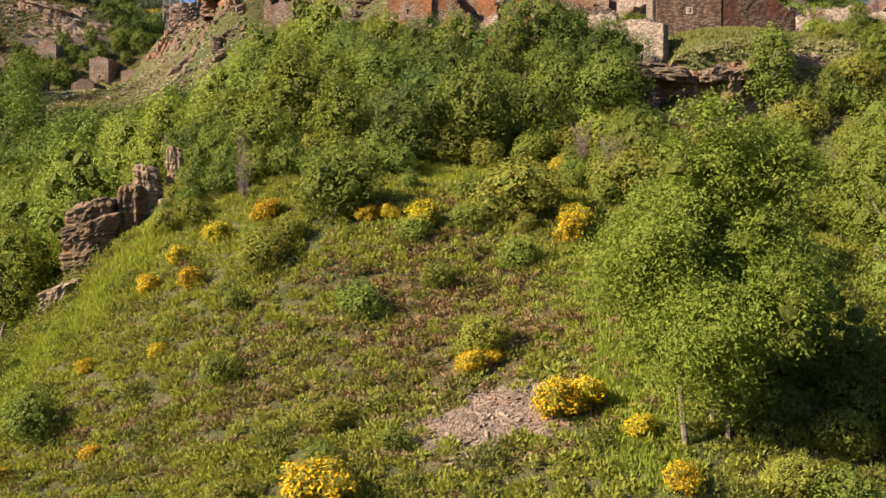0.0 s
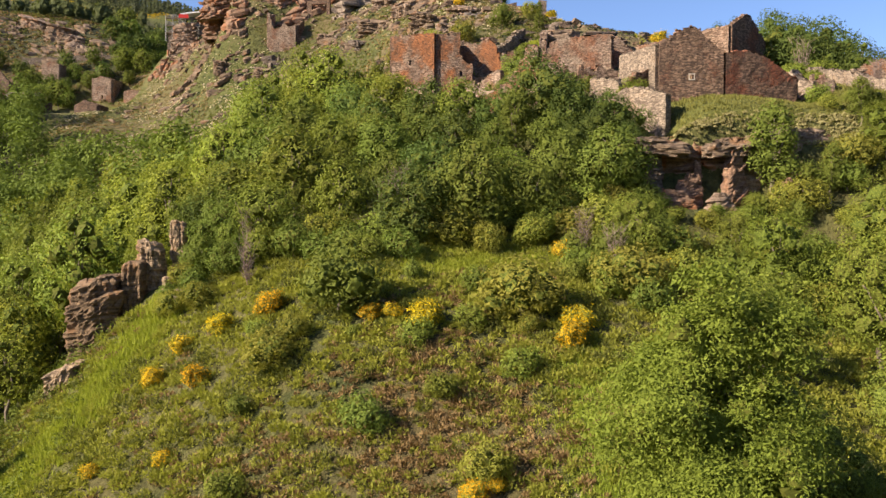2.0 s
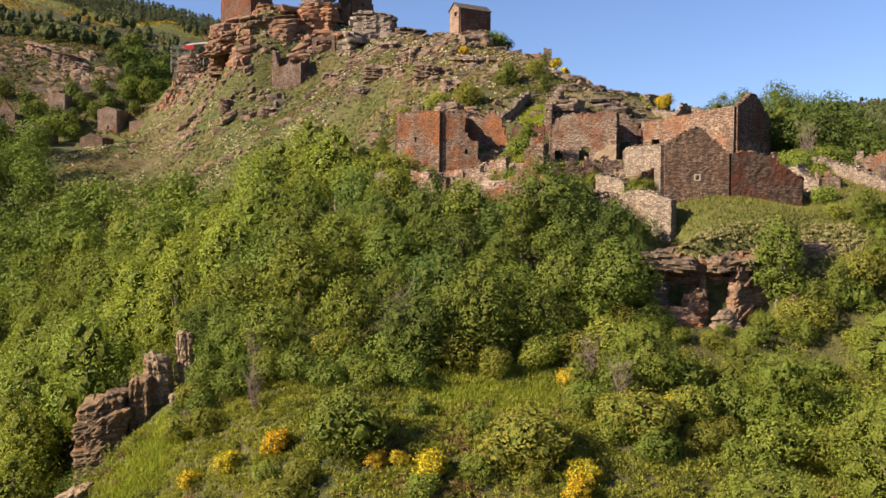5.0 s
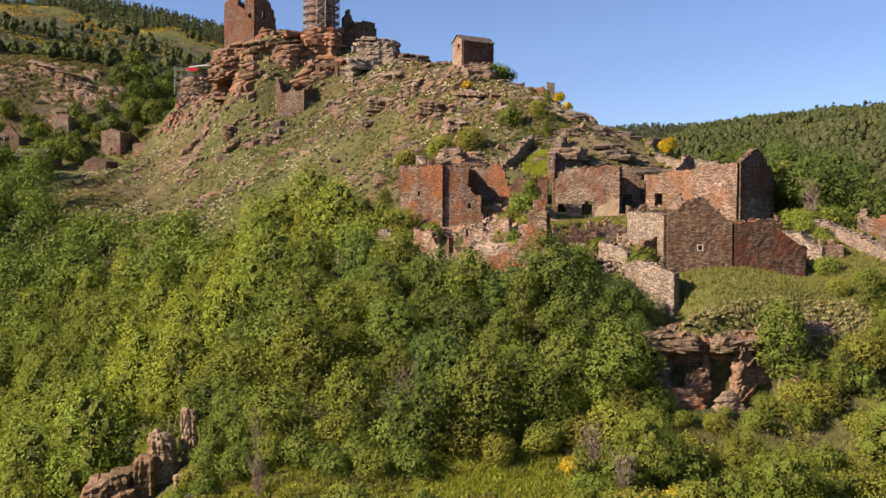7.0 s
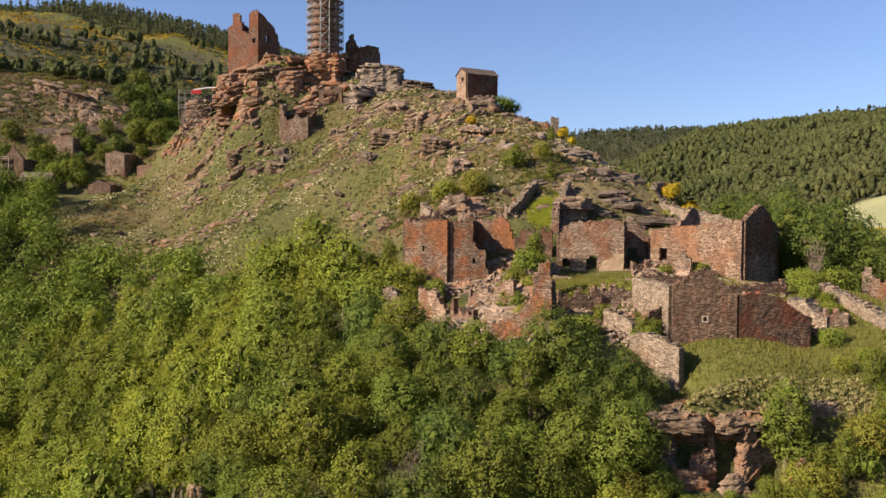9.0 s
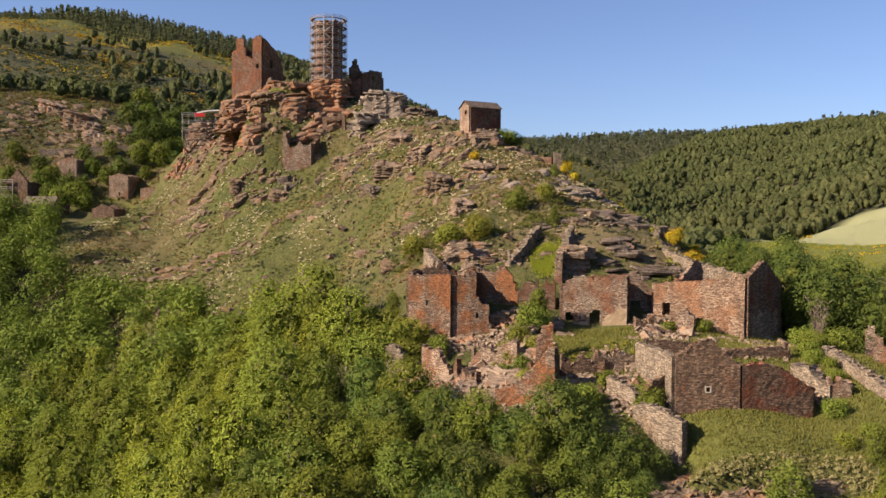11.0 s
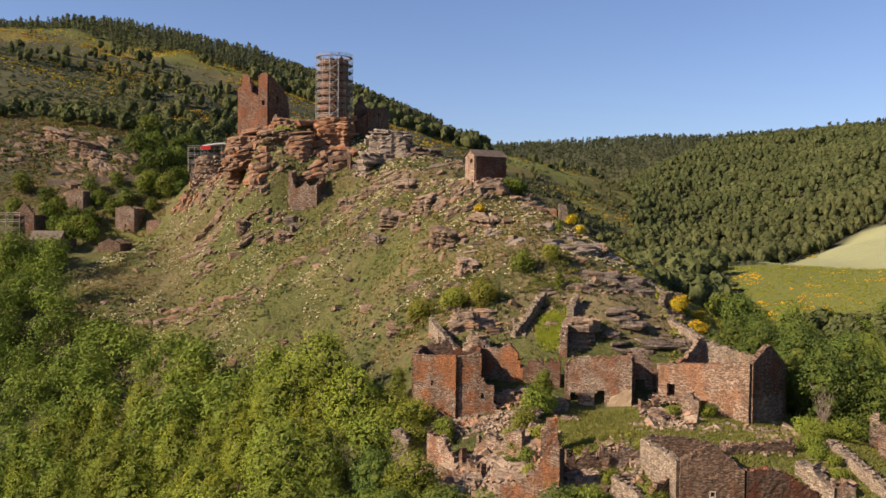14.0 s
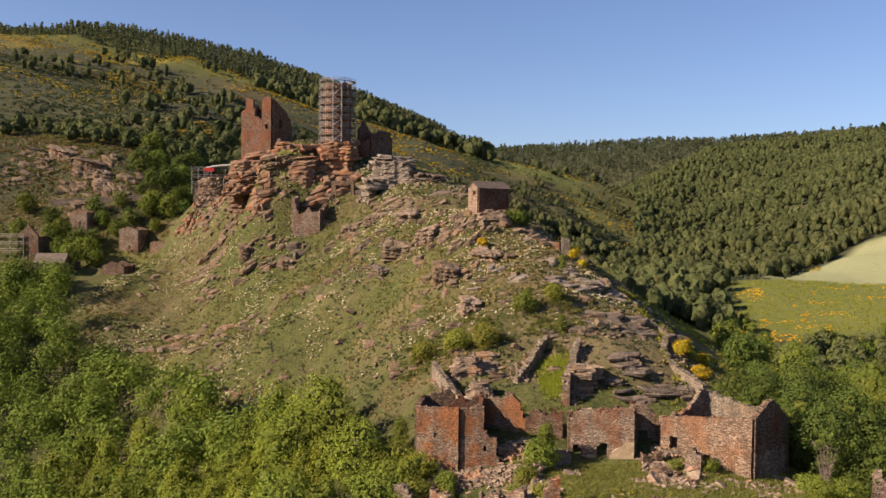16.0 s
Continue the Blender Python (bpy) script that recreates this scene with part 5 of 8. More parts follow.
# --- ruined hut below the castle rock ---
h = ruin("ruined hut of grey stone on the castle slope", -37.5, 204, 58)
wall_between(h, (-41.0, 203.0), (-34.6, 202.4), [(0, 65.0), (0.08, 64.0), (0.2, 61.6), (0.45, 61.8), (0.55, 63.2), (0.7, 62.0), (1, 62.4)], 54.5, 0.8, (), "tan_wall", 151, cell=0.4, ragged=0.3)
wall_between(h, (-34.6, 202.4), (-33.6, 206.0), [(0, 62.4), (1, 64.5)], 55.0, 0.8, (), "brown_wall", 152, cell=0.4, ragged=0.3)
wall_between(h, (-41.0, 203.0), (-40.6, 207.0), [(0, 65.2), (1, 66.0)], 56.0, 0.8, (), "tan_wall", 153, cell=0.4, ragged=0.3)
h = ruin("dark square cellar opening in the castle slope", -30, 208, 65)
wall_between(h, (-33.0, 208.6), (-27.5, 207.6), [(0, 69.6), (1, 69.8)], 61.5, 0.8, [(1.0, 4.6, 64.5, 68.8, 0)], "brown_wall", 154, cell=0.4, ragged=0.2)
wall_between(h, (-34.0, 212.0), (-26.5, 211.0), [(0, 69.6), (1, 69.8)], 61.5, 0.8, (), "brown_wall", 155, cell=0.4, ragged=0.2)

# --- the hamlet across the valley ---
def cottage(label, x, y, z, w, d, eave, apex, turn, mat, seed, roof=False, holes=(), ragged=0.15):
    ob = thing("stone_cottage", pose(x, y, z, 0, 0, turn), label, "cottage", "hamlet cottages")
    def put(a, b, tops, s, hs=()):
        dd = Vector(b) - Vector(a)
        part("wall", wall_mesh(dd.length, 0.6, tops, -2.5, hs, 0.45, 0.0 if roof else ragged, seed + s, 0.0 if roof else 0.5, mat), ob, "", pose(a[0], a[1], 0, 0, 0, math.degrees(math.atan2(dd.y, dd.x))))
    put((0, 0), (w, 0), [(0, eave), (0.5, apex), (1, eave)], 0, holes)
    put((w, 0), (w, d), [(0, eave), (1, eave)], 1)
    put((w, d), (0, d), [(0, eave), (0.5, apex), (1, eave)], 2)
    put((0, d), (0, 0), [(0, eave), (1, eave)], 3)
    if roof:
        for s in (0, 1):
            x0 = -0.4 if not s else w + 0.4
            vs = []
            for dz in (0.03, 0.2):
                vs.extend([(x0, -0.4, eave - 0.1 + dz), (x0, d + 0.4, eave - 0.1 + dz), (w / 2, d + 0.4, apex + dz), (w / 2, -0.4, apex + dz)])
            part("roof", solid("roof", vs, [(0, 1, 2, 3), (4, 7, 6, 5), (0, 4, 5, 1), (1, 5, 6, 2), (3, 2, 6, 7), (0, 3, 7, 4)], "slate"), ob, "pale stone slab roof slope")
    return ob


cottage("roofless red stone cottage beside the path", -98.4, 245.5, 51.0, 5.6, 6.0, 6.0, 6.9, -8, "tan_wall", 201, holes=[(2.6, 3.4, 0.6, 1.6, 1)])
cottage("low roofless stone shed beside the path", -89.0, 244.0, 51.0, 5.0, 4.0, 2.6, 2.8, -8, "orange_wall", 211)
cottage("tall narrow roofless cottage among trees", -114.4, 250.0, 54.8, 5.0, 5.0, 7.0, 7.8, -6, "tan_wall", 221, holes=[(2.5, 3.2, 2.6, 4.4, 1)])
cottage("stone cottage with a pale slab roof among trees", -105.6, 226.0, 46.0, 7.0, 7.0, 2.4, 4.6, 90 + 10, "pale_wall", 231, roof=True)
cottage("roofless gabled barn with bare timbers", -124.0, 239.0, 50.8, 6.0, 7.0, 4.0, 7.6, -6, "brown_wall", 241)
cottage("dark roofless stone shed in the trees", -96.4, 229.0, 44.0, 6.2, 5.0, 3.6, 4.9, -8, "brown_wall", 251)
frame_scaffold("barn_scaffolding", "timber and steel scaffolding before the gabled barn", -129.0, 237.0, 50.2, 7.0, 1.2, 2, 3.4, 8, "", "render", 0.09)
h = ruin("low pale terrace wall of the hamlet", -115, 225, 45, "retaining_wall", "retaining wall", "hamlet walls")
wall_between(h, (-122.0, 222.0), (-109.0, 220.5), [(0, 45.4), (1, 45.2)], 40.0, 0.8, (), "pale_wall", 261, cell=0.5)
wall_between(h, (-128.0, 232.0), (-104.0, 232.5), [(0, 49.0), (1, 48.4)], 43.0, 0.8, (), "brown_wall", 262, cell=0.5, ragged=0.4)
h = ruin("long stone wall along the path below the bluff", -100, 262, 57, "dry_stone_wall", "stone wall", "hamlet walls")
wall_between(h, (-125.0, 260.0), (-96.0, 263.0), [(0, 65.5), (1, 67.4)], 58.0, 0.8, (), "pale_wall", 263, cell=0.6, ragged=0.3)
h = ruin("red stone field wall below the bluff", -82, 252, 57, "dry_stone_wall", "stone wall", "hamlet walls")
wall_between(h, (-92.0, 253.0), (-80.0, 250.0), [(0, 57.5), (1, 60.5)], 52.0, 0.8, (), "tan_wall", 264, cell=0.6, ragged=0.4)

def chunk(verts, faces, r, c, size, yaw, dip=(0.0, 0.0)):
    """A split piece of schist: an uneven many-sided slab, turned by yaw and lying along the dip."""
    k, n = len(verts), int(r.integers(5, 8))
    cs, sn = math.cos(yaw), math.sin(yaw)
    lean = r.normal(size=2) * 0.10
    turn = r.uniform(0, 6.28)
    out = r.uniform(0.72, 1.18, n)
    ang = [turn + 2 * math.pi * (i + r.uniform(-0.3, 0.3)) / n for i in range(n)]
    shift = r.normal(size=2) * 0.10
    for level, wide in ((-0.5, r.uniform(0.72, 1.0)), (r.uniform(0.05, 0.3), 1.0), (0.5, r.uniform(0.55, 0.95))):
        for i in range(n):
            q = out[i] * wide
            px, py = size[0] / 2 * (q * math.cos(ang[i]) + shift[0] * level), size[1] / 2 * (q * math.sin(ang[i]) + shift[1] * level)
            gx, gy = px * cs - py * sn, px * sn + py * cs
            verts.append((c[0] + gx, c[1] + gy, c[2] + size[2] * (level + r.uniform(-0.10, 0.10)) + gx * (dip[0] + lean[0]) + gy * (dip[1] + lean[1])))
    for ring in (0, n):
        faces.extend([(k + ring + i, k + ring + (i + 1) % n, k + ring + n + (i + 1) % n, k + ring + n + i) for i in range(n)])
    faces.append(tuple(k + 2 * n + i for i in range(n)))
    faces.append(tuple(k + n - 1 - i for i in range(n)))


def slab_crag(label, x, y, rx, ry, z0, z1, seed, bed=0.5, dip=(0.1, 0.05), mat="schist", taper=0.3, group="castle crags", recess=0.12, rim=0.14, uneven=1.0):
    """A crag of stacked beds, each a part: broken slabs round a solid core, some fallen away, some jutting out."""
    r = np.random.default_rng(seed + 6000)
    ob = thing("rock_crag", pose(x, y, z0), label, "rock", group)
    z = 0.0
    n = int(r.integers(6, 9))
    ang = np.sort(np.arange(n) * 2 * math.pi / n + r.uniform(-0.3, 0.3, n)) % (2 * math.pi)
    ang.sort()
    far = r.uniform(0.82, 1.2, n)
    cx, cy = far * np.cos(ang), far * np.sin(ang)
    lump = []
    for a in np.linspace(0, 2 * math.pi, 24, endpoint=False):
        k = int(np.searchsorted(ang, a)) % n
        ax, ay, bx, by = cx[k - 1], cy[k - 1], cx[k], cy[k]
        lump.append(min(1.3, abs((ax * by - ay * bx) / (math.cos(a) * (by - ay) - math.sin(a) * (bx - ax) + 1e-9))))
    while z < z1 - z0:
        vs, fs = [], []
        t = bed * r.uniform(0.45, 1.9)
        s = (1 - taper * (z / (z1 - z0)) ** 1.6) * (1 + uneven * r.uniform(-0.12, 0.06))
        ox, oy = r.normal(size=2) * 0.08 * uneven * min(rx, ry)
        wob = r.uniform(0.95, 1.05, 24)
        for zz, wide in ((z - 0.1 * t, 0.95), (z + 0.6 * t, 1.0), (z + t, 0.86)):
            for i in range(24):
                a = 2 * math.pi * i / 24
                q = 0.84 * s * lump[i] * wob[i] * wide
                px, py = ox + rx * q * math.cos(a), oy + ry * q * math.sin(a)
                vs.append((px, py, zz + dip[0] * px + dip[1] * py + r.normal() * 0.04 * bed))
        for ring in (0, 24):
            fs.extend([(ring + i, ring + (i + 1) % 24, ring + 24 + (i + 1) % 24, ring + 24 + i) for i in range(24)])
        fs.append(tuple(48 + i for i in range(24)))
        around = math.pi * (rx + ry) * s
        m = int(min(22, max(5, around / (bed * r.uniform(2.6, 6.0)))))
        for i in range(m):
            if r.uniform() < recess * 2:
                continue
            a = 2 * math.pi * (i + r.uniform(-0.4, 0.4)) / m
            q = s * lump[int(a / (2 * math.pi) * 24) % 24] * r.uniform(0.66, 0.72 + 1.9 * rim)
            px, py = ox + rx * q * math.cos(a), oy + ry * q * math.sin(a)
            yaw = math.atan2(ry * math.cos(a), -rx * math.sin(a)) + r.normal() * 0.3
            sv, sf = [], []
            chunk(sv, sf, r, (px, py, z + t / 2 + dip[0] * px + dip[1] * py), (around / m * r.uniform(0.8, 1.9), min(rx, ry) * r.uniform(0.4, 0.8), t * r.uniform(0.7, 1.25)), yaw, dip)
            part("slab", solid("slab", sv, sf, mat), ob)
        part("bed", solid("bed", vs, fs, mat), ob)
        z += t * 0.96
    return ob


def rock_band(label, x, y, rx, ry, n, size, mat, seed, dip=(0.2, 0.1), turn=0.0, spread=0.45, proud=0.3, group=""):
    """Bedrock breaking the turf: slabs lying along one dip, crowded here and sparse there."""
    r = np.random.default_rng(seed + 7000)
    px, py = x + rx * r.uniform(-1, 1, n * 8), y + ry * r.uniform(-1, 1, n * 8)
    ok = (((px - x) / rx) ** 2 + ((py - y) / ry) ** 2 < 1) & (fbm(px, py, max(rx, ry) * 0.5, 3, seed) + r.uniform(-0.15, 0.15, n * 8) > 0.06)
    px, py = px[ok][:n], py[ok][:n]
    pz = height(px, py)
    vs, fs = [], []
    at = (x, y, ground_z(x, y))
    for a, b, c in zip(px, py, pz):
        q = r.uniform(0.3, 1.0) ** 2 * 2.2 + 0.25
        dim = (size[0] * q * r.uniform(0.7, 1.4), size[1] * q * r.uniform(0.8, 1.5), size[2] * q * r.uniform(0.7, 1.6))
        chunk(vs, fs, r, (a - at[0], b - at[1], c - at[2] + dim[2] * r.uniform(-0.25, proud)), dim, math.radians(turn) + r.normal() * spread, dip)
    ob = new("rock_ledges", solid("rock_ledges", vs, fs, mat))
    ob.matrix_world = pose(*at)
    return tagged(ob, label, "rock", kind="stuff")


def rock_block(label, x, y, w, d, z0, z1, seed, lean=(0.0, 0.0), dip=(0.1, 0.0), mat="spur_rock", bite=0.12, turn=0.0, group="spur crag", rough=0.09):
    """One massive block of bedrock: squarish plan, worn strata cut back into ledges, a slanting top."""
    r = np.random.default_rng(seed + 8000)
    n, rows = 56, int(min(44, max(12, (z1 - z0) / 0.16)))
    edge, v = [], 0.0
    while v < 1.2:
        edge.append((v, r.uniform(0, 1) ** 1.5))
        v += r.uniform(0.025, 0.14)
    ang = np.linspace(0, 2 * math.pi, n, endpoint=False)
    shape = (np.abs(np.cos(ang)) ** 5 + np.abs(np.sin(ang)) ** 5) ** (-1 / 5)
    joints = 1 - 0.10 * (np.sin(ang * 3 + r.uniform(0, 6)) > 0.75) - 0.09 * (np.sin(ang * 7 + r.uniform(0, 6)) > 0.7)
    vs, fs = [], []
    for k in range(rows + 4):
        v, over = min(1.0, k / rows), max(0, k - rows)
        cut = [e[1] for e in edge if e[0] <= v][-1]
        local = fbm(ang * 1.6 + seed, np.full(n, v * 5.0), 1.0, 4, seed)
        fine = fbm(ang * 7.0 + seed, np.full(n, v * 24.0), 1.0, 3, seed + 1)
        q = shape * joints * (1 - bite * cut * (0.7 + 1.2 * local) + 0.18 * local + rough * fine + r.normal(size=n) * 0.022) * (1.0, 1.0, 0.88, 0.55, 0.15)[over]
        px, py = w / 2 * q * np.cos(ang), d / 2 * q * np.sin(ang)
        top = (z1 - z0) * v + (0, 0.06, 0.15, 0.21, 0.22)[over]
        z = top + v * (dip[0] * px + dip[1] * py + 0.5 * local * min(1.0, w * 0.2))
        vs.extend(np.stack([px + lean[0] * top, py + lean[1] * top, z], -1))
    for k in range(rows + 3):
        fs.extend([(k * n + i, k * n + (i + 1) % n, (k + 1) * n + (i + 1) % n, (k + 1) * n + i) for i in range(n)])
    fs.append(tuple((rows + 3) * n + i for i in range(n)))
    ob = new("rock_crag", solid("rock_crag", vs, fs, mat))
    ob.matrix_world = pose(x, y, z0, 0, 0, turn)
    return tagged(ob, label, "rock", group)


# ---- rocks ----
# cliff under the terrace: overhanging slab roof, dark hollows and red pillars
crag("red schist cliff under the village terrace", 20.6, 73.0, 8.6, 3.6, 5.6, 301, 0, 18.0, layer=0.5, dip=(0.0, 0.05), taper=0.1, mat="red_schist", sides=64)
crag("overhanging schist slab roofing a dark hollow", 17.0, 70.3, 6.6, 4.6, 0.55, 302, 4, 22.9, layer=0.3, dip=(-0.08, 0.10), taper=0.3, mat="brown_schist", sides=56)
crag("overhanging schist slab roofing a dark hollow", 22.3, 70.5, 5.4, 4.2, 0.5, 310, -6, 22.9, layer=0.3, dip=(0.05, 0.10), taper=0.3, mat="brown_schist", sides=56)
crag("narrow red schist pillar under the overhang", 16.3, 69.6, 2.0, 1.6, 4.4, 303, 15, 18.8, layer=0.3, dip=(-0.2, 0), taper=0.3, mat="bluff_rock", sides=28)
crag("knobbly red schist mass under the overhang", 18.9, 69.2, 2.8, 1.6, 2.0, 304, 20, 18.4, layer=0.3, dip=(0.15, 0), taper=0.5, mat="red_schist", sides=40)
crag("knobbly red schist pillar under the overhang", 19.7, 69.4, 0.9, 0.9, 3.0, 315, 0, 18.6, layer=0.25, taper=0.4, mat="red_schist", sides=24)
crag("leaning schist slab at the cliff foot", 22.6, 69.5, 2.8, 1.8, 4.4, 305, 25, 18.2, layer=0.35, dip=(0.45, 0), taper=0.45, mat="red_schist", sides=30)
crag("schist buttress under the terrace", 24.6, 70.8, 2.6, 2.6, 4.8, 311, 10, 19.0, layer=0.4, taper=0.35, mat="schist", sides=44)
crag("red schist boulders at the cliff foot", 17.4, 67.9, 5.0, 1.8, 1.7, 306, 0, 17.6, layer=0.3, taper=0.6, mat="red_schist", sides=48)
crag("dark schist boulders at the cliff foot", 21.0, 67.6, 3.0, 1.6, 1.5, 316, 10, 17.6, layer=0.3, taper=0.6, mat="schist", sides=40)
crag("rocky ledge under the terrace edge", 28.6, 70.6, 6.5, 2.6, 2.4, 307, 5, 22.0, layer=0.35, taper=0.4, mat="schist", sides=56)
crag("rocky ledge under the terrace edge", 27.6, 68.4, 5.0, 2.2, 2.2, 308, 5, 18.6, layer=0.35, taper=0.45, mat="red_schist", sides=48)
crag("rocky ledge under the terrace edge", 31.6, 68.8, 4.0, 2.0, 1.8, 317, -8, 20.4, layer=0.35, taper=0.45, mat="schist", sides=48)
rock_block("bare red earth and stone bank below the wall", 13.4, 77.4, 3.8, 2.4, 24.6, 26.6, 66, (0.0, 0.3), (0.1, 0.3), "red_schist", 0.15, 8, "terrace cliff", 0.12)
crag("undercut red schist wall beneath the overhang", 18.6, 70.7, 5.6, 1.9, 4.0, 318, -4, 18.5, layer=0.32, dip=(0.08, 0.05), taper=0.1, mat="red_schist", hollow=0.25, sides=52)
crag("undercut red schist wall beneath the overhang", 21.6, 70.6, 4.4, 1.9, 4.4, 319, 6, 18.5, layer=0.32, dip=(-0.1, 0.05), taper=0.12, mat="red_schist", hollow=0.3, sides=48)
# crag on the western edge of the spur
rock_block("massive brown schist crag with an undercut ledge", -26.9, 67.6, 4.1, 3.4, 4.6, 11.9, 61, (0.0, 0.0), (0.30, 0.12), "spur_rock", 0.30, 8)
rock_block("upright brown schist block split from the crag", -24.2, 68.2, 1.75, 2.0, 6.0, 13.2, 62, (0.0, 0.0), (0.05, 0.1), "spur_rock", 0.22, 4)
rock_block("leaning pale schist pillar on the spur", -22.3, 69.3, 1.9, 1.9, 8.0, 14.8, 63, (-0.16, 0.0), (-0.25, 0.1), "pale_spur", 0.30, -6)
rock_block("tall pale schist pillar on the spur", -21.4, 71.0, 1.35, 1.4, 9.6, 16.4, 64, (-0.03, 0.0), (-0.2, 0.0), "pale_spur", 0.30, 10)
rock_block("low pale rock knob on the spur", -28.0, 62.9, 2.6, 2.0, 1.8, 5.7, 65, (0.12, 0.1), (0.4, 0.1), "pale_spur", 0.3, 0)
rock_block("small pale boulder below the pillars", -21.2, 67.2, 1.0, 0.9, ground_z(-21.2, 67.2) - 0.3, ground_z(-21.2, 67.2) + 0.8, 67, (0.0, 0.0), (0.2, 0.0), "pale_spur", 0.2, 20)
crag("small grey boulder in the grass", -19.6, 64.5, 1.4, 1.2, 1.0, 316, 0, layer=0.35, taper=0.4, mat="grey_schist")
crag("pale rocks at the edge of the clearing", 9.4, 64.6, 3.0, 1.6, 1.5, 317, 0, layer=0.35, taper=0.5, mat="grey_schist")
# castle rock and the beds of schist that break through the turf of the hill
slab_crag("red schist crag carrying the castle keep", -53.5, 224.5, 8.6, 6.4, 68.0, 77.4, 11, 0.75, (0.10, 0.06), "red_schist", 0.18)
slab_crag("broken red schist crag between keep and tower", -43.5, 219.0, 7.8, 5.0, 68.0, 79.2, 12, 0.6, (-0.08, 0.10), "red_schist", 0.35)
slab_crag("orange-red schist crag under the round tower", -33.2, 218.4, 5.6, 4.8, 69.0, 79.2, 13, 0.9, (0.04, 0.06), "orange_schist", 0.12)
for label, x, y, w, d, za, zb, lean, tilt, mat, k in (("massive red schist cliff under the keep", -54.0, 219.6, 13.0, 9.0, 62.0, 75.2, 0.12, (0.05, 0.1), "red_schist", 581), ("massive broken red schist cliff between keep and tower", -43.4, 213.0, 13.5, 8.2, 62.0, 75.4, 0.14, (0.04, 0.1), "red_schist", 582),
                                                ("massive orange schist cliff under the round tower", -33.2, 217.2, 9.4, 7.6, 66.0, 78.4, 0.06, (0.0, 0.05), "orange_schist", 583), ("massive grey schist crag on the crest", -18.4, 208.6, 11.0, 6.8, 63.0, 74.2, 0.08, (-0.05, 0.06), "grey_schist", 584)):
    rock_block(label, x, y, w, d, za, zb, k, (0.0, lean), tilt, mat, 0.30, 6 * math.sin(k), "castle crags", 0.12)
slab_crag("low red schist crag below the keep", -55.5, 214.5, 4.6, 3.2, 66.5, 71.4, 14, 0.5, (0.12, 0.1), "red_schist", 0.4)
slab_crag("low broken schist crag below the castle", -46.5, 213.4, 6.4, 3.8, 66.0, 75.6, 15, 0.45, (0.2, 0.12), "brown_schist", 0.45)
slab_crag("low orange schist crag below the tower", -30.4, 214.2, 4.6, 2.4, 68.0, 72.2, 16, 0.6, (-0.05, 0.1), "orange_schist", 0.3)
slab_crag("grey schist crag with flat overhanging slabs on the crest", -18.6, 209.5, 5.8, 3.6, 66.0, 75.2, 17, 0.55, (-0.06, 0.06), "grey_schist", 0.22, rim=0.2)
slab_crag("grey schist ledges on the crest", -9.5, 207.0, 5.4, 2.8, 66.0, 71.4, 18, 0.45, (-0.12, 0.06), "bluff_rock", 0.35, rim=0.2)
slab_crag("dark schist ledges on the crest", -2.5, 204.5, 4.6, 2.4, 64.0, 68.2, 19, 0.4, (-0.15, 0.06), "bluff_rock", 0.35, rim=0.2)
slab_crag("grey schist buttress below the crest crag", -23.4, 205.6, 3.0, 2.6, 62.0, 70.0, 20, 0.6, (-0.05, 0.1), "grey_schist", 0.3)
slab_crag("heap of pale rubble masonry behind the scaffolding", -72.0, 241.6, 5.0, 1.3, 62.0, 71.4, 70, 0.35, (0.02, 0.0), "rubble", 0.4, "castle", 0.1, 0.1)
rock_band("jumbled red schist under the castle rock", -45, 211.5, 17, 5.5, 152, (1.8, 1.04, 0.57), "red_schist", 31, (0.22, 0.25), 10)
rock_band("brown schist band on the western shoulder", -63, 222, 9, 9, 102, (1.44, 0.8, 0.48), "brown_schist", 32, (0.3, 0.3), 20)
rock_band("brown schist band below the castle", -51, 203, 12, 7, 93, (1.36, 0.72, 0.4), "brown_schist", 33, (0.3, 0.3), 15)
rock_band("broken red-brown schist on the western shoulder", -66, 231, 10, 9, 260, (0.95, 0.6, 0.5), "brown_schist", 52, (0.45, 0.3), 20)
rock_band("broken red-brown schist on the western shoulder", -74, 238, 7, 6, 110, (0.9, 0.55, 0.45), "red_schist", 53, (0.4, 0.3), 20)
rock_band("dark schist knob in the turf", -39, 197, 3.6, 3.0, 22, (1.12, 0.72, 0.48), "bluff_rock", 34)
rock_band("dark schist knob in the turf", -18, 171.5, 3.6, 2.6, 22, (1.04, 0.64, 0.48), "bluff_rock", 35)
rock_band("dark schist knob in the turf", -21, 180, 3.0, 2.2, 15, (1.04, 0.64, 0.48), "bluff_rock", 36)
rock_band("long schist ledges below the crest", -22, 196, 10, 6, 79, (1.44, 0.72, 0.4), "brown_schist", 37, (0.25, 0.3), 10)
rock_band("steep schist crag below the chapel", -5, 165, 9, 7, 102, (1.28, 0.72, 0.56), "brown_schist", 38, (0.35, 0.35), 25)
rock_band("schist ledges in the hill grass", -4, 151, 5, 5, 39, (1.12, 0.64, 0.4), "brown_schist", 39, (0.3, 0.3), 20)
rock_band("pale rock rib on the hill", 5, 147.5, 8, 4, 30, (1.28, 0.64, 0.36), "grey_schist", 40, (0.15, 0.25), -15)
rock_band("rock ledges at the foot of the hill", -66, 190, 10, 4, 59, (1.52, 0.64, 0.28), "brown_schist", 41, (0.08, 0.2), 5)
rock_band("rock ledges at the foot of the hill", -50, 179, 8, 5, 42, (1.28, 0.64, 0.28), "brown_schist", 42, (0.1, 0.25), 5)
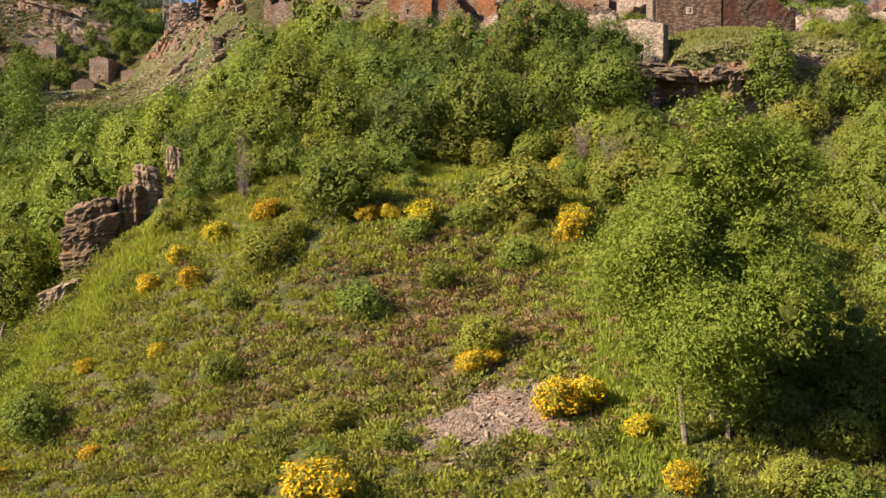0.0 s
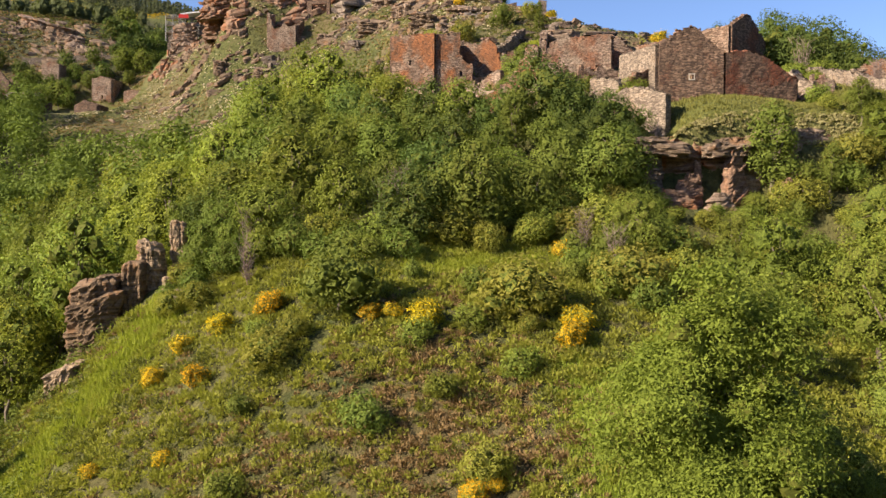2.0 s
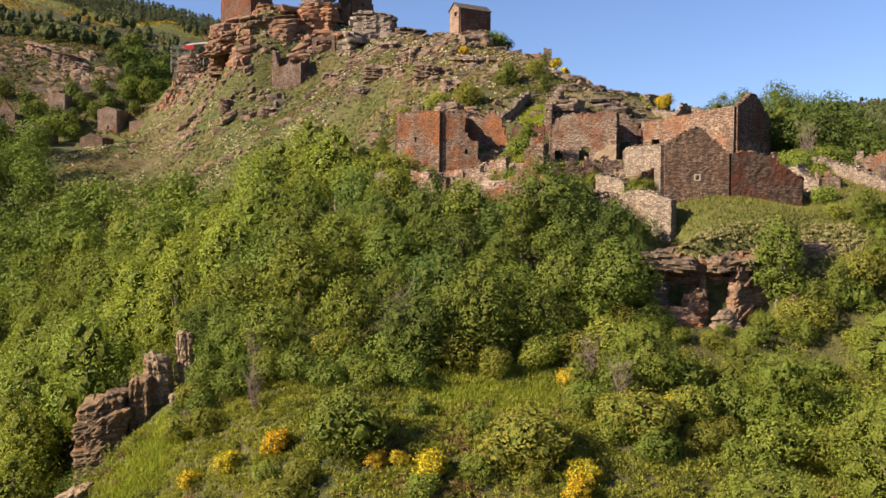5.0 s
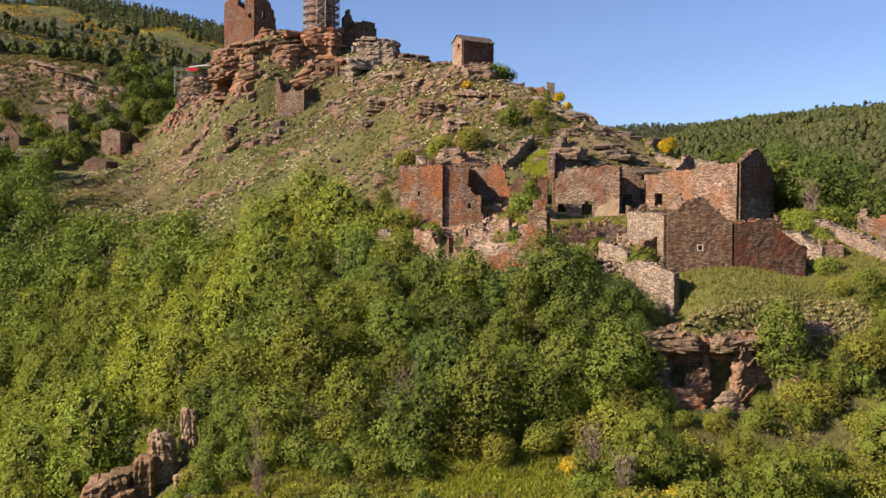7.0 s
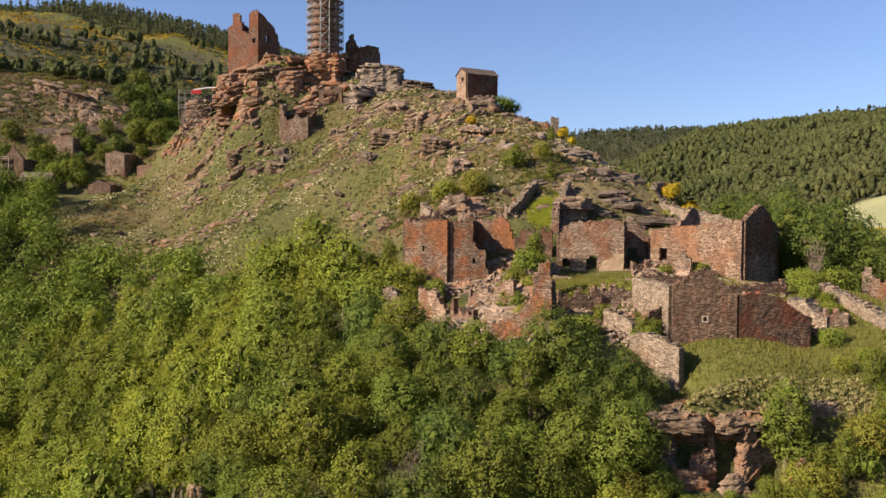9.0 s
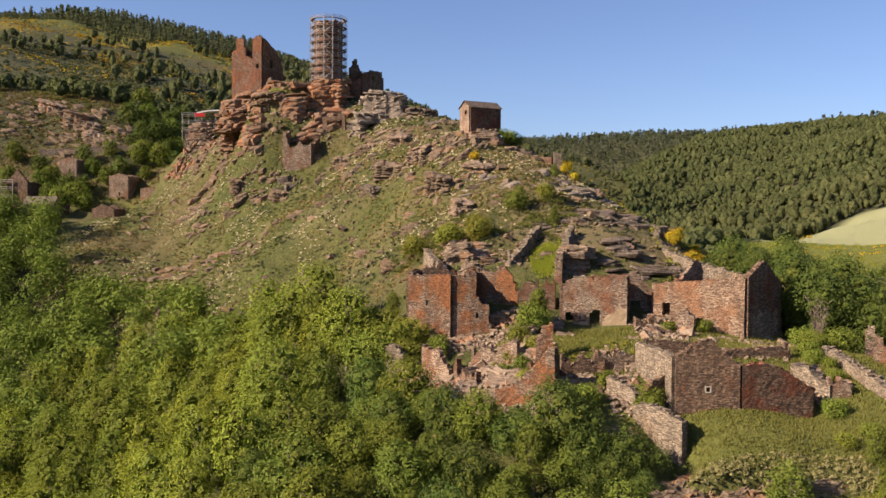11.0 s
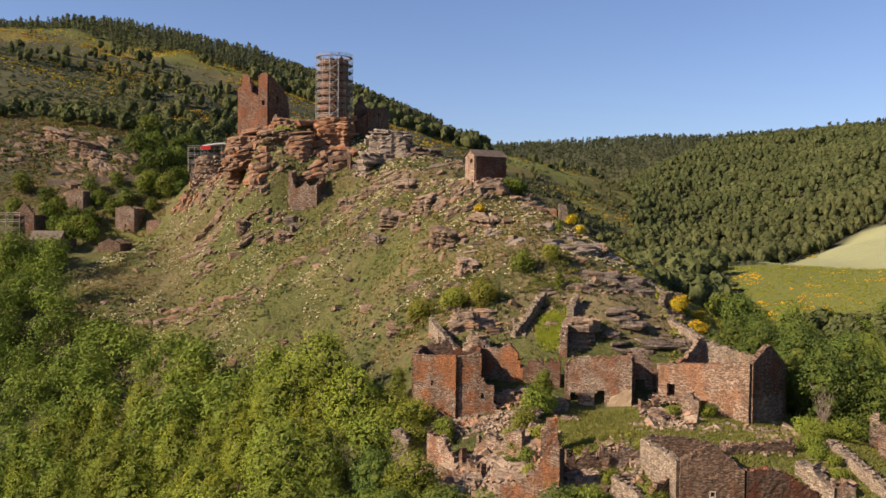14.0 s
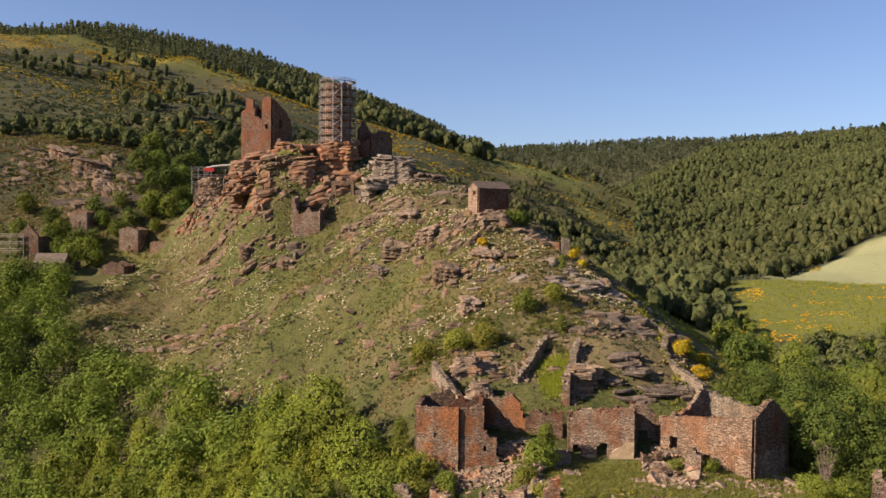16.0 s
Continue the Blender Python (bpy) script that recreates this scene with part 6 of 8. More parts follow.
rock_band("broad bare grey rock slab on the ridge", 19, 150, 9, 8, 75, (1.76, 1.12, 0.32), "grey_schist", 43, (0.05, 0.2), -10, proud=0.1)
rock_band("thin schist beds stepping up the slope", 20, 127, 9, 9, 80, (1.5, 0.8, 0.22), "bluff_rock", 44, (0.02, 0.1), 0, 0.25, 0.4)
rock_band("thin dark schist beds stepping up the slope", 22.5, 115, 6, 4, 75, (1.9, 0.9, 0.24), "bluff_rock", 45, (0.0, 0.05), 0, 0.15, 0.6)
rock_band("schist ledges above the broken house", 1.5, 120.5, 4.5, 3.5, 20, (1.76, 0.72, 0.32), "schist", 46, (0.05, 0.1), 0, 0.15, 0.6)
rock_band("schist ledges on the crest beside the chapel", 8, 166, 6, 5, 23, (1.44, 0.72, 0.32), "schist", 47, (0.1, 0.15), 10)
rock_band("dark jutting slabs beside the crest", -12, 193, 8, 6, 39, (1.36, 0.64, 0.32), "bluff_rock", 48, (0.3, 0.2), 10)
rock_band("strata of grey-brown rock across the valley", -134, 274, 26, 14, 150, (1.6, 0.8, 0.4), "brown_schist", 49, (-0.22, 0.3), 5, 0.4, 0.5)
rock_band("strata of grey-brown rock across the valley", -112, 276, 8, 9, 110, (2.1, 1.0, 0.45), "brown_schist", 51, (-0.3, 0.3), 0, 0.4, 0.5)
rock_band("strata of grey-brown rock across the valley", -115, 264, 12, 8, 130, (2.0, 0.9, 0.42), "brown_schist", 50, (-0.3, 0.3), 0, 0.4, 0.5)
crag("schist ledge under the chapel", 4.0, 168.0, 9.0, 4.4, 3.2, 327, 12, 59.0, layer=0.6, taper=0.3, mat="schist")
crag("dark rock shelter under a flat ledge", 14.6, 114.0, 5.6, 3.6, 3.6, 329, 0, 38.0, layer=0.5, taper=0.0, mat="schist", hollow=0.3)
crag("flat schist ledges behind the houses", 1.0, 113.5, 5.0, 3.0, 2.4, 331, 0, layer=0.4, taper=0.5, mat="schist")
crag("red schist crag behind the broken house", -0.5, 119.0, 6.0, 4.0, 2.4, 332, 0, layer=0.4, taper=0.5, mat="schist")
for k, (x, y, z, w, high, mat) in enumerate(((-14.1, 167.4, 53.1, 6.4, 3.7, "brown_schist"), (-16.4, 165.1, 49.7, 3.5, 2.3, "bluff_rock"), (-4.2, 148.3, 49.5, 4.5, 4.1, "brown_schist"), (-8.4, 165.8, 55.5, 4.0, 4.6, "schist"), (-0.1, 136.1, 45.7, 4.0, 3.2, "schist"), (-40.3, 194.9, 49.2, 5.2, 3.0, "brown_schist"),
                                            (-20.9, 191.4, 59.7, 4.8, 2.5, "brown_schist"), (-12.9, 176.0, 59.9, 4.4, 3.0, "schist"), (-51.1, 200.7, 50.9, 4.4, 4.2, "brown_schist"), (-26.8, 193.7, 56.7, 4.0, 3.0, "brown_schist"), (2.5, 153.9, 53.3, 6.0, 2.4, "schist"))):
    rock_block("jutting brown schist outcrop in the hill turf", x, y + 1.6, w, 4.2, z - 0.8, z + 0.75 * high, 520 + k, (0.0, 0.12), (0.15 * math.sin(k * 2.3), 0.25), mat, 0.45, 25 * math.sin(k * 1.7), "hill outcrops", 0.2)
for k, (x, y, w, d, za, zb, tilt) in enumerate(((-111.9, 269.5, 9.6, 6.0, 62.0, 71.6, -0.35), (-120.4, 275.5, 10.2, 7.0, 66.0, 78.4, -0.25), (-132.4, 281.5, 9.0, 7.0, 70.0, 82.4, -0.3), (-136.6, 277.5, 6.4, 6.0, 68.0, 79.0, -0.1), (-114.6, 272.8, 6.0, 5.0, 66.0, 74.8, -0.2), (-126.6, 279.0, 6.0, 5.0, 70.0, 79.4, 0.1))):
    rock_block("broken cliff of layered brown schist across the valley", x, y, w, d, za, zb, 540 + k, (0.0, 0.15), (tilt, 0.1), ("schist", "brown_schist")[k % 2], 0.5, 12 * math.sin(k * 2.1), "valley bluff", 0.12)
# small outcrops all over the castle hill
LEDGES = [crag_mesh(360 + k, 4.2, 2.0, 0.95, 0.3, (0.05 * (k - 2), 0.08), 0.45, ("schist", "brown_schist", "rubble", "brown_schist", "schist")[k], 0.0, 20) for k in range(5)]
n_out = 0
for k in range(900):
    x, y = rng.uniform(-82, 32), rng.uniform(114, 214)
    if rng.uniform() > rockiness(np.array([x]), np.array([y]))[0] * (0.35 + 0.65 * (fbm(np.array([x]), np.array([y]), 16, 3, 65)[0] > 0.1)) or n_out >= 70:
        continue
    n_out += 1
    ob = new("rock_outcrop", LEDGES[int(rng.integers(0, 5))])
    sc = rng.uniform(0.3, 0.8)
    ob.matrix_world = pose(x, y, ground_z(x, y) - 0.2, 0, 0, rng.uniform(-35, 35)) @ Matrix.Diagonal((sc * 1.2, sc, sc, 1))
    tagged(ob, "low ledge of weathered schist in the hill grass", "rock", "hill outcrops")

def ledge_field(label, n, seed):
    """Many small broken ledges of bedrock breaking the turf of the hill, joined."""
    r = np.random.default_rng(seed)
    shapes = [crag_mesh(800 + k, 2.6, 1.1, 0.55, 0.2, (0.06 * (k - 2), 0.06), 0.4, "brown_schist", 0.0, 9) for k in range(5)]
    base = []
    for me in shapes:
        co = np.array([v.co[:] for v in me.vertices])
        base.append((co, [tuple(p.vertices) for p in me.polygons]))
        bpy.data.meshes.remove(me)
    vs, fs, done = [], [], 0
    x, y = r.uniform(-84, 34, n * 5), r.uniform(112, 216, n * 5)
    ok = r.uniform(0, 1, n * 5) < rockiness(x, y) * (0.2 + 0.8 * step(fbm(x, y, 18, 3, 66), -0.05, 0.25))
    x, y = x[ok][:n], y[ok][:n]
    for a, b, c in zip(x, y, height(x, y)):
        co, faces = base[int(r.integers(0, 5))]
        s, turn = r.uniform(0.35, 1.35), r.uniform(-0.6, 0.4)
        cs, sn = math.cos(turn) * s, math.sin(turn) * s
        k = len(vs)
        vs.extend([(a + p[0] * cs - p[1] * sn, b + p[0] * sn + p[1] * cs, c - 0.12 + p[2] * s) for p in co])
        fs.extend([tuple(k + i for i in f) for f in faces])
    return tagged(new("hill_ledges", solid("hill_ledges", vs, fs, "brown_schist")), label, "rock", kind="stuff")


ledge_field("small broken ledges of brown schist in the turf", 170, 41)


# ---- trees ----
for k in range(4):
    proto("wood%d" % k, tree("thicket_tree", "leafy green broadleaf tree in the dense thicket", "tree", 400 + k, 6.2, 5.2, 88, 52, 0.145, ("leaf_dark", "leaf", "leaf_dark", "leaf_deep")[k], 6, 0.02, "thicket trees"))
for k in range(4):
    proto("vale%d" % k, tree("valley_tree", "fresh green tree in the valley wood", "tree", 420 + k, 9.8, 4.6, 66, 46, 0.155, ("leaf", "leaf_lime", "leaf", "leaf_lime")[k], 4, 0.05, "valley trees", 22, (0.36, 0.74), 0.3))
for k in range(3):
    proto("big%d" % k, tree("broadleaf_tree", "large leafy fresh green tree with a broad crown", "tree", 440 + k, 9.0, 7.5, 170, 60, 0.115, ("leaf_ash", "leaf", "leaf")[k], 9, 0.02, "slope trees"))
for k in range(3):
    proto("bush%d" % k, tree("bush", "rounded green bush on the slope", "bush", 460 + k, 2.2, 2.8, 62, 42, 0.095, ("leaf_dark", "leaf", "scrub")[k], 5, 0.0, "bushes"))
for k in range(3):
    proto("far%d" % k, tree("distant_tree", "green tree in the side valley", "tree", 480 + k, 8.0, 6.5, 44, 36, 0.30, ("leaf_dark", "leaf_deep", "leaf")[k], 3, 0.02, "side valley trees"))
for k in range(2):
    proto("shade%d" % k, tree("broadleaf_tree", "large dark green tree growing beside ruined walls", "tree", 490 + k, 9.5, 7.5, 120, 56, 0.18, "leaf_deep", 8, 0.02, "village trees"))


def ash_tree(x, y, h, width):
    """A tall airy tree on three pale stems, its leaves in loose sprays."""
    r = np.random.default_rng(499)
    ob = thing("ash_tree", pose(x, y, ground_z(x, y) - 0.2), "tall airy ash tree with fresh green leaves and pale stems", "tree")
    radii = (width / 2, width / 2, h * 0.48)
    pts, out, c = crown_points(r, radii, 1700, 76, width * 0.036, 54, 0.86)
    off = np.array([0, 0, h * 0.52])
    low = c[(c[:, 2] < 0.2 * h) & (np.hypot(c[:, 0], c[:, 1]) < 0.3 * width)]
    for k, (dx, dy) in enumerate(((-0.9, 0.0), (0.8, 0.3), (0.1, 0.9))):
        part("trunk", wood_mesh(r, h, h * (0.74, 0.66, 0.7)[k], 14, 0.13, low[r.permutation(len(low))[:14]] + off, "bark"), ob, "", pose(dx, dy, 0))
    # added cores, coloured dark as the shade within the crown
    part("inner_leaves", foliage_mass(r, c[::11] * 0.92 + off, r.uniform(0.22, 0.5, len(c[::11])), "leaf_core"), ob, "inner leaf mass, coloured dark for crown shade")
    part("crown", quads_mesh("crown", leaf_faces(r, pts + off, out, 0.095, 0.3, True, 0.8), "leaf_ash"), ob)
    return ob


ash_tree(10.2, 33.2, 12.4, 9.4)


def scatter(keys, n, xr, yr, inside, smin, smax, gap):
    """Plants spread at random where inside(x, y) holds, no nearer to one another than gap."""
    done, tries = [], 0
    while len(done) < n and tries < n * 40:
        tries += 1
        x, y = rng.uniform(*xr), rng.uniform(*yr)
        if not inside(x, y):
            continue
        s = rng.uniform(smin, smax)
        if any((x - a) ** 2 + (y - b) ** 2 < (gap * 0.5 * (s + c)) ** 2 for a, b, c in done):
            continue
        done.append((x, y, s))
        plant_at(keys[len(done) % len(keys)], x, y, s)
    return done


def in_thicket(x, y):
    top = np.interp(x, [-22, -12, -6, 0, 6, 13], [92, 91, 88, 82, 76, 70])
    low = np.interp(x, [-22, -16, -6, 2, 8, 13], [73, 67, 63.5, 65, 66.5, 66])
    return low < y < top


def in_vale(x, y):
    edge = np.interp(y, [72, 84, 92, 105, 120, 140, 160, 180, 200], [-30, -23, -13, -13, -19, -37, -55, -75, -95])
    return edge - 75 < x < edge


scatter(["wood0", "wood1", "wood2", "wood3"], 80, (-22, 13), (63, 92), in_thicket, 0.7, 1.25, 3.7)
scatter(["vale0", "vale1", "vale2", "vale3"], 150, (-90, -13), (72, 128), in_vale, 0.8, 1.4, 4.0)
for x, y, s, k in ((25, 50, 1.0, 0), (30, 55, 1.1, 1), (35, 48, 1.2, 2), (22, 58, 0.7, 0), (31, 62, 0.8, 1), (17, 47, 0.6, 2), (36, 60, 0.9, 0), (20.5, 62.5, 0.5, 1), (13.5, 61.5, 0.6, 1), (40, 66, 0.8, 2), (27, 43, 0.9, 1), (22.5, 41, 0.7, 1), (34, 68, 0.6, 0), (20, 33, 0.6, 1)):
    plant_at("big%d" % k, x, y, s)
for x, y, s in ((38.5, 104, 1.0), (41, 101, 1.0), (44, 104, 1.15), (40, 108, 1.1), (36.5, 109, 0.9), (46, 99, 1.0), (48, 106, 1.1), (33.5, 112, 0.6), (43, 112, 1.1), (50, 95, 0.9), (38, 116, 0.8)):
    plant_at("shade%d" % int(rng.integers(0, 2)), x, y, s)
# trees by the retaining wall: their shade is put in as darker leaves
for x, y, s in ((13.9, 73.2, 0.58), (12.2, 71.8, 0.52), (14.6, 70.6, 0.42)):
    plant_at("shade%d" % int(rng.integers(0, 2)), x, y, s)
for x, y, s, k in ((8.2, 75.6, 1.2, 3), (10.4, 73.6, 0.9, 3)):
    plant_at("wood%d" % k, x, y, s)
for x, y, s in ((47, 101, 1.25), (45.5, 107.5, 1.3), (51, 103, 1.2), (54, 98, 1.1), (56, 108, 1.2), (50, 94, 0.7)):
    plant_at("big%d" % int(rng.integers(0, 3)), x, y, s * 0.85)
# undergrowth: thicket edge, right of the clearing, foot of the cliff
scatter(["bush0", "bush1", "bush2"], 26, (-20, 12), (60, 68), lambda x, y: in_thicket(x, y + 2.0) and not in_thicket(x, y - 1.5), 0.9, 1.6, 2.0)
scatter(["bush0", "bush1", "bush2"], 44, (9, 34), (53, 68), lambda x, y: not (14 < x < 26 and y > 63.5), 0.8, 1.6, 2.3)


def in_side_valley(x, y):
    return x > 0.30 * y - 4 and x < 0.62 * y


scatter(["far0", "far1"], 70, (34, 160), (118, 262), in_side_valley, 0.4, 1.0, 4.0)
for x, y, s in ((-115.5, 246, 0.9), (-102, 219, 0.55), (-94, 218, 1.3), (-97, 232, 1.0), (-90, 214, 1.1), (-101, 211, 0.75), (-112, 214, 0.5), (-105, 209, 0.85), (-95, 204, 1.1), (-90, 207, 0.9), (-103, 199, 1.0), (-101, 249, 0.7), (-98, 253, 0.8), (-94, 256, 0.7),
                (-106, 252, 0.7), (-116, 232, 0.4), (-106, 280, 1.4), (-102, 285, 1.6), (-97, 280, 1.4), (-108, 298, 1.6), (-100, 274, 1.2), (-93, 284, 1.5), (-88, 278, 1.3), (-84, 290, 1.4), (-95, 300, 1.6), (-80, 275, 1.0), (-92, 275, 1.0), (-94, 262, 0.8), (-100, 266, 0.8), (-98, 295, 1.2), (-88, 270, 0.9), (-88, 285, 1.1), (-80, 262, 0.8), (-125, 210, 1.0), (-115, 202, 1.0)):
    if x < -97 or y > 240:
        plant_at("far%d" % int(rng.integers(0, 2)), x, y, s * (0.72 if y > 262 else 1.0))


# ---- far woods: real small trees, joined ----
def far_wood(name, label, n, xr, yr, inside, hgt, leaf, per, mat, cone=False, seed=0):
    r = np.random.default_rng(seed + 900)
    x, y = r.uniform(*xr, n * 3), r.uniform(*yr, n * 3)
    ok = inside(x, y)
    x, y = x[ok][:n], y[ok][:n]
    z = height(x, y)
    bm = bmesh.new()
    bmesh.ops.create_icosphere(bm, subdivisions=1 if n > 5000 else 2, radius=1.0)
    ball = np.array([v.co[:] for v in bm.verts])
    tri = np.array([[v.index for v in f.verts] for f in bm.faces])
    bm.free()
    vs, fs, quads, k = [], [], [], 0
    for a, b, c in zip(x, y, z):
        hh = hgt * r.uniform(0.55, 1.4)
        if cone:
            pts, out = conifer_points(r, per, hh, hh * 0.36)
        else:
            radii = np.array((hh * 0.33, hh * 0.33, hh * 0.47)) * r.uniform(0.75, 1.2, 3)
            if per > 300:
                pts, out, _ = crown_points(r, radii, per // 3, 3, hh * 0.1)
            else:
                # a lumpy body of boughs, with sprays of leaves standing off it
                wave = sum(np.sin(ball @ (r.normal(size=3) * q) + r.uniform(0, 6)) * h for q, h in ((2.6, 0.14), (5.5, 0.13)))
                body = ball * (0.86 + wave)[:, None] * radii + np.array([a, b, c + hh * 0.5])
                vs.append(body)
                fs.append(tri + k)
                k += len(ball)
                pick = r.integers(0, len(ball), per)
                out = ball[pick] + r.normal(size=(per, 3)) * 0.25
                out[:, 2] = np.abs(out[:, 2] + 0.3) - 0.3
                out /= np.linalg.norm(out, axis=1, keepdims=True)
                pts = out * radii * (0.86 + wave[pick] + r.uniform(-0.02, 0.22, per))[:, None]
            pts = pts + np.array([0, 0, hh * 0.5])
        quads.append(leaf_faces(r, pts + np.array([a, b, c]), out, leaf * hh / hgt, 0.3, True, 0.26))
    if not vs:
        me = quads_mesh(name, np.concatenate(quads), mat)
    else:
        q = np.concatenate(quads)
        n, m = q.shape[:2]
        me = solid(name, np.concatenate(vs + [q.reshape(-1, 3)]), [tuple(f) for f in np.concatenate(fs)] + [tuple(f) for f in np.arange(n * m).reshape(n, m) + k], mat)
    return tagged(new(name, me), label, "forest", kind="stuff")


far_wood("valley_wood", "fresh green valley wood running up beside the hill", 270, (-150, -20), (128, 215), lambda x, y: np.array([in_vale(a, b) for a, b in zip(x, y)]), 9.6, 0.36, 690, "leaf_dark", seed=9)
def forest_side(x, y):
    return (x > 0.04 * y) & (x < 0.52 * y) & (height(x, y) < 175) & ~((x > 124 + (y - 375) * 0.766 - 8) & (y > 300) & (y < 525)) & ~((x > 80) & (y < 372)) & ~((x < 0.19 * y) & (y > 560) & (y < 850))


far_wood("far_forest", "mixed green forest covering the far valley side", 9800, (40, 560), (590, 1150), forest_side, 7.4, 0.85, 30, "forest", seed=1)
far_wood("far_forest", "mixed green forest filling the side valley floor", 1700, (14, 330), (330, 610), forest_side, 7.5, 0.65, 40, "forest", seed=6)
far_wood("far_forest", "dark conifer plantation on the far ridges", 5600, (-100, 860), (1100, 1800), lambda x, y: (x > 0.0 * y - 10) & (x < 0.5 * y), 12, 2.2, 18, "needle", True, seed=2)
far_wood("far_forest", "dark conifer forest along the western skyline", 5200, (-560, 20), (780, 1060), lambda x, y: x > -0.56 * y, 10, 1.3, 28, "needle", True, seed=3)
far_wood("far_forest", "broadleaf wood where the western ridge falls away", 900, (-190, 20), (740, 990), lambda x, y: x > -0.24 * y, 10, 0.95, 34, "forest", seed=7)
far_wood("far_forest", "scattered trees on the western hillside", 600, (-480, 140), (380, 860), lambda x, y: (x > -0.56 * y) & (fbm(x, y, 90, 3, 71) > 0.1), 7, 0.75, 44, "forest", seed=4)
far_wood("far_forest", "mixed trees along the edge of the broom meadow", 230, (34, 110), (255, 400), lambda x, y: (x > 0.19 * y - 12) & (x < 82 + (y - 275) * 0.25), 7.5, 0.6, 50, "forest", seed=31)
far_wood("far_bushes", "green bushes on the slope behind the chapel", 260, (0, 165), (560, 850), lambda x, y: (x < 0.19 * y) & (x > 10) & (fbm(x, y, 50, 3, 99) > -0.05), 4.0, 0.6, 40, "forest", seed=33)
far_wood("far_bushes", "dark hedge bushes round the meadow", 55, (60, 200), (225, 372), lambda x, y: (x > 0.31 * y) & ((y < 262) | (np.abs(x - 84 - (y - 275) * 0.25) < 7)), 4.5, 0.6, 120, "leaf_dark", seed=5)


# ---- low growth on the slope ----
def blades(name, label, n, xr, yr, dens, high, per, mat, seed=0):
    """Upright grass blades in small tufts, joined."""
    r = np.random.default_rng(seed + 1800)
    x, y = r.uniform(*xr, n * 4), r.uniform(*yr, n * 4)
    ok = r.uniform(0, 1, n * 4) < dens(x, y)
    x, y = x[ok][:n], y[ok][:n]
    base = np.repeat(np.stack([x, y, height(x, y) - 0.03], 1), per, 0)
    m = len(base)
    base[:, :2] += r.normal(size=(m, 2)) * 0.16
    a = r.uniform(0, 6.283, m)
    side = np.stack([np.cos(a), np.sin(a), 0 * a], 1) * (high * 0.16)
    tip = r.normal(size=(m, 3)) * high * 0.35
    tip[:, 2] = high * r.uniform(0.6, 1.3, m)
    q = np.stack([base - side, base + side, base + tip], 1)
    return tagged(new(name, quads_mesh(name, q, mat)), label, "grass", kind="stuff")


def tufts(name, label, n, xr, yr, dens, size, leaf, per, mat, category, seed=0, up=0.5, flat=0.6):
    """Low plants, each a small dome of sprigs, joined."""
    r = np.random.default_rng(seed + 1500)
    x, y = r.uniform(*xr, n * 4), r.uniform(*yr, n * 4)
    ok = r.uniform(0, 1, n * 4) < dens(x, y)
    x, y = x[ok][:n], y[ok][:n]
    z = height(x, y)
    s = size * r.uniform(0.5, 1.4, len(x))
    base = np.repeat(np.stack([x, y, z], 1), per, 0)
    sz = np.repeat(s, per)[:, None]
    d = r.normal(size=(len(base), 3))
    d /= np.linalg.norm(d, axis=1, keepdims=True)
    d[:, 2] = np.abs(d[:, 2])
    pts = base + d * sz * np.array([1, 1, flat]) * r.uniform(0.5, 1, len(base))[:, None]
    q = leaf_faces(r, pts, d, leaf, up)
    return tagged(new(name, quads_mesh(name, q, mat)), label, category, kind="stuff")


def sprigs(name, label, n, xr, yr, dens, size, blade, per, mat, category, seed=0, tall=0.8):
    """Twiggy low shrubs, each a mound of thin upright sprigs, joined."""
    r = np.random.default_rng(seed + 2100)
    x, y = r.uniform(*xr, n * 5), r.uniform(*yr, n * 5)
    ok = r.uniform(0, 1, n * 5) < dens(x, y)
    x, y = x[ok][:n], y[ok][:n]
    s = np.repeat(size * r.uniform(0.5, 1.5, len(x)), per)[:, None]
    base = np.repeat(np.stack([x, y, height(x, y) - 0.05], 1), per, 0)
    m = len(base)
    d = r.normal(size=(m, 3))
    d /= np.linalg.norm(d, axis=1, keepdims=True)
    d[:, 2] = np.abs(d[:, 2])
    root = base + d * s * np.array([1, 1, tall]) * r.uniform(0.45, 0.95, (m, 1))
    way = d * 0.9 + np.array([0, 0, 0.35]) + r.normal(size=(m, 3)) * 0.45
    way /= np.linalg.norm(way, axis=1, keepdims=True)
    long = blade * r.uniform(0.6, 1.4, (m, 1)) * np.sqrt(s / size)
    side = np.cross(way, r.normal(size=(m, 3)))
    side *= long * 0.26 / (np.linalg.norm(side, axis=1, keepdims=True) + 1e-9)
    q = np.stack([root - side, root + side, root + way * long], 1)
    return tagged(new(name, quads_mesh(name, q, mat)), label, category, kind="stuff")


def slope_area(x, y):
    return (y < np.interp(x, [-30, -20, -8, 4, 14, 30], [64, 68, 67, 66, 66, 64])) & (y > 28) & (x > -0.5 * y - 3) & (x < 0.52 * y + 3)


def lawn(x, y):
    """Strips of fresh grass between the shrubs."""
    west = np.exp(-((x + 0.45 * (62 - y) + 22.0) / 2.1) ** 2)
    return np.clip(west + np.exp(-((x - 7.6) / 1.6) ** 2) * (y < 47) + np.exp(-(((x - 3) / 7) ** 2 + ((y - 61) / 3.5) ** 2)), 0, 1)


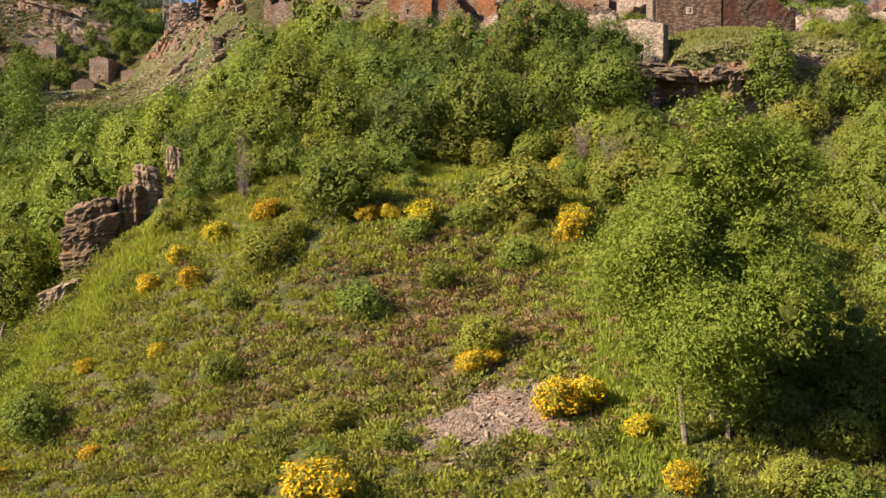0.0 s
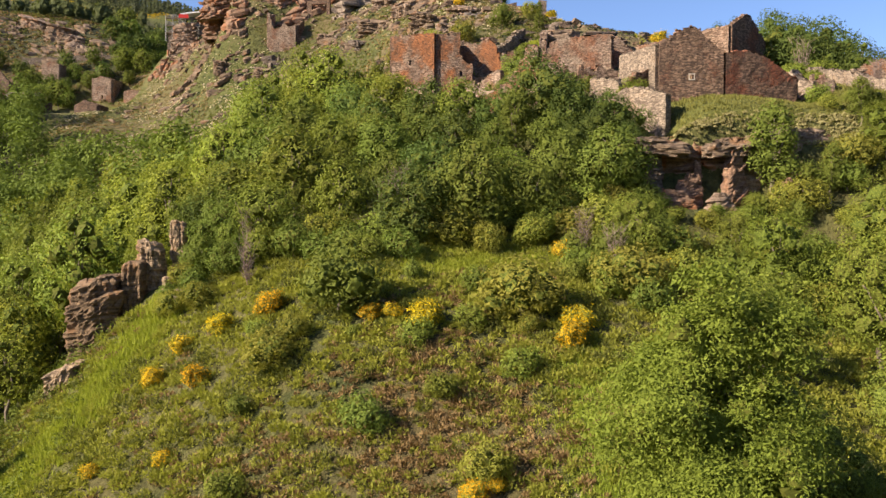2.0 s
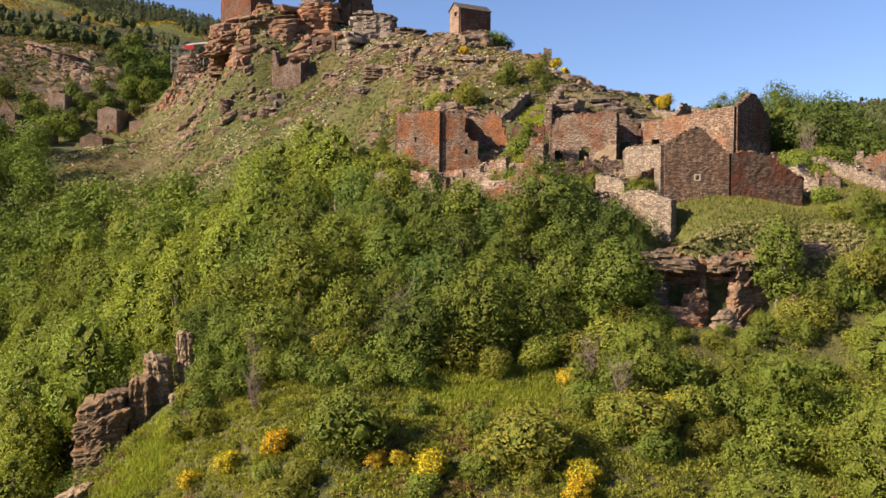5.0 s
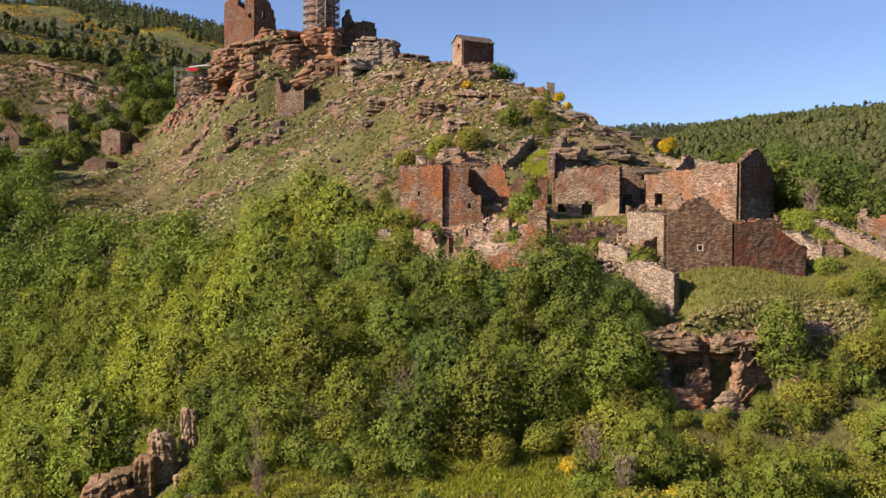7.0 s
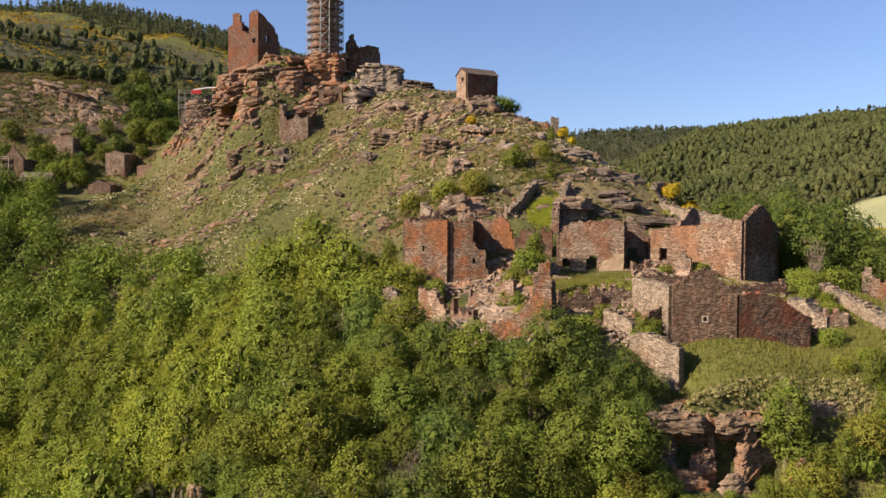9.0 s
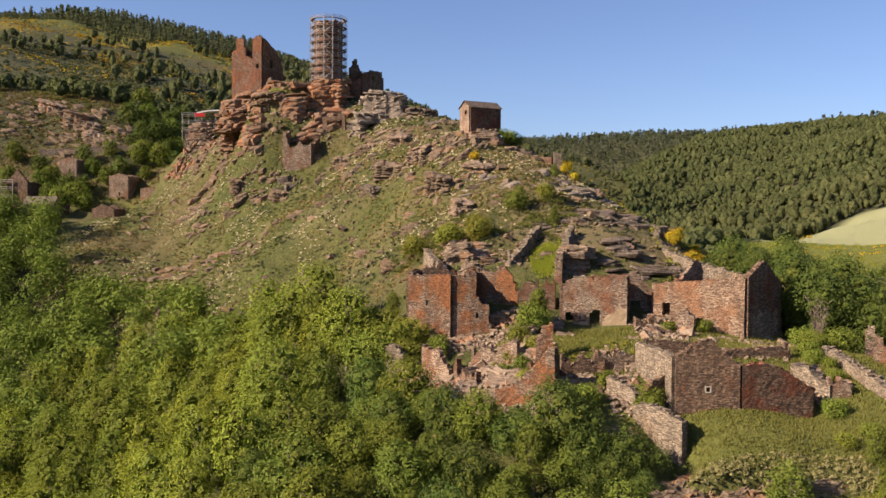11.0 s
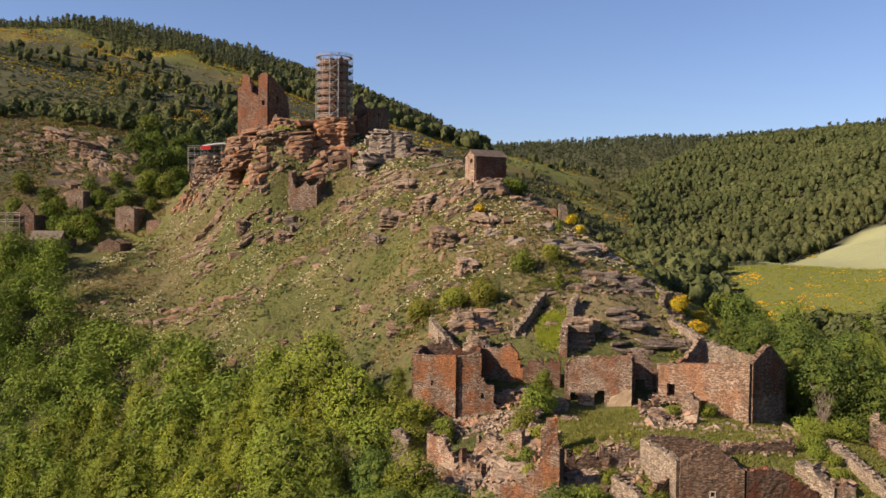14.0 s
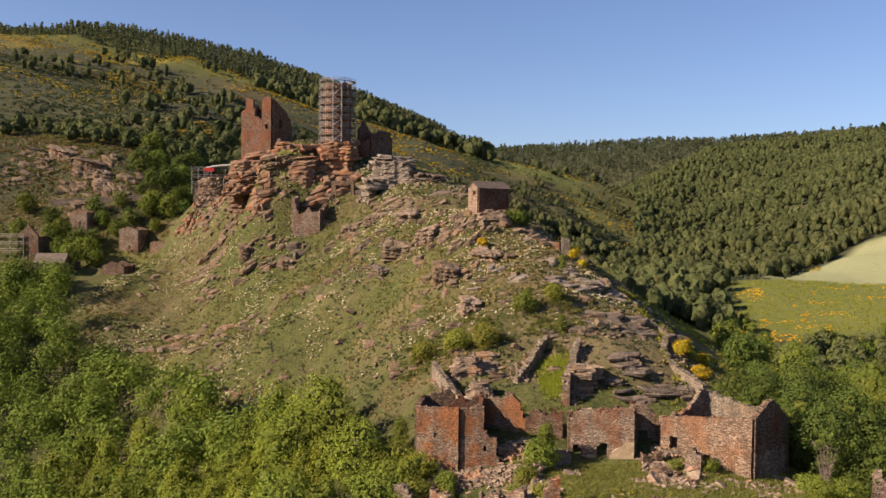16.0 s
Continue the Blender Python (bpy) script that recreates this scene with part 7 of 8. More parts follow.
clear = lambda x, y: 1 - np.clip(np.exp(-(((x - 2.4) / 3.2) ** 2 + ((y - 36.2) / 2.2) ** 2)) * 1.6, 0, 1)
sprigs("scrub", "low green broom shrubs covering the slope", 6600, (-36, 36), (26, 67), lambda x, y: slope_area(x, y) * (1 - 0.75 * brownness(x, y)) * (1 - 0.85 * lawn(x, y)) * clear(x, y), 0.46, 0.17, 84, "scrub", "scrub", 1)
sprigs("scrub", "dark green shrubs scattered over the slope", 520, (-36, 36), (28, 67), lambda x, y: slope_area(x, y) * (1 - 0.5 * brownness(x, y)) * (1 - 0.85 * lawn(x, y)) * clear(x, y), 0.72, 0.17, 140, "leaf_olive", "scrub", 3, 0.95)
sprigs("heather", "brown heather patches on the slope", 2600, (-36, 36), (26, 66), lambda x, y: slope_area(x, y) * brownness(x, y) * clear(x, y), 0.40, 0.15, 76, "heath", "heather", 2)
blades("grass", "long fresh grass on the terraces", 10000, (8, 44), (69, 101), lambda x, y: (y > np.interp(x, [8, 16, 18, 40], [84, 84, 71, 71])) * 1.0, 0.26, 7, "terrace_grass", 3)
tufts("grass", "pale dry grass tufts on the castle hill", 11500, (-92, 36), (108, 240), lambda x, y: rockiness(x, y) * 0.8 * step(fbm(x, y, 9, 3, 55), -0.15, 0.22) * (0.3 + 0.7 * step(fbm(x, y, 2.4, 2, 59), -0.1, 0.12)) * step(y, 124, 140), 0.32, 0.20, 12, "straw", "grass", 4, 0.2, 0.75)
tufts("grass", "green grass tufts on the castle hill", 13000, (-92, 36), (108, 240), lambda x, y: rockiness(x, y) * (0.1 + 0.9 * step(fbm(x, y, 10, 3, 56), -0.15, 0.2)), 0.40, 0.20, 9, "hill_grass", "grass", 5, 0.2, 0.6)
tufts("bracken", "red-brown dead bracken on the castle hill", 6500, (-92, 36), (118, 230), lambda x, y: rockiness(x, y) * step(fbm(x, y, 15, 3, 63), -0.02, 0.25), 0.45, 0.22, 10, "heath", "bracken", 6, 0.2, 0.6)


def stones(name, label, n, xr, yr, dens, size, mat, seed):
    r = np.random.default_rng(seed + 2500)
    x, y = r.uniform(*xr, n * 4), r.uniform(*yr, n * 4)
    ok = r.uniform(0, 1, n * 4) < dens(x, y)
    x, y = x[ok][:n], y[ok][:n]
    z = height(x, y)
    vs, fs = [], []
    for a, b, c in zip(x, y, z):
        s = size * r.uniform(0.4, 1.6) * (1 + 1.5 * (r.uniform() > 0.93))
        box_at(vs, fs, r, (a, b, c + s * 0.1), (s * 1.5, s, s * 0.6), 0.35)
    return tagged(new(name, solid(name, vs, fs, mat)), label, "stones", kind="stuff")


stones("scree", "loose stones strewn over the castle hill", 2600, (-90, 36), (108, 240), lambda x, y: rockiness(x, y) * step(fbm(x, y, 11, 3, 65), -0.05, 0.35), 0.36, "brown_schist", 1)
stones("rubble", "heaps of fallen wall stones", 1500, (-2, 9), (83, 94), lambda x, y: (np.abs((x + 1) * 0.62 + (y - 93)) < 4.5) * 1.0, 0.42, "rubble", 2)
stones("gravel", "patch of loose pale gravel on the slope", 4200, (-4, 8), (32, 41), lambda x, y: np.exp(-(((x - 2.4) / 2.9) ** 2 + ((y - 36.2) / 1.9) ** 2)) * step(fbm(x, y, 2.4, 3, 126), -0.4, 0.1), 0.065, "rubble", 3)


# ---- flowering broom ----
def broom(seed, w, h):
    r = np.random.default_rng(seed + 3000)
    ob = thing("broom_bush", Matrix(), "broom bush covered in bright yellow blossom", "broom bush", "broom bushes")
    pts, out, c = crown_points(r, (w / 2, w / 2, h / 2), 70, 44, w * 0.08)
    off = np.array([0, 0, h * 0.5])
    part("stem", wood_mesh(r, h, h * 0.5, 8, 0.03, c + off, "bark", 5), ob)
    part("foliage", quads_mesh("foliage", leaf_faces(r, pts + off, out, 0.10), "scrub"), ob)
    sel = r.uniform(size=len(pts)) < 0.85
    up = pts[sel] + out[sel] * 0.07 + r.normal(size=(sel.sum(), 3)) * 0.08
    part("blossom", quads_mesh("blossom", leaf_faces(r, up + off, out[sel], 0.075), "blossom"), ob, "bright yellow blossom")
    return ob


for k in range(3):
    proto("broom%d" % k, broom(k, 2.1, 1.8))
for x, y, s in ((-11.4, 56.7, 1.0), (-1.1, 52.4, 1.05), (-18.8, 56.0, 0.9), (-15.3, 53.3, 0.85), (7.3, 50.0, 1.0), (7.6, 51.5, 0.9), (4.7, 35.0, 1.0), (5.8, 35.5, 0.8), (7.6, 33.6, 0.6), (-4.6, 32.2, 1.3),
                (-17.5, 58.0, 0.8), (-14.5, 57.0, 0.8), (-3.2, 53.5, 0.6), (-4.5, 53.6, 0.6), (1.3, 39.8, 0.7), (2.4, 40.2, 0.5), (-21.5, 42.5, 0.6), (-16.8, 42.0, 0.5), (-15.6, 48.2, 0.5), (13.0, 57.5, 0.9), (14.8, 58.5, 0.9),
                (8.4, 30.8, 0.7), (-20, 49.5, 0.5), (8.2, 62.0, 0.8), (-19, 71, 0.7), (18.5, 160, 1.3), (20, 158, 1.0), (25, 105.5, 0.7), (29.5, 124, 1.4), (31, 120, 1.2), (-8, 96.8, 0.7), (33, 126, 1.0), (2, 158, 1.0), (-5, 151, 0.9)):
    plant_at("broom%d" % int(rng.integers(0, 3)), x, y, s)
for x, y, s, k in ((-6.8, 55.0, 2.0, 0), (4.6, 53.2, 1.9, 2), (-4.3, 46.0, 1.0, 0), (2.0, 41.0, 0.9, 2), (-10.5, 52.0, 1.2, 2), (11.5, 55.0, 1.6, 2), (-21.0, 45.0, 1.2, 0), (16.5, 79.2, 0.9, 1), (13.5, 83.6, 0.8, 1), (4.8, 91.6, 0.6, 1), (-6.5, 97.5, 1.5, 2), (-8, 100, 1.4, 1),
                (35, 83.5, 0.6, 1), (34.2, 86.5, 0.7, 1), (36.5, 92, 1.0, 1), (26.5, 98, 0.7, 1), (33.0, 78.5, 0.8, 1), (6.0, 96.0, 0.8, 2), (4.2, 89.0, 0.6, 0), (38, 95, 1.0, 1), (8.0, 170, 1.5, 1), (10, 173, 1.3, 0), (12.5, 135, 1.0, 2), (8, 133, 1.3, 0), (2, 126, 1.6, 2), (-2, 127, 1.6, 2), (-7, 128, 1.4, 2)):
    plant_at("bush%d" % k, x, y, s)
tufts("broom", "yellow broom dotted over the meadow", 1300, (80, 260), (262, 362), lambda x, y: (x > 84 + (y - 275) * 0.25) * (1 - 0.8 * step(y, 335, 350)) * (0.05 + 0.95 * step(fbm(x, y, 9, 3, 81), 0.12, 0.4)), 0.6, 0.24, 12, "blossom", "broom", 6, 0.4, 0.7)
tufts("grass", "fresh grass tussocks of the meadow", 4200, (80, 260), (255, 366), lambda x, y: meadowland(x, y) * (0.35 + 0.65 * step(fbm(x, y, 12, 3, 82), -0.2, 0.2)), 0.42, 0.34, 8, "grass", "grass", 32, 0.3, 0.6)
tufts("broom", "yellow broom dotted over the western hillside", 3000, (-440, 130), (380, 800), lambda x, y: (x > -0.56 * y) * step(fbm(x, y, 60, 3, 41), 0.0, 0.3), 1.0, 0.65, 9, "broom_far", "broom", 7, 0.4, 0.6)
tufts("scrub", "dark scrub bushes over the western hillside", 27000, (-430, 170), (300, 820), lambda x, y: (x > -0.56 * y) * (0.22 + 0.78 * step(fbm(x, y, 70, 3, 91), -0.3, 0.1)) * (1 - 0.93 * step(y + 0.12 * x, 600, 640) * (1 - step(x, -20, 20))) * (1 - meadowland(x, y)) * (1 - 0.8 * step(x, 10, 40) * step(y, 560, 620)), 1.4, 0.85, 8, "far_scrub", "scrub", 8, 0.4, 0.6)
blades("grass", "bright grass along the western edge of the slope", 12000, (-32, -8), (40, 67), lambda x, y: lawn(x, y) * (x < -5), 0.36, 7, "grass", 9)
blades("grass", "bright grass beside the gravel patch", 2500, (4, 12), (31, 50), lambda x, y: np.exp(-((x - 7.6) / 1.8) ** 2), 0.24, 7, "grass", 10)
tufts("heath", "brown heath on the bank above the hamlet", 6000, (-200, -84), (240, 330), lambda x, y: 0.3 + 0.7 * step(fbm(x, y, 20, 3, 45), -0.15, 0.15), 0.6, 0.32, 12, "heath", "heath", 30, 0.3, 0.7)
tufts("scrub", "scrub on the bank above the hamlet", 5200, (-200, -84), (244, 330), lambda x, y: 0.3 + 0.7 * step(fbm(x, y, 16, 3, 44), -0.1, 0.2), 0.9, 0.36, 12, "leaf_olive", "scrub", 13, 0.4, 0.7)
for x, y, s, k in ((-8.5, 99.5, 2.0, 1), (-6.2, 100.2, 1.6, 2), (-10.5, 98.0, 2.0, 1), (-12.0, 101.5, 2.4, 1), (-9.5, 103.0, 2.2, 2), (8.6, 99.6, 1.0, 0), (4.9, 94.0, 0.7, 1), (5.8, 88.6, 0.7, 0), (11.5, 81.0, 0.8, 1), (10.0, 77.5, 1.3, 0), (16.9, 80.0, 0.9, 1),
                   (34.4, 88.4, 0.7, 1), (35.4, 85.6, 0.6, 1), (36.2, 94.0, 1.0, 1), (39.0, 92.0, 1.2, 1), (17.0, 66.0, 0.6, 1), (19.5, 65.6, 0.7, 2), (22.5, 65.8, 0.7, 1), (25.0, 66.4, 0.7, 2), (15.0, 66.0, 0.8, 1), (31.5, 73.0, 0.6, 2), (34.5, 72.0, 0.9, 1), (-7.5, 96.8, 1.2, 1), (-2.6, 97.4, 0.7, 1), (22.8, 98.4, 0.6, 1), (6.0, 86.0, 0.7, 2)):
    plant_at("bush%d" % k, x, y, s)


def bare_shrub(x, y, high, seed, label="leafless pinkish-brown tree beside the long house", girth=0.07, stems=8):
    r = np.random.default_rng(seed)
    ob = thing("bare_tree", pose(x, y, ground_z(x, y) - 0.1), label, "tree")
    for k in range(stems):
        vs, fs = [], []
        a = r.uniform(0, 6.28)
        lean = r.uniform(0.05, 0.26)
        p = Vector((0, 0, 0))
        for q in range(4):
            n = p + Vector((math.cos(a) * lean, math.sin(a) * lean, 1.0)) * (high / 4) * r.uniform(0.7, 1.1)
            tube(vs, fs, p, n, girth * (1 - q / 4.5), girth * (1 - (q + 1) / 4.5), 5)
            for _ in range(4):
                b = r.uniform(0, 6.28)
                tube(vs, fs, n, n + Vector((math.cos(b) * 0.5, math.sin(b) * 0.5, r.uniform(0.3, 0.9))), girth * 0.4, 0.008, 4)
            p = n
        part("branch", solid("branch", vs, fs, "grey_twig"), ob)
    return ob


bare_shrub(37.6, 94.0, 5.2, 5, girth=0.05, stems=10)
bare_shrub(38.0, 78.5, 2.2, 6, "leafless pale shrub at the terrace edge")
for x, y, s, k in ((-4.5, 66.5, 4.4, 11), (-3.6, 67.4, 4.8, 12), (-15.0, 66.0, 4.0, 13), (9.6, 61.5, 3.6, 14), (11.4, 59.0, 3.2, 15), (-14.0, 62.2, 3.0, 16)):
    bare_shrub(x, y, s, k, "thin leafless shrub standing in the thicket", 0.028, 10)
blades("grass", "grass of the small clearing above the slope", 3000, (-8, 14), (55, 67), lambda x, y: np.exp(-(((x - 4) / 6) ** 2 + ((y - 61.5) / 3.5) ** 2)), 0.28, 7, "grass", 14)
tufts("grass", "dry tussocks along the terrace edge", 420, (14, 33), (69.6, 72.0), lambda x, y: (y < 72) * 1.0, 0.30, 0.11, 34, "tussock", "grass", 15, 0.1, 0.8)
proto("slim", tree("slender_tree", "slender green tree growing before the cliff", "tree", 470, 8.6, 3.2, 70, 50, 0.135, "leaf_dark", 5, 0.0, "slender trees"))
for x, y, s in ((25.4, 68.8, 1.2), (-10.5, 104, 0.7), (-13.5, 110, 0.8), (-8.6, 107, 0.6), (13, 126, 0.45), (8.6, 134, 0.5), (15.5, 150, 0.4), (-4.0, 110.5, 0.5), (29.0, 66.5, 0.6), (33.0, 70.5, 0.6), (8.2, 100.6, 0.6)):
    plant_at("slim", x, y, s)
for x, y, s in ((-34, 58, 0.8), (-37, 62, 0.9), (-33, 66, 0.8), (-40, 68, 1.0), (-36, 72, 0.9), (-31, 75, 0.8), (-42, 60, 0.9), (-30, 54, 0.6)):
    plant_at("vale1", x, y, s)
stones("rubble", "fallen stones lying about the ruined houses", 1500, (-8, 36), (82, 102), lambda x, y: step(fbm(x, y, 5, 3, 95), 0.0, 0.4) * (1 - 0.6 * step(x, 18, 24)), 0.3, "rubble", 5)
tufts("weeds", "weeds and low shrubs among the ruins", 700, (-10, 40), (80, 112), lambda x, y: step(fbm(x, y, 6, 3, 96), 0.05, 0.4) * (1 - 0.85 * (x > 17) * (y < 99)), 0.5, 0.12, 40, "scrub", "weeds", 16, 0.3, 1.1)
tufts("scrub", "low shrubs on the bank below the terrace", 380, (8, 40), (62, 69.4), lambda x, y: step(fbm(x, y, 6, 3, 97), -0.1, 0.3) * (1 - (x > 13) * (x < 27) * (y > 66)), 0.7, 0.12, 60, "scrub", "scrub", 17, 0.3, 1.1)
tufts("scrub", "shrubs on the steep western bank of the spur", 520, (-46, -24), (44, 78), lambda x, y: (x < -0.9 * (y - 62) * 0.1 - 25) * 1.0, 0.9, 0.13, 60, "leaf_dark", "scrub", 18, 0.3, 1.1)
tufts("scrub", "hedges of broom across the upper pastures", 1700, (-420, 0), (640, 800), lambda x, y: (x > -0.56 * y) * np.maximum(np.exp(-((y - 668 - 0.10 * x) / 4) ** 2), np.exp(-((y - 735 - 0.05 * x) / 5) ** 2)) * step(fbm(x, y, 40, 3, 46), -0.3, 0.0), 1.5, 0.9, 10, "broom_far", "scrub", 27, 0.4, 0.7)
tufts("broom", "bands of yellow broom on the far slopes", 3000, (-480, 170), (420, 860), lambda x, y: (x > -0.56 * y) * step(fbm(x, y * 2.2, 70, 3, 43), 0.05, 0.25), 1.4, 0.8, 9, "broom_far", "broom", 19, 0.4, 0.5)


def fallen(label, lines_of, per_metre, wide, size, seed):
    """Stones fallen from walls, heaped along their feet."""
    r = np.random.default_rng(seed + 2700)
    vs, fs = [], []
    for xa, ya, xb, yb, heap in lines_of:
        n = int(math.hypot(xb - xa, yb - ya) * per_metre)
        f, off = r.uniform(0, 1, n), r.normal(size=n) * wide
        d = math.hypot(xb - xa, yb - ya)
        x, y = xa + (xb - xa) * f - (yb - ya) / d * off, ya + (yb - ya) * f + (xb - xa) / d * off
        z = height(x, y) + heap * np.exp(-(off / wide) ** 2) * r.uniform(0.3, 1.0, n)
        for a, b, c in zip(x, y, z):
            s = size * r.uniform(0.45, 1.7)
            box_at(vs, fs, r, (a, b, c), (s * 1.5, s, s * 0.55), 0.4)
    return tagged(new("rubble", solid("rubble", vs, fs, "rubble")), label, "stones", kind="stuff")


fallen("tumbled building stones heaped below the broken house", [(-5, 99.8, 3, 99.2, 0.5), (3, 99.2, 8, 98.6, 1.0), (2.5, 102.6, 7, 103.5, 1.2), (7.5, 101, 11.4, 102, 0.8), (5.5, 97.5, 8, 92, 0.9)], 46, 0.9, 0.34, 1)
fallen("tumbled stones heaped among the collapsed walls", [(2.6, 84.4, 8, 83.4, 0.9), (-3.6, 93.0, 2.2, 86.5, 0.5), (-0.5, 91, 4.5, 88.5, 0.7), (1, 94.6, 6, 91.5, 0.8), (6.2, 89.5, 8.6, 89.2, 0.8), (3, 85, 2.5, 88.5, 0.5), (9.2, 83.4, 12.6, 84.2, 0.5)], 44, 0.9, 0.34, 2)
fallen("tumbled stones along the low walls of the terrace", [(9.6, 86.6, 16.4, 87.4, 0.3), (19.4, 95.4, 24, 94.2, 0.4), (19.5, 99.4, 23.2, 98.6, 0.6), (25.2, 87.6, 32.3, 88.6, 0.25), (32.4, 82.4, 35.6, 82.4, 0.5), (13.8, 81.4, 15.2, 79.0, 0.4), (21, 103.2, 24, 101.8, 0.6)], 30, 0.6, 0.3, 3)
fallen("stones fallen from the walls round the old plots", [(10.0, 124, 5.8, 116.6, 0.3), (15.0, 121, 12.2, 111, 0.3), (28, 130, 30.4, 114.5, 0.1), (-4.6, 119, -1.0, 112.4, 0.2)], 16, 0.8, 0.32, 4)

scatter(["bush0", "bush2", "bush1"], 26, (-14, 12), (34, 60), lambda x, y: lawn(np.array(x), np.array(y)) < 0.4 and abs(x - 2.4) + abs(y - 36.2) > 5, 0.35, 0.85, 3.2)
tufts("scrub", "coarse tussocks and low gorse on the castle hill", 5200, (-92, 36), (108, 240), lambda x, y: rockiness(x, y) * (0.15 + 0.85 * step(fbm(x, y, 12, 3, 57), -0.1, 0.2)), 0.5, 0.24, 10, "far_scrub", "scrub", 21, 0.3, 0.6)
for x, y, s, k in ((15.2, 67.0, 0.9, 0), (19.2, 66.0, 0.5, 2), (23.6, 66.6, 0.6, 1), (12.4, 70.5, 1.3, 0), (13.4, 72.0, 1.0, 0), (11.0, 73.0, 1.4, 0), (27.2, 66.6, 1.1, 2), (30.4, 66.8, 1.2, 0), (34.0, 74.0, 0.6, 1), (10.2, 79.5, 1.3, 1)):
    plant_at("bush%d" % k, x, y, s)

far_wood("far_bushes", "dark bushes on the slope behind the bluff", 420, (-230, -70), (292, 440), lambda x, y: (x > -0.56 * y) & (fbm(x, y, 45, 3, 94) > -0.12), 5.0, 0.9, 70, "forest", seed=21)
far_wood("far_bushes", "bushes lining the lower edge of the meadow", 130, (70, 180), (205, 256), lambda x, y: (x > 0.36 * y) & (fbm(x, y, 14, 3, 95) > -0.1), 5.0, 0.9, 90, "forest", seed=22)
for x, y, s, k in ((-118, 245, 0.8, 0), (-109, 243, 0.9, 1), (-121, 252, 0.8, 1), (-104, 240, 0.7, 0), (-110, 256, 0.8, 1), (-127, 246, 0.8, 0), (-104, 237, 1.0, 2), (-107, 233, 0.9, 2), (-101, 235, 0.7, 2), (-110, 207, 0.9, 2), (-118, 211, 0.7, 2), (-88, 256, 0.9, 2), (-94, 257, 0.9, 2)):
    plant_at("far%d" % k, x, y, s)

for x, y, s, k in ((13.4, 34.5, 0.8, 0), (15.2, 33.0, 0.9, 2), (14.6, 37.0, 1.0, 0), (16.8, 35.0, 1.0, 1), (12.6, 31.0, 0.7, 2), (14.0, 30.0, 0.8, 0), (17.5, 31.5, 0.9, 2), (18.6, 37.5, 1.1, 0)):
    plant_at("bush%d" % k, x, y, s)

for x, y, s, k in ((-18.6, 66.5, 0.6, 0), (-17.2, 68.5, 0.7, 2), (-20.6, 74.0, 0.8, 3), (-16.0, 65.0, 0.5, 0), (-24.5, 72.5, 0.7, 1)):
    plant_at("wood%d" % k, x, y, s)
for x, y, s, k in ((-20.4, 65.2, 0.7, 0), (-19.8, 63.2, 0.8, 2),  (-17.6, 62.4, 0.9, 2), (16.2, 66.8, 0.6, 0), (20.4, 66.4, 0.4, 1), (23.4, 67.0, 0.7, 0), (14.2, 69.4, 1.2, 0), (25.8, 67.6, 1.0, 2)):
    plant_at("bush%d" % k, x, y, s)
for x, y, s, k in ((4.6, 66.6, 1.2, 1), (6.4, 64.6, 1.0, 2), (8.0, 65.8, 1.1, 1), (3.2, 63.4, 0.8, 2), (7.6, 99.6, 1.5, 1), (6.0, 96.6, 1.0, 0), (7.4, 91.6, 0.9, 2), (-2.6, 98.6, 0.9, 1)):
    plant_at("bush%d" % k, x, y, s)
plant_at("slim", 8.6, 100.2, 0.7)
plant_at("slim", 13.6, 68.6, 0.65)
plant_at("big1", 15.8, 36.8, 0.55)
plant_at("big2", 18.4, 33.4, 0.6)
# undergrowth takes the darker leaves, colouring in shade between the trees
tufts("undergrowth", "leafy undergrowth filling the valley wood", 1100, (-95, -8), (72, 135), lambda x, y: np.array([in_vale(a, b) or (84 < b < 100 and -25 < a < -9) for a, b in zip(x, y)]) * 1.0, 1.5, 0.26, 44, "leaf_deep", "undergrowth", 23, 0.3, 0.9)

for x, y, s, k in ((-18.6, 70.2, 1.0, 0), (-19.0, 68.2, 0.8, 1), (-19.4, 65.8, 1.0, 2), (-18.4, 64.4, 0.9, 0)):
    plant_at("bush%d" % k, x, y, s)

tufts("broom", "ochre broom thickets on the slope behind the keep", 900, (-185, -75), (375, 480), lambda x, y: step(fbm(x, y, 28, 3, 98), -0.05, 0.2), 1.1, 0.75, 9, "broom_far", "broom", 24, 0.4, 0.6)
tufts("scrub", "shrubs on the eastern flank of the hill", 1300, (24, 80), (106, 215), lambda x, y: (x > 26 + (y < 112) * 16) * step(fbm(x, y, 12, 3, 58), -0.2, 0.15), 0.9, 0.27, 26, "scrub", "scrub", 25, 0.3, 0.9)

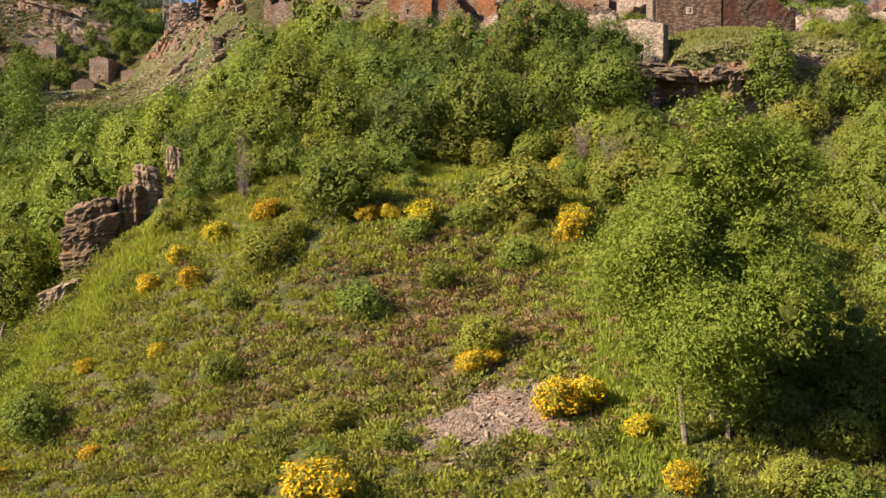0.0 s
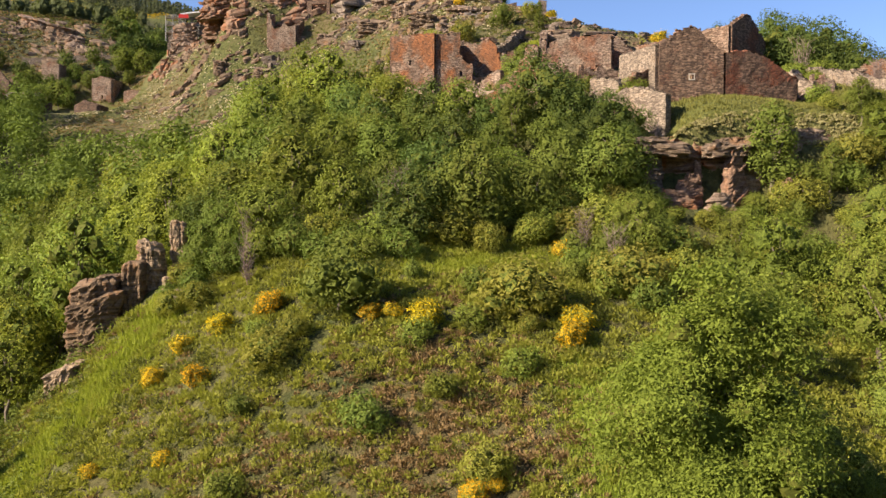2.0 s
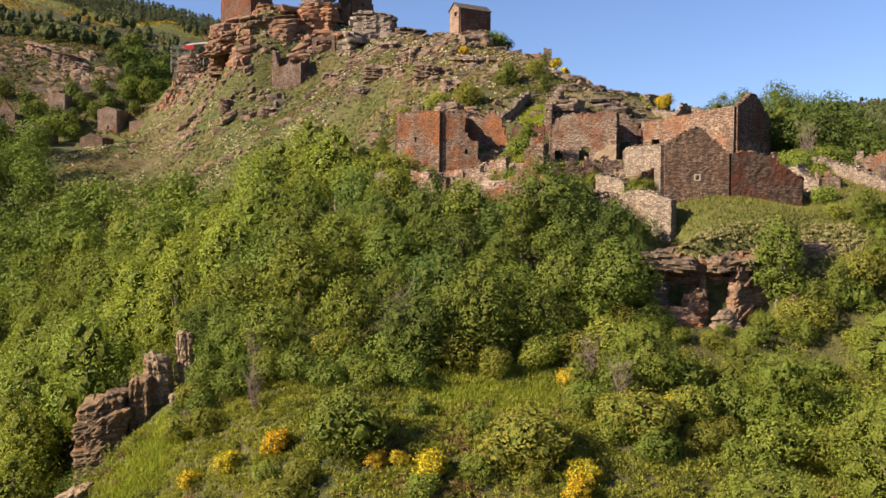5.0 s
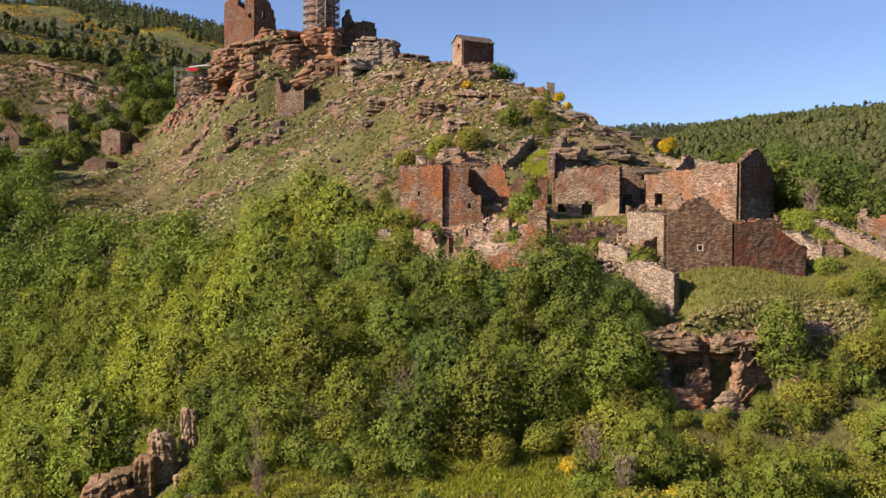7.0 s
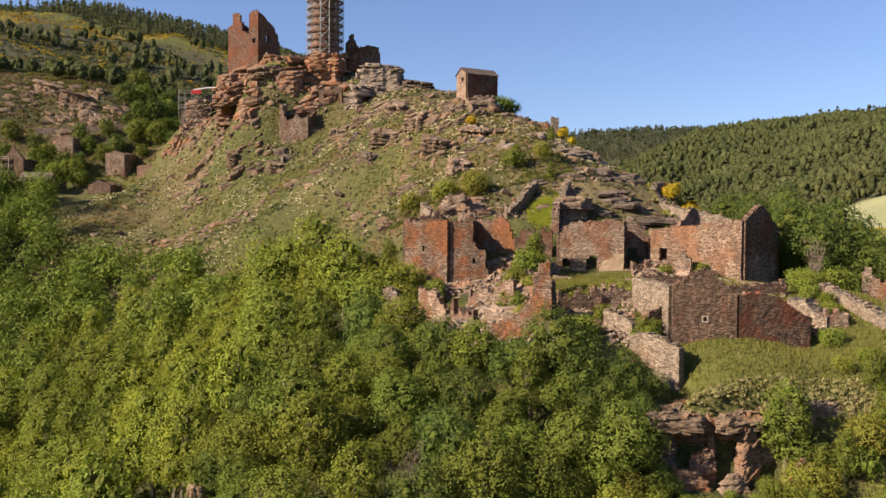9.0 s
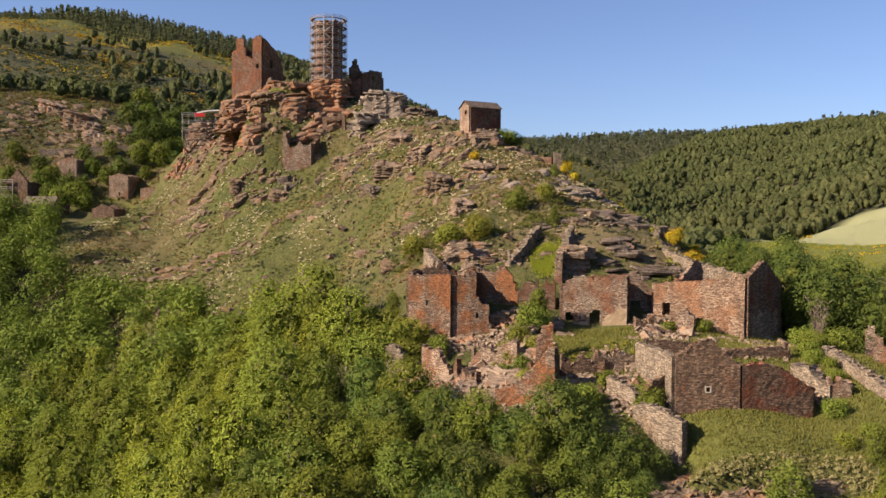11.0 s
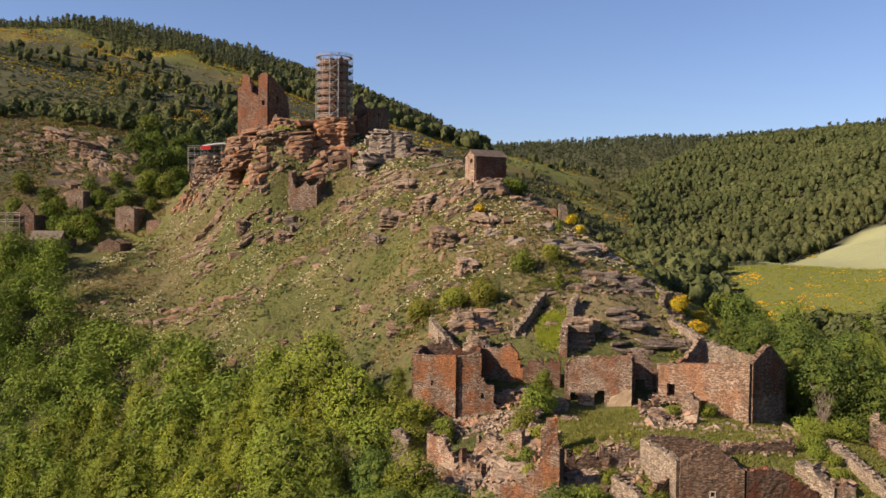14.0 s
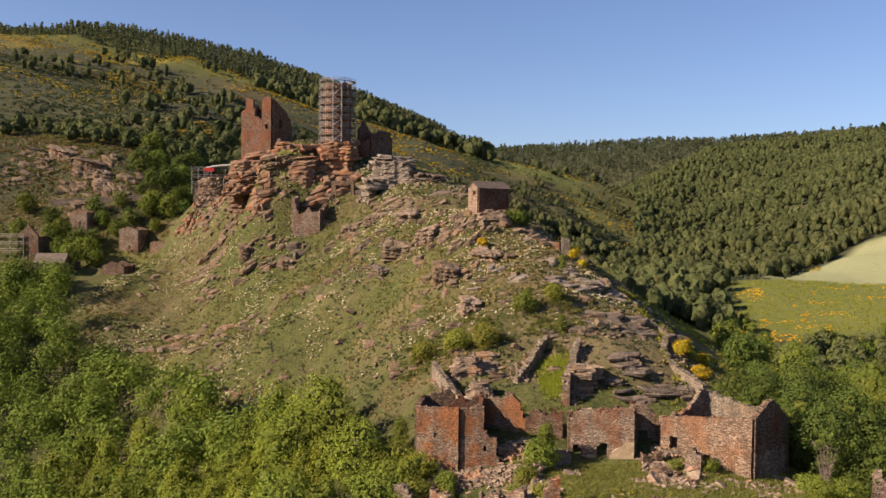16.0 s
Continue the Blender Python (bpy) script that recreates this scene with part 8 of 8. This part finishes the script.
for x, y, s, k in ((-38, 76, 1.0, 0), (-44, 74, 1.1, 2), (-41, 80, 1.1, 1), (-46, 82, 1.1, 3), (-36, 82, 0.9, 1), (-48, 77, 1.1, 0), (-51, 84, 1.2, 2), (-33, 79, 0.8, 3), (-39, 86, 1.0, 1), (-44, 88, 1.1, 0)):
    plant_at("vale%d" % k, x, y, s)

for k in range(2):
    proto("bright%d" % k, tree("broadleaf_tree", "fresh green tree among the village trees", "tree", 510 + k, 8.5, 6.0, 90, 44, 0.15, ("leaf_dark", "leaf")[k], 6, 0.03, "village trees"))
for x, y, s, k in ((50, 103, 1.1, 0), (55, 99, 1.0, 1), (47, 108, 1.1, 1), (59, 110, 1.1, 0), (46.5, 111, 1.2, 0), (62, 118, 1.1, 1), (52, 112, 1.0, 0), (47, 131, 1.15, 1), (54, 134, 1.2, 0), (61, 148, 1.2, 0), (42, 124, 0.7, 0), (58, 128, 1.2, 1), (66, 140, 1.3, 0), (70, 152, 1.3, 1), (39, 118, 0.7, 1), (74, 166, 1.4, 0), (82, 180, 1.5, 0)):
    plant_at("bright%d" % k, x, y, s)
scatter(["vale0", "vale1", "vale2", "vale3"], 46, (-75, -20), (112, 150), in_vale, 0.85, 1.25, 3.4)

for x, y, s in ((5.7, 73.5, 0.9), (-3.5, 77.0, 0.6), (3.8, 71.0, 0.75)):
    plant_at("slim", x, y, s)

sprigs("scrub", "dark heath shrubs above the broken house", 170, (-10, 16), (119, 136), lambda x, y: step(fbm(x, y, 6, 3, 59), -0.1, 0.2) * (np.hypot(x - 11.4, y - 117) > 5), 0.7, 0.22, 90, "leaf_olive", "scrub", 28)
blades("grass", "bright grass of the small walled plot", 1800, (9, 14.5), (112, 121.5), lambda x, y: np.exp(-(((x - 11.4) / 2.0) ** 2 + ((y - 117) / 3.6) ** 2)), 0.3, 7, "grass", 26)
for x, y, s, k in ((-113, 240, 0.8, 0), (-106, 246, 0.7, 1), (-90, 250, 0.6, 0), (-122, 240, 0.7, 1), (-103, 258, 0.7, 0), (-130, 255, 0.8, 0)):
    plant_at("far%d" % k, x, y, s)
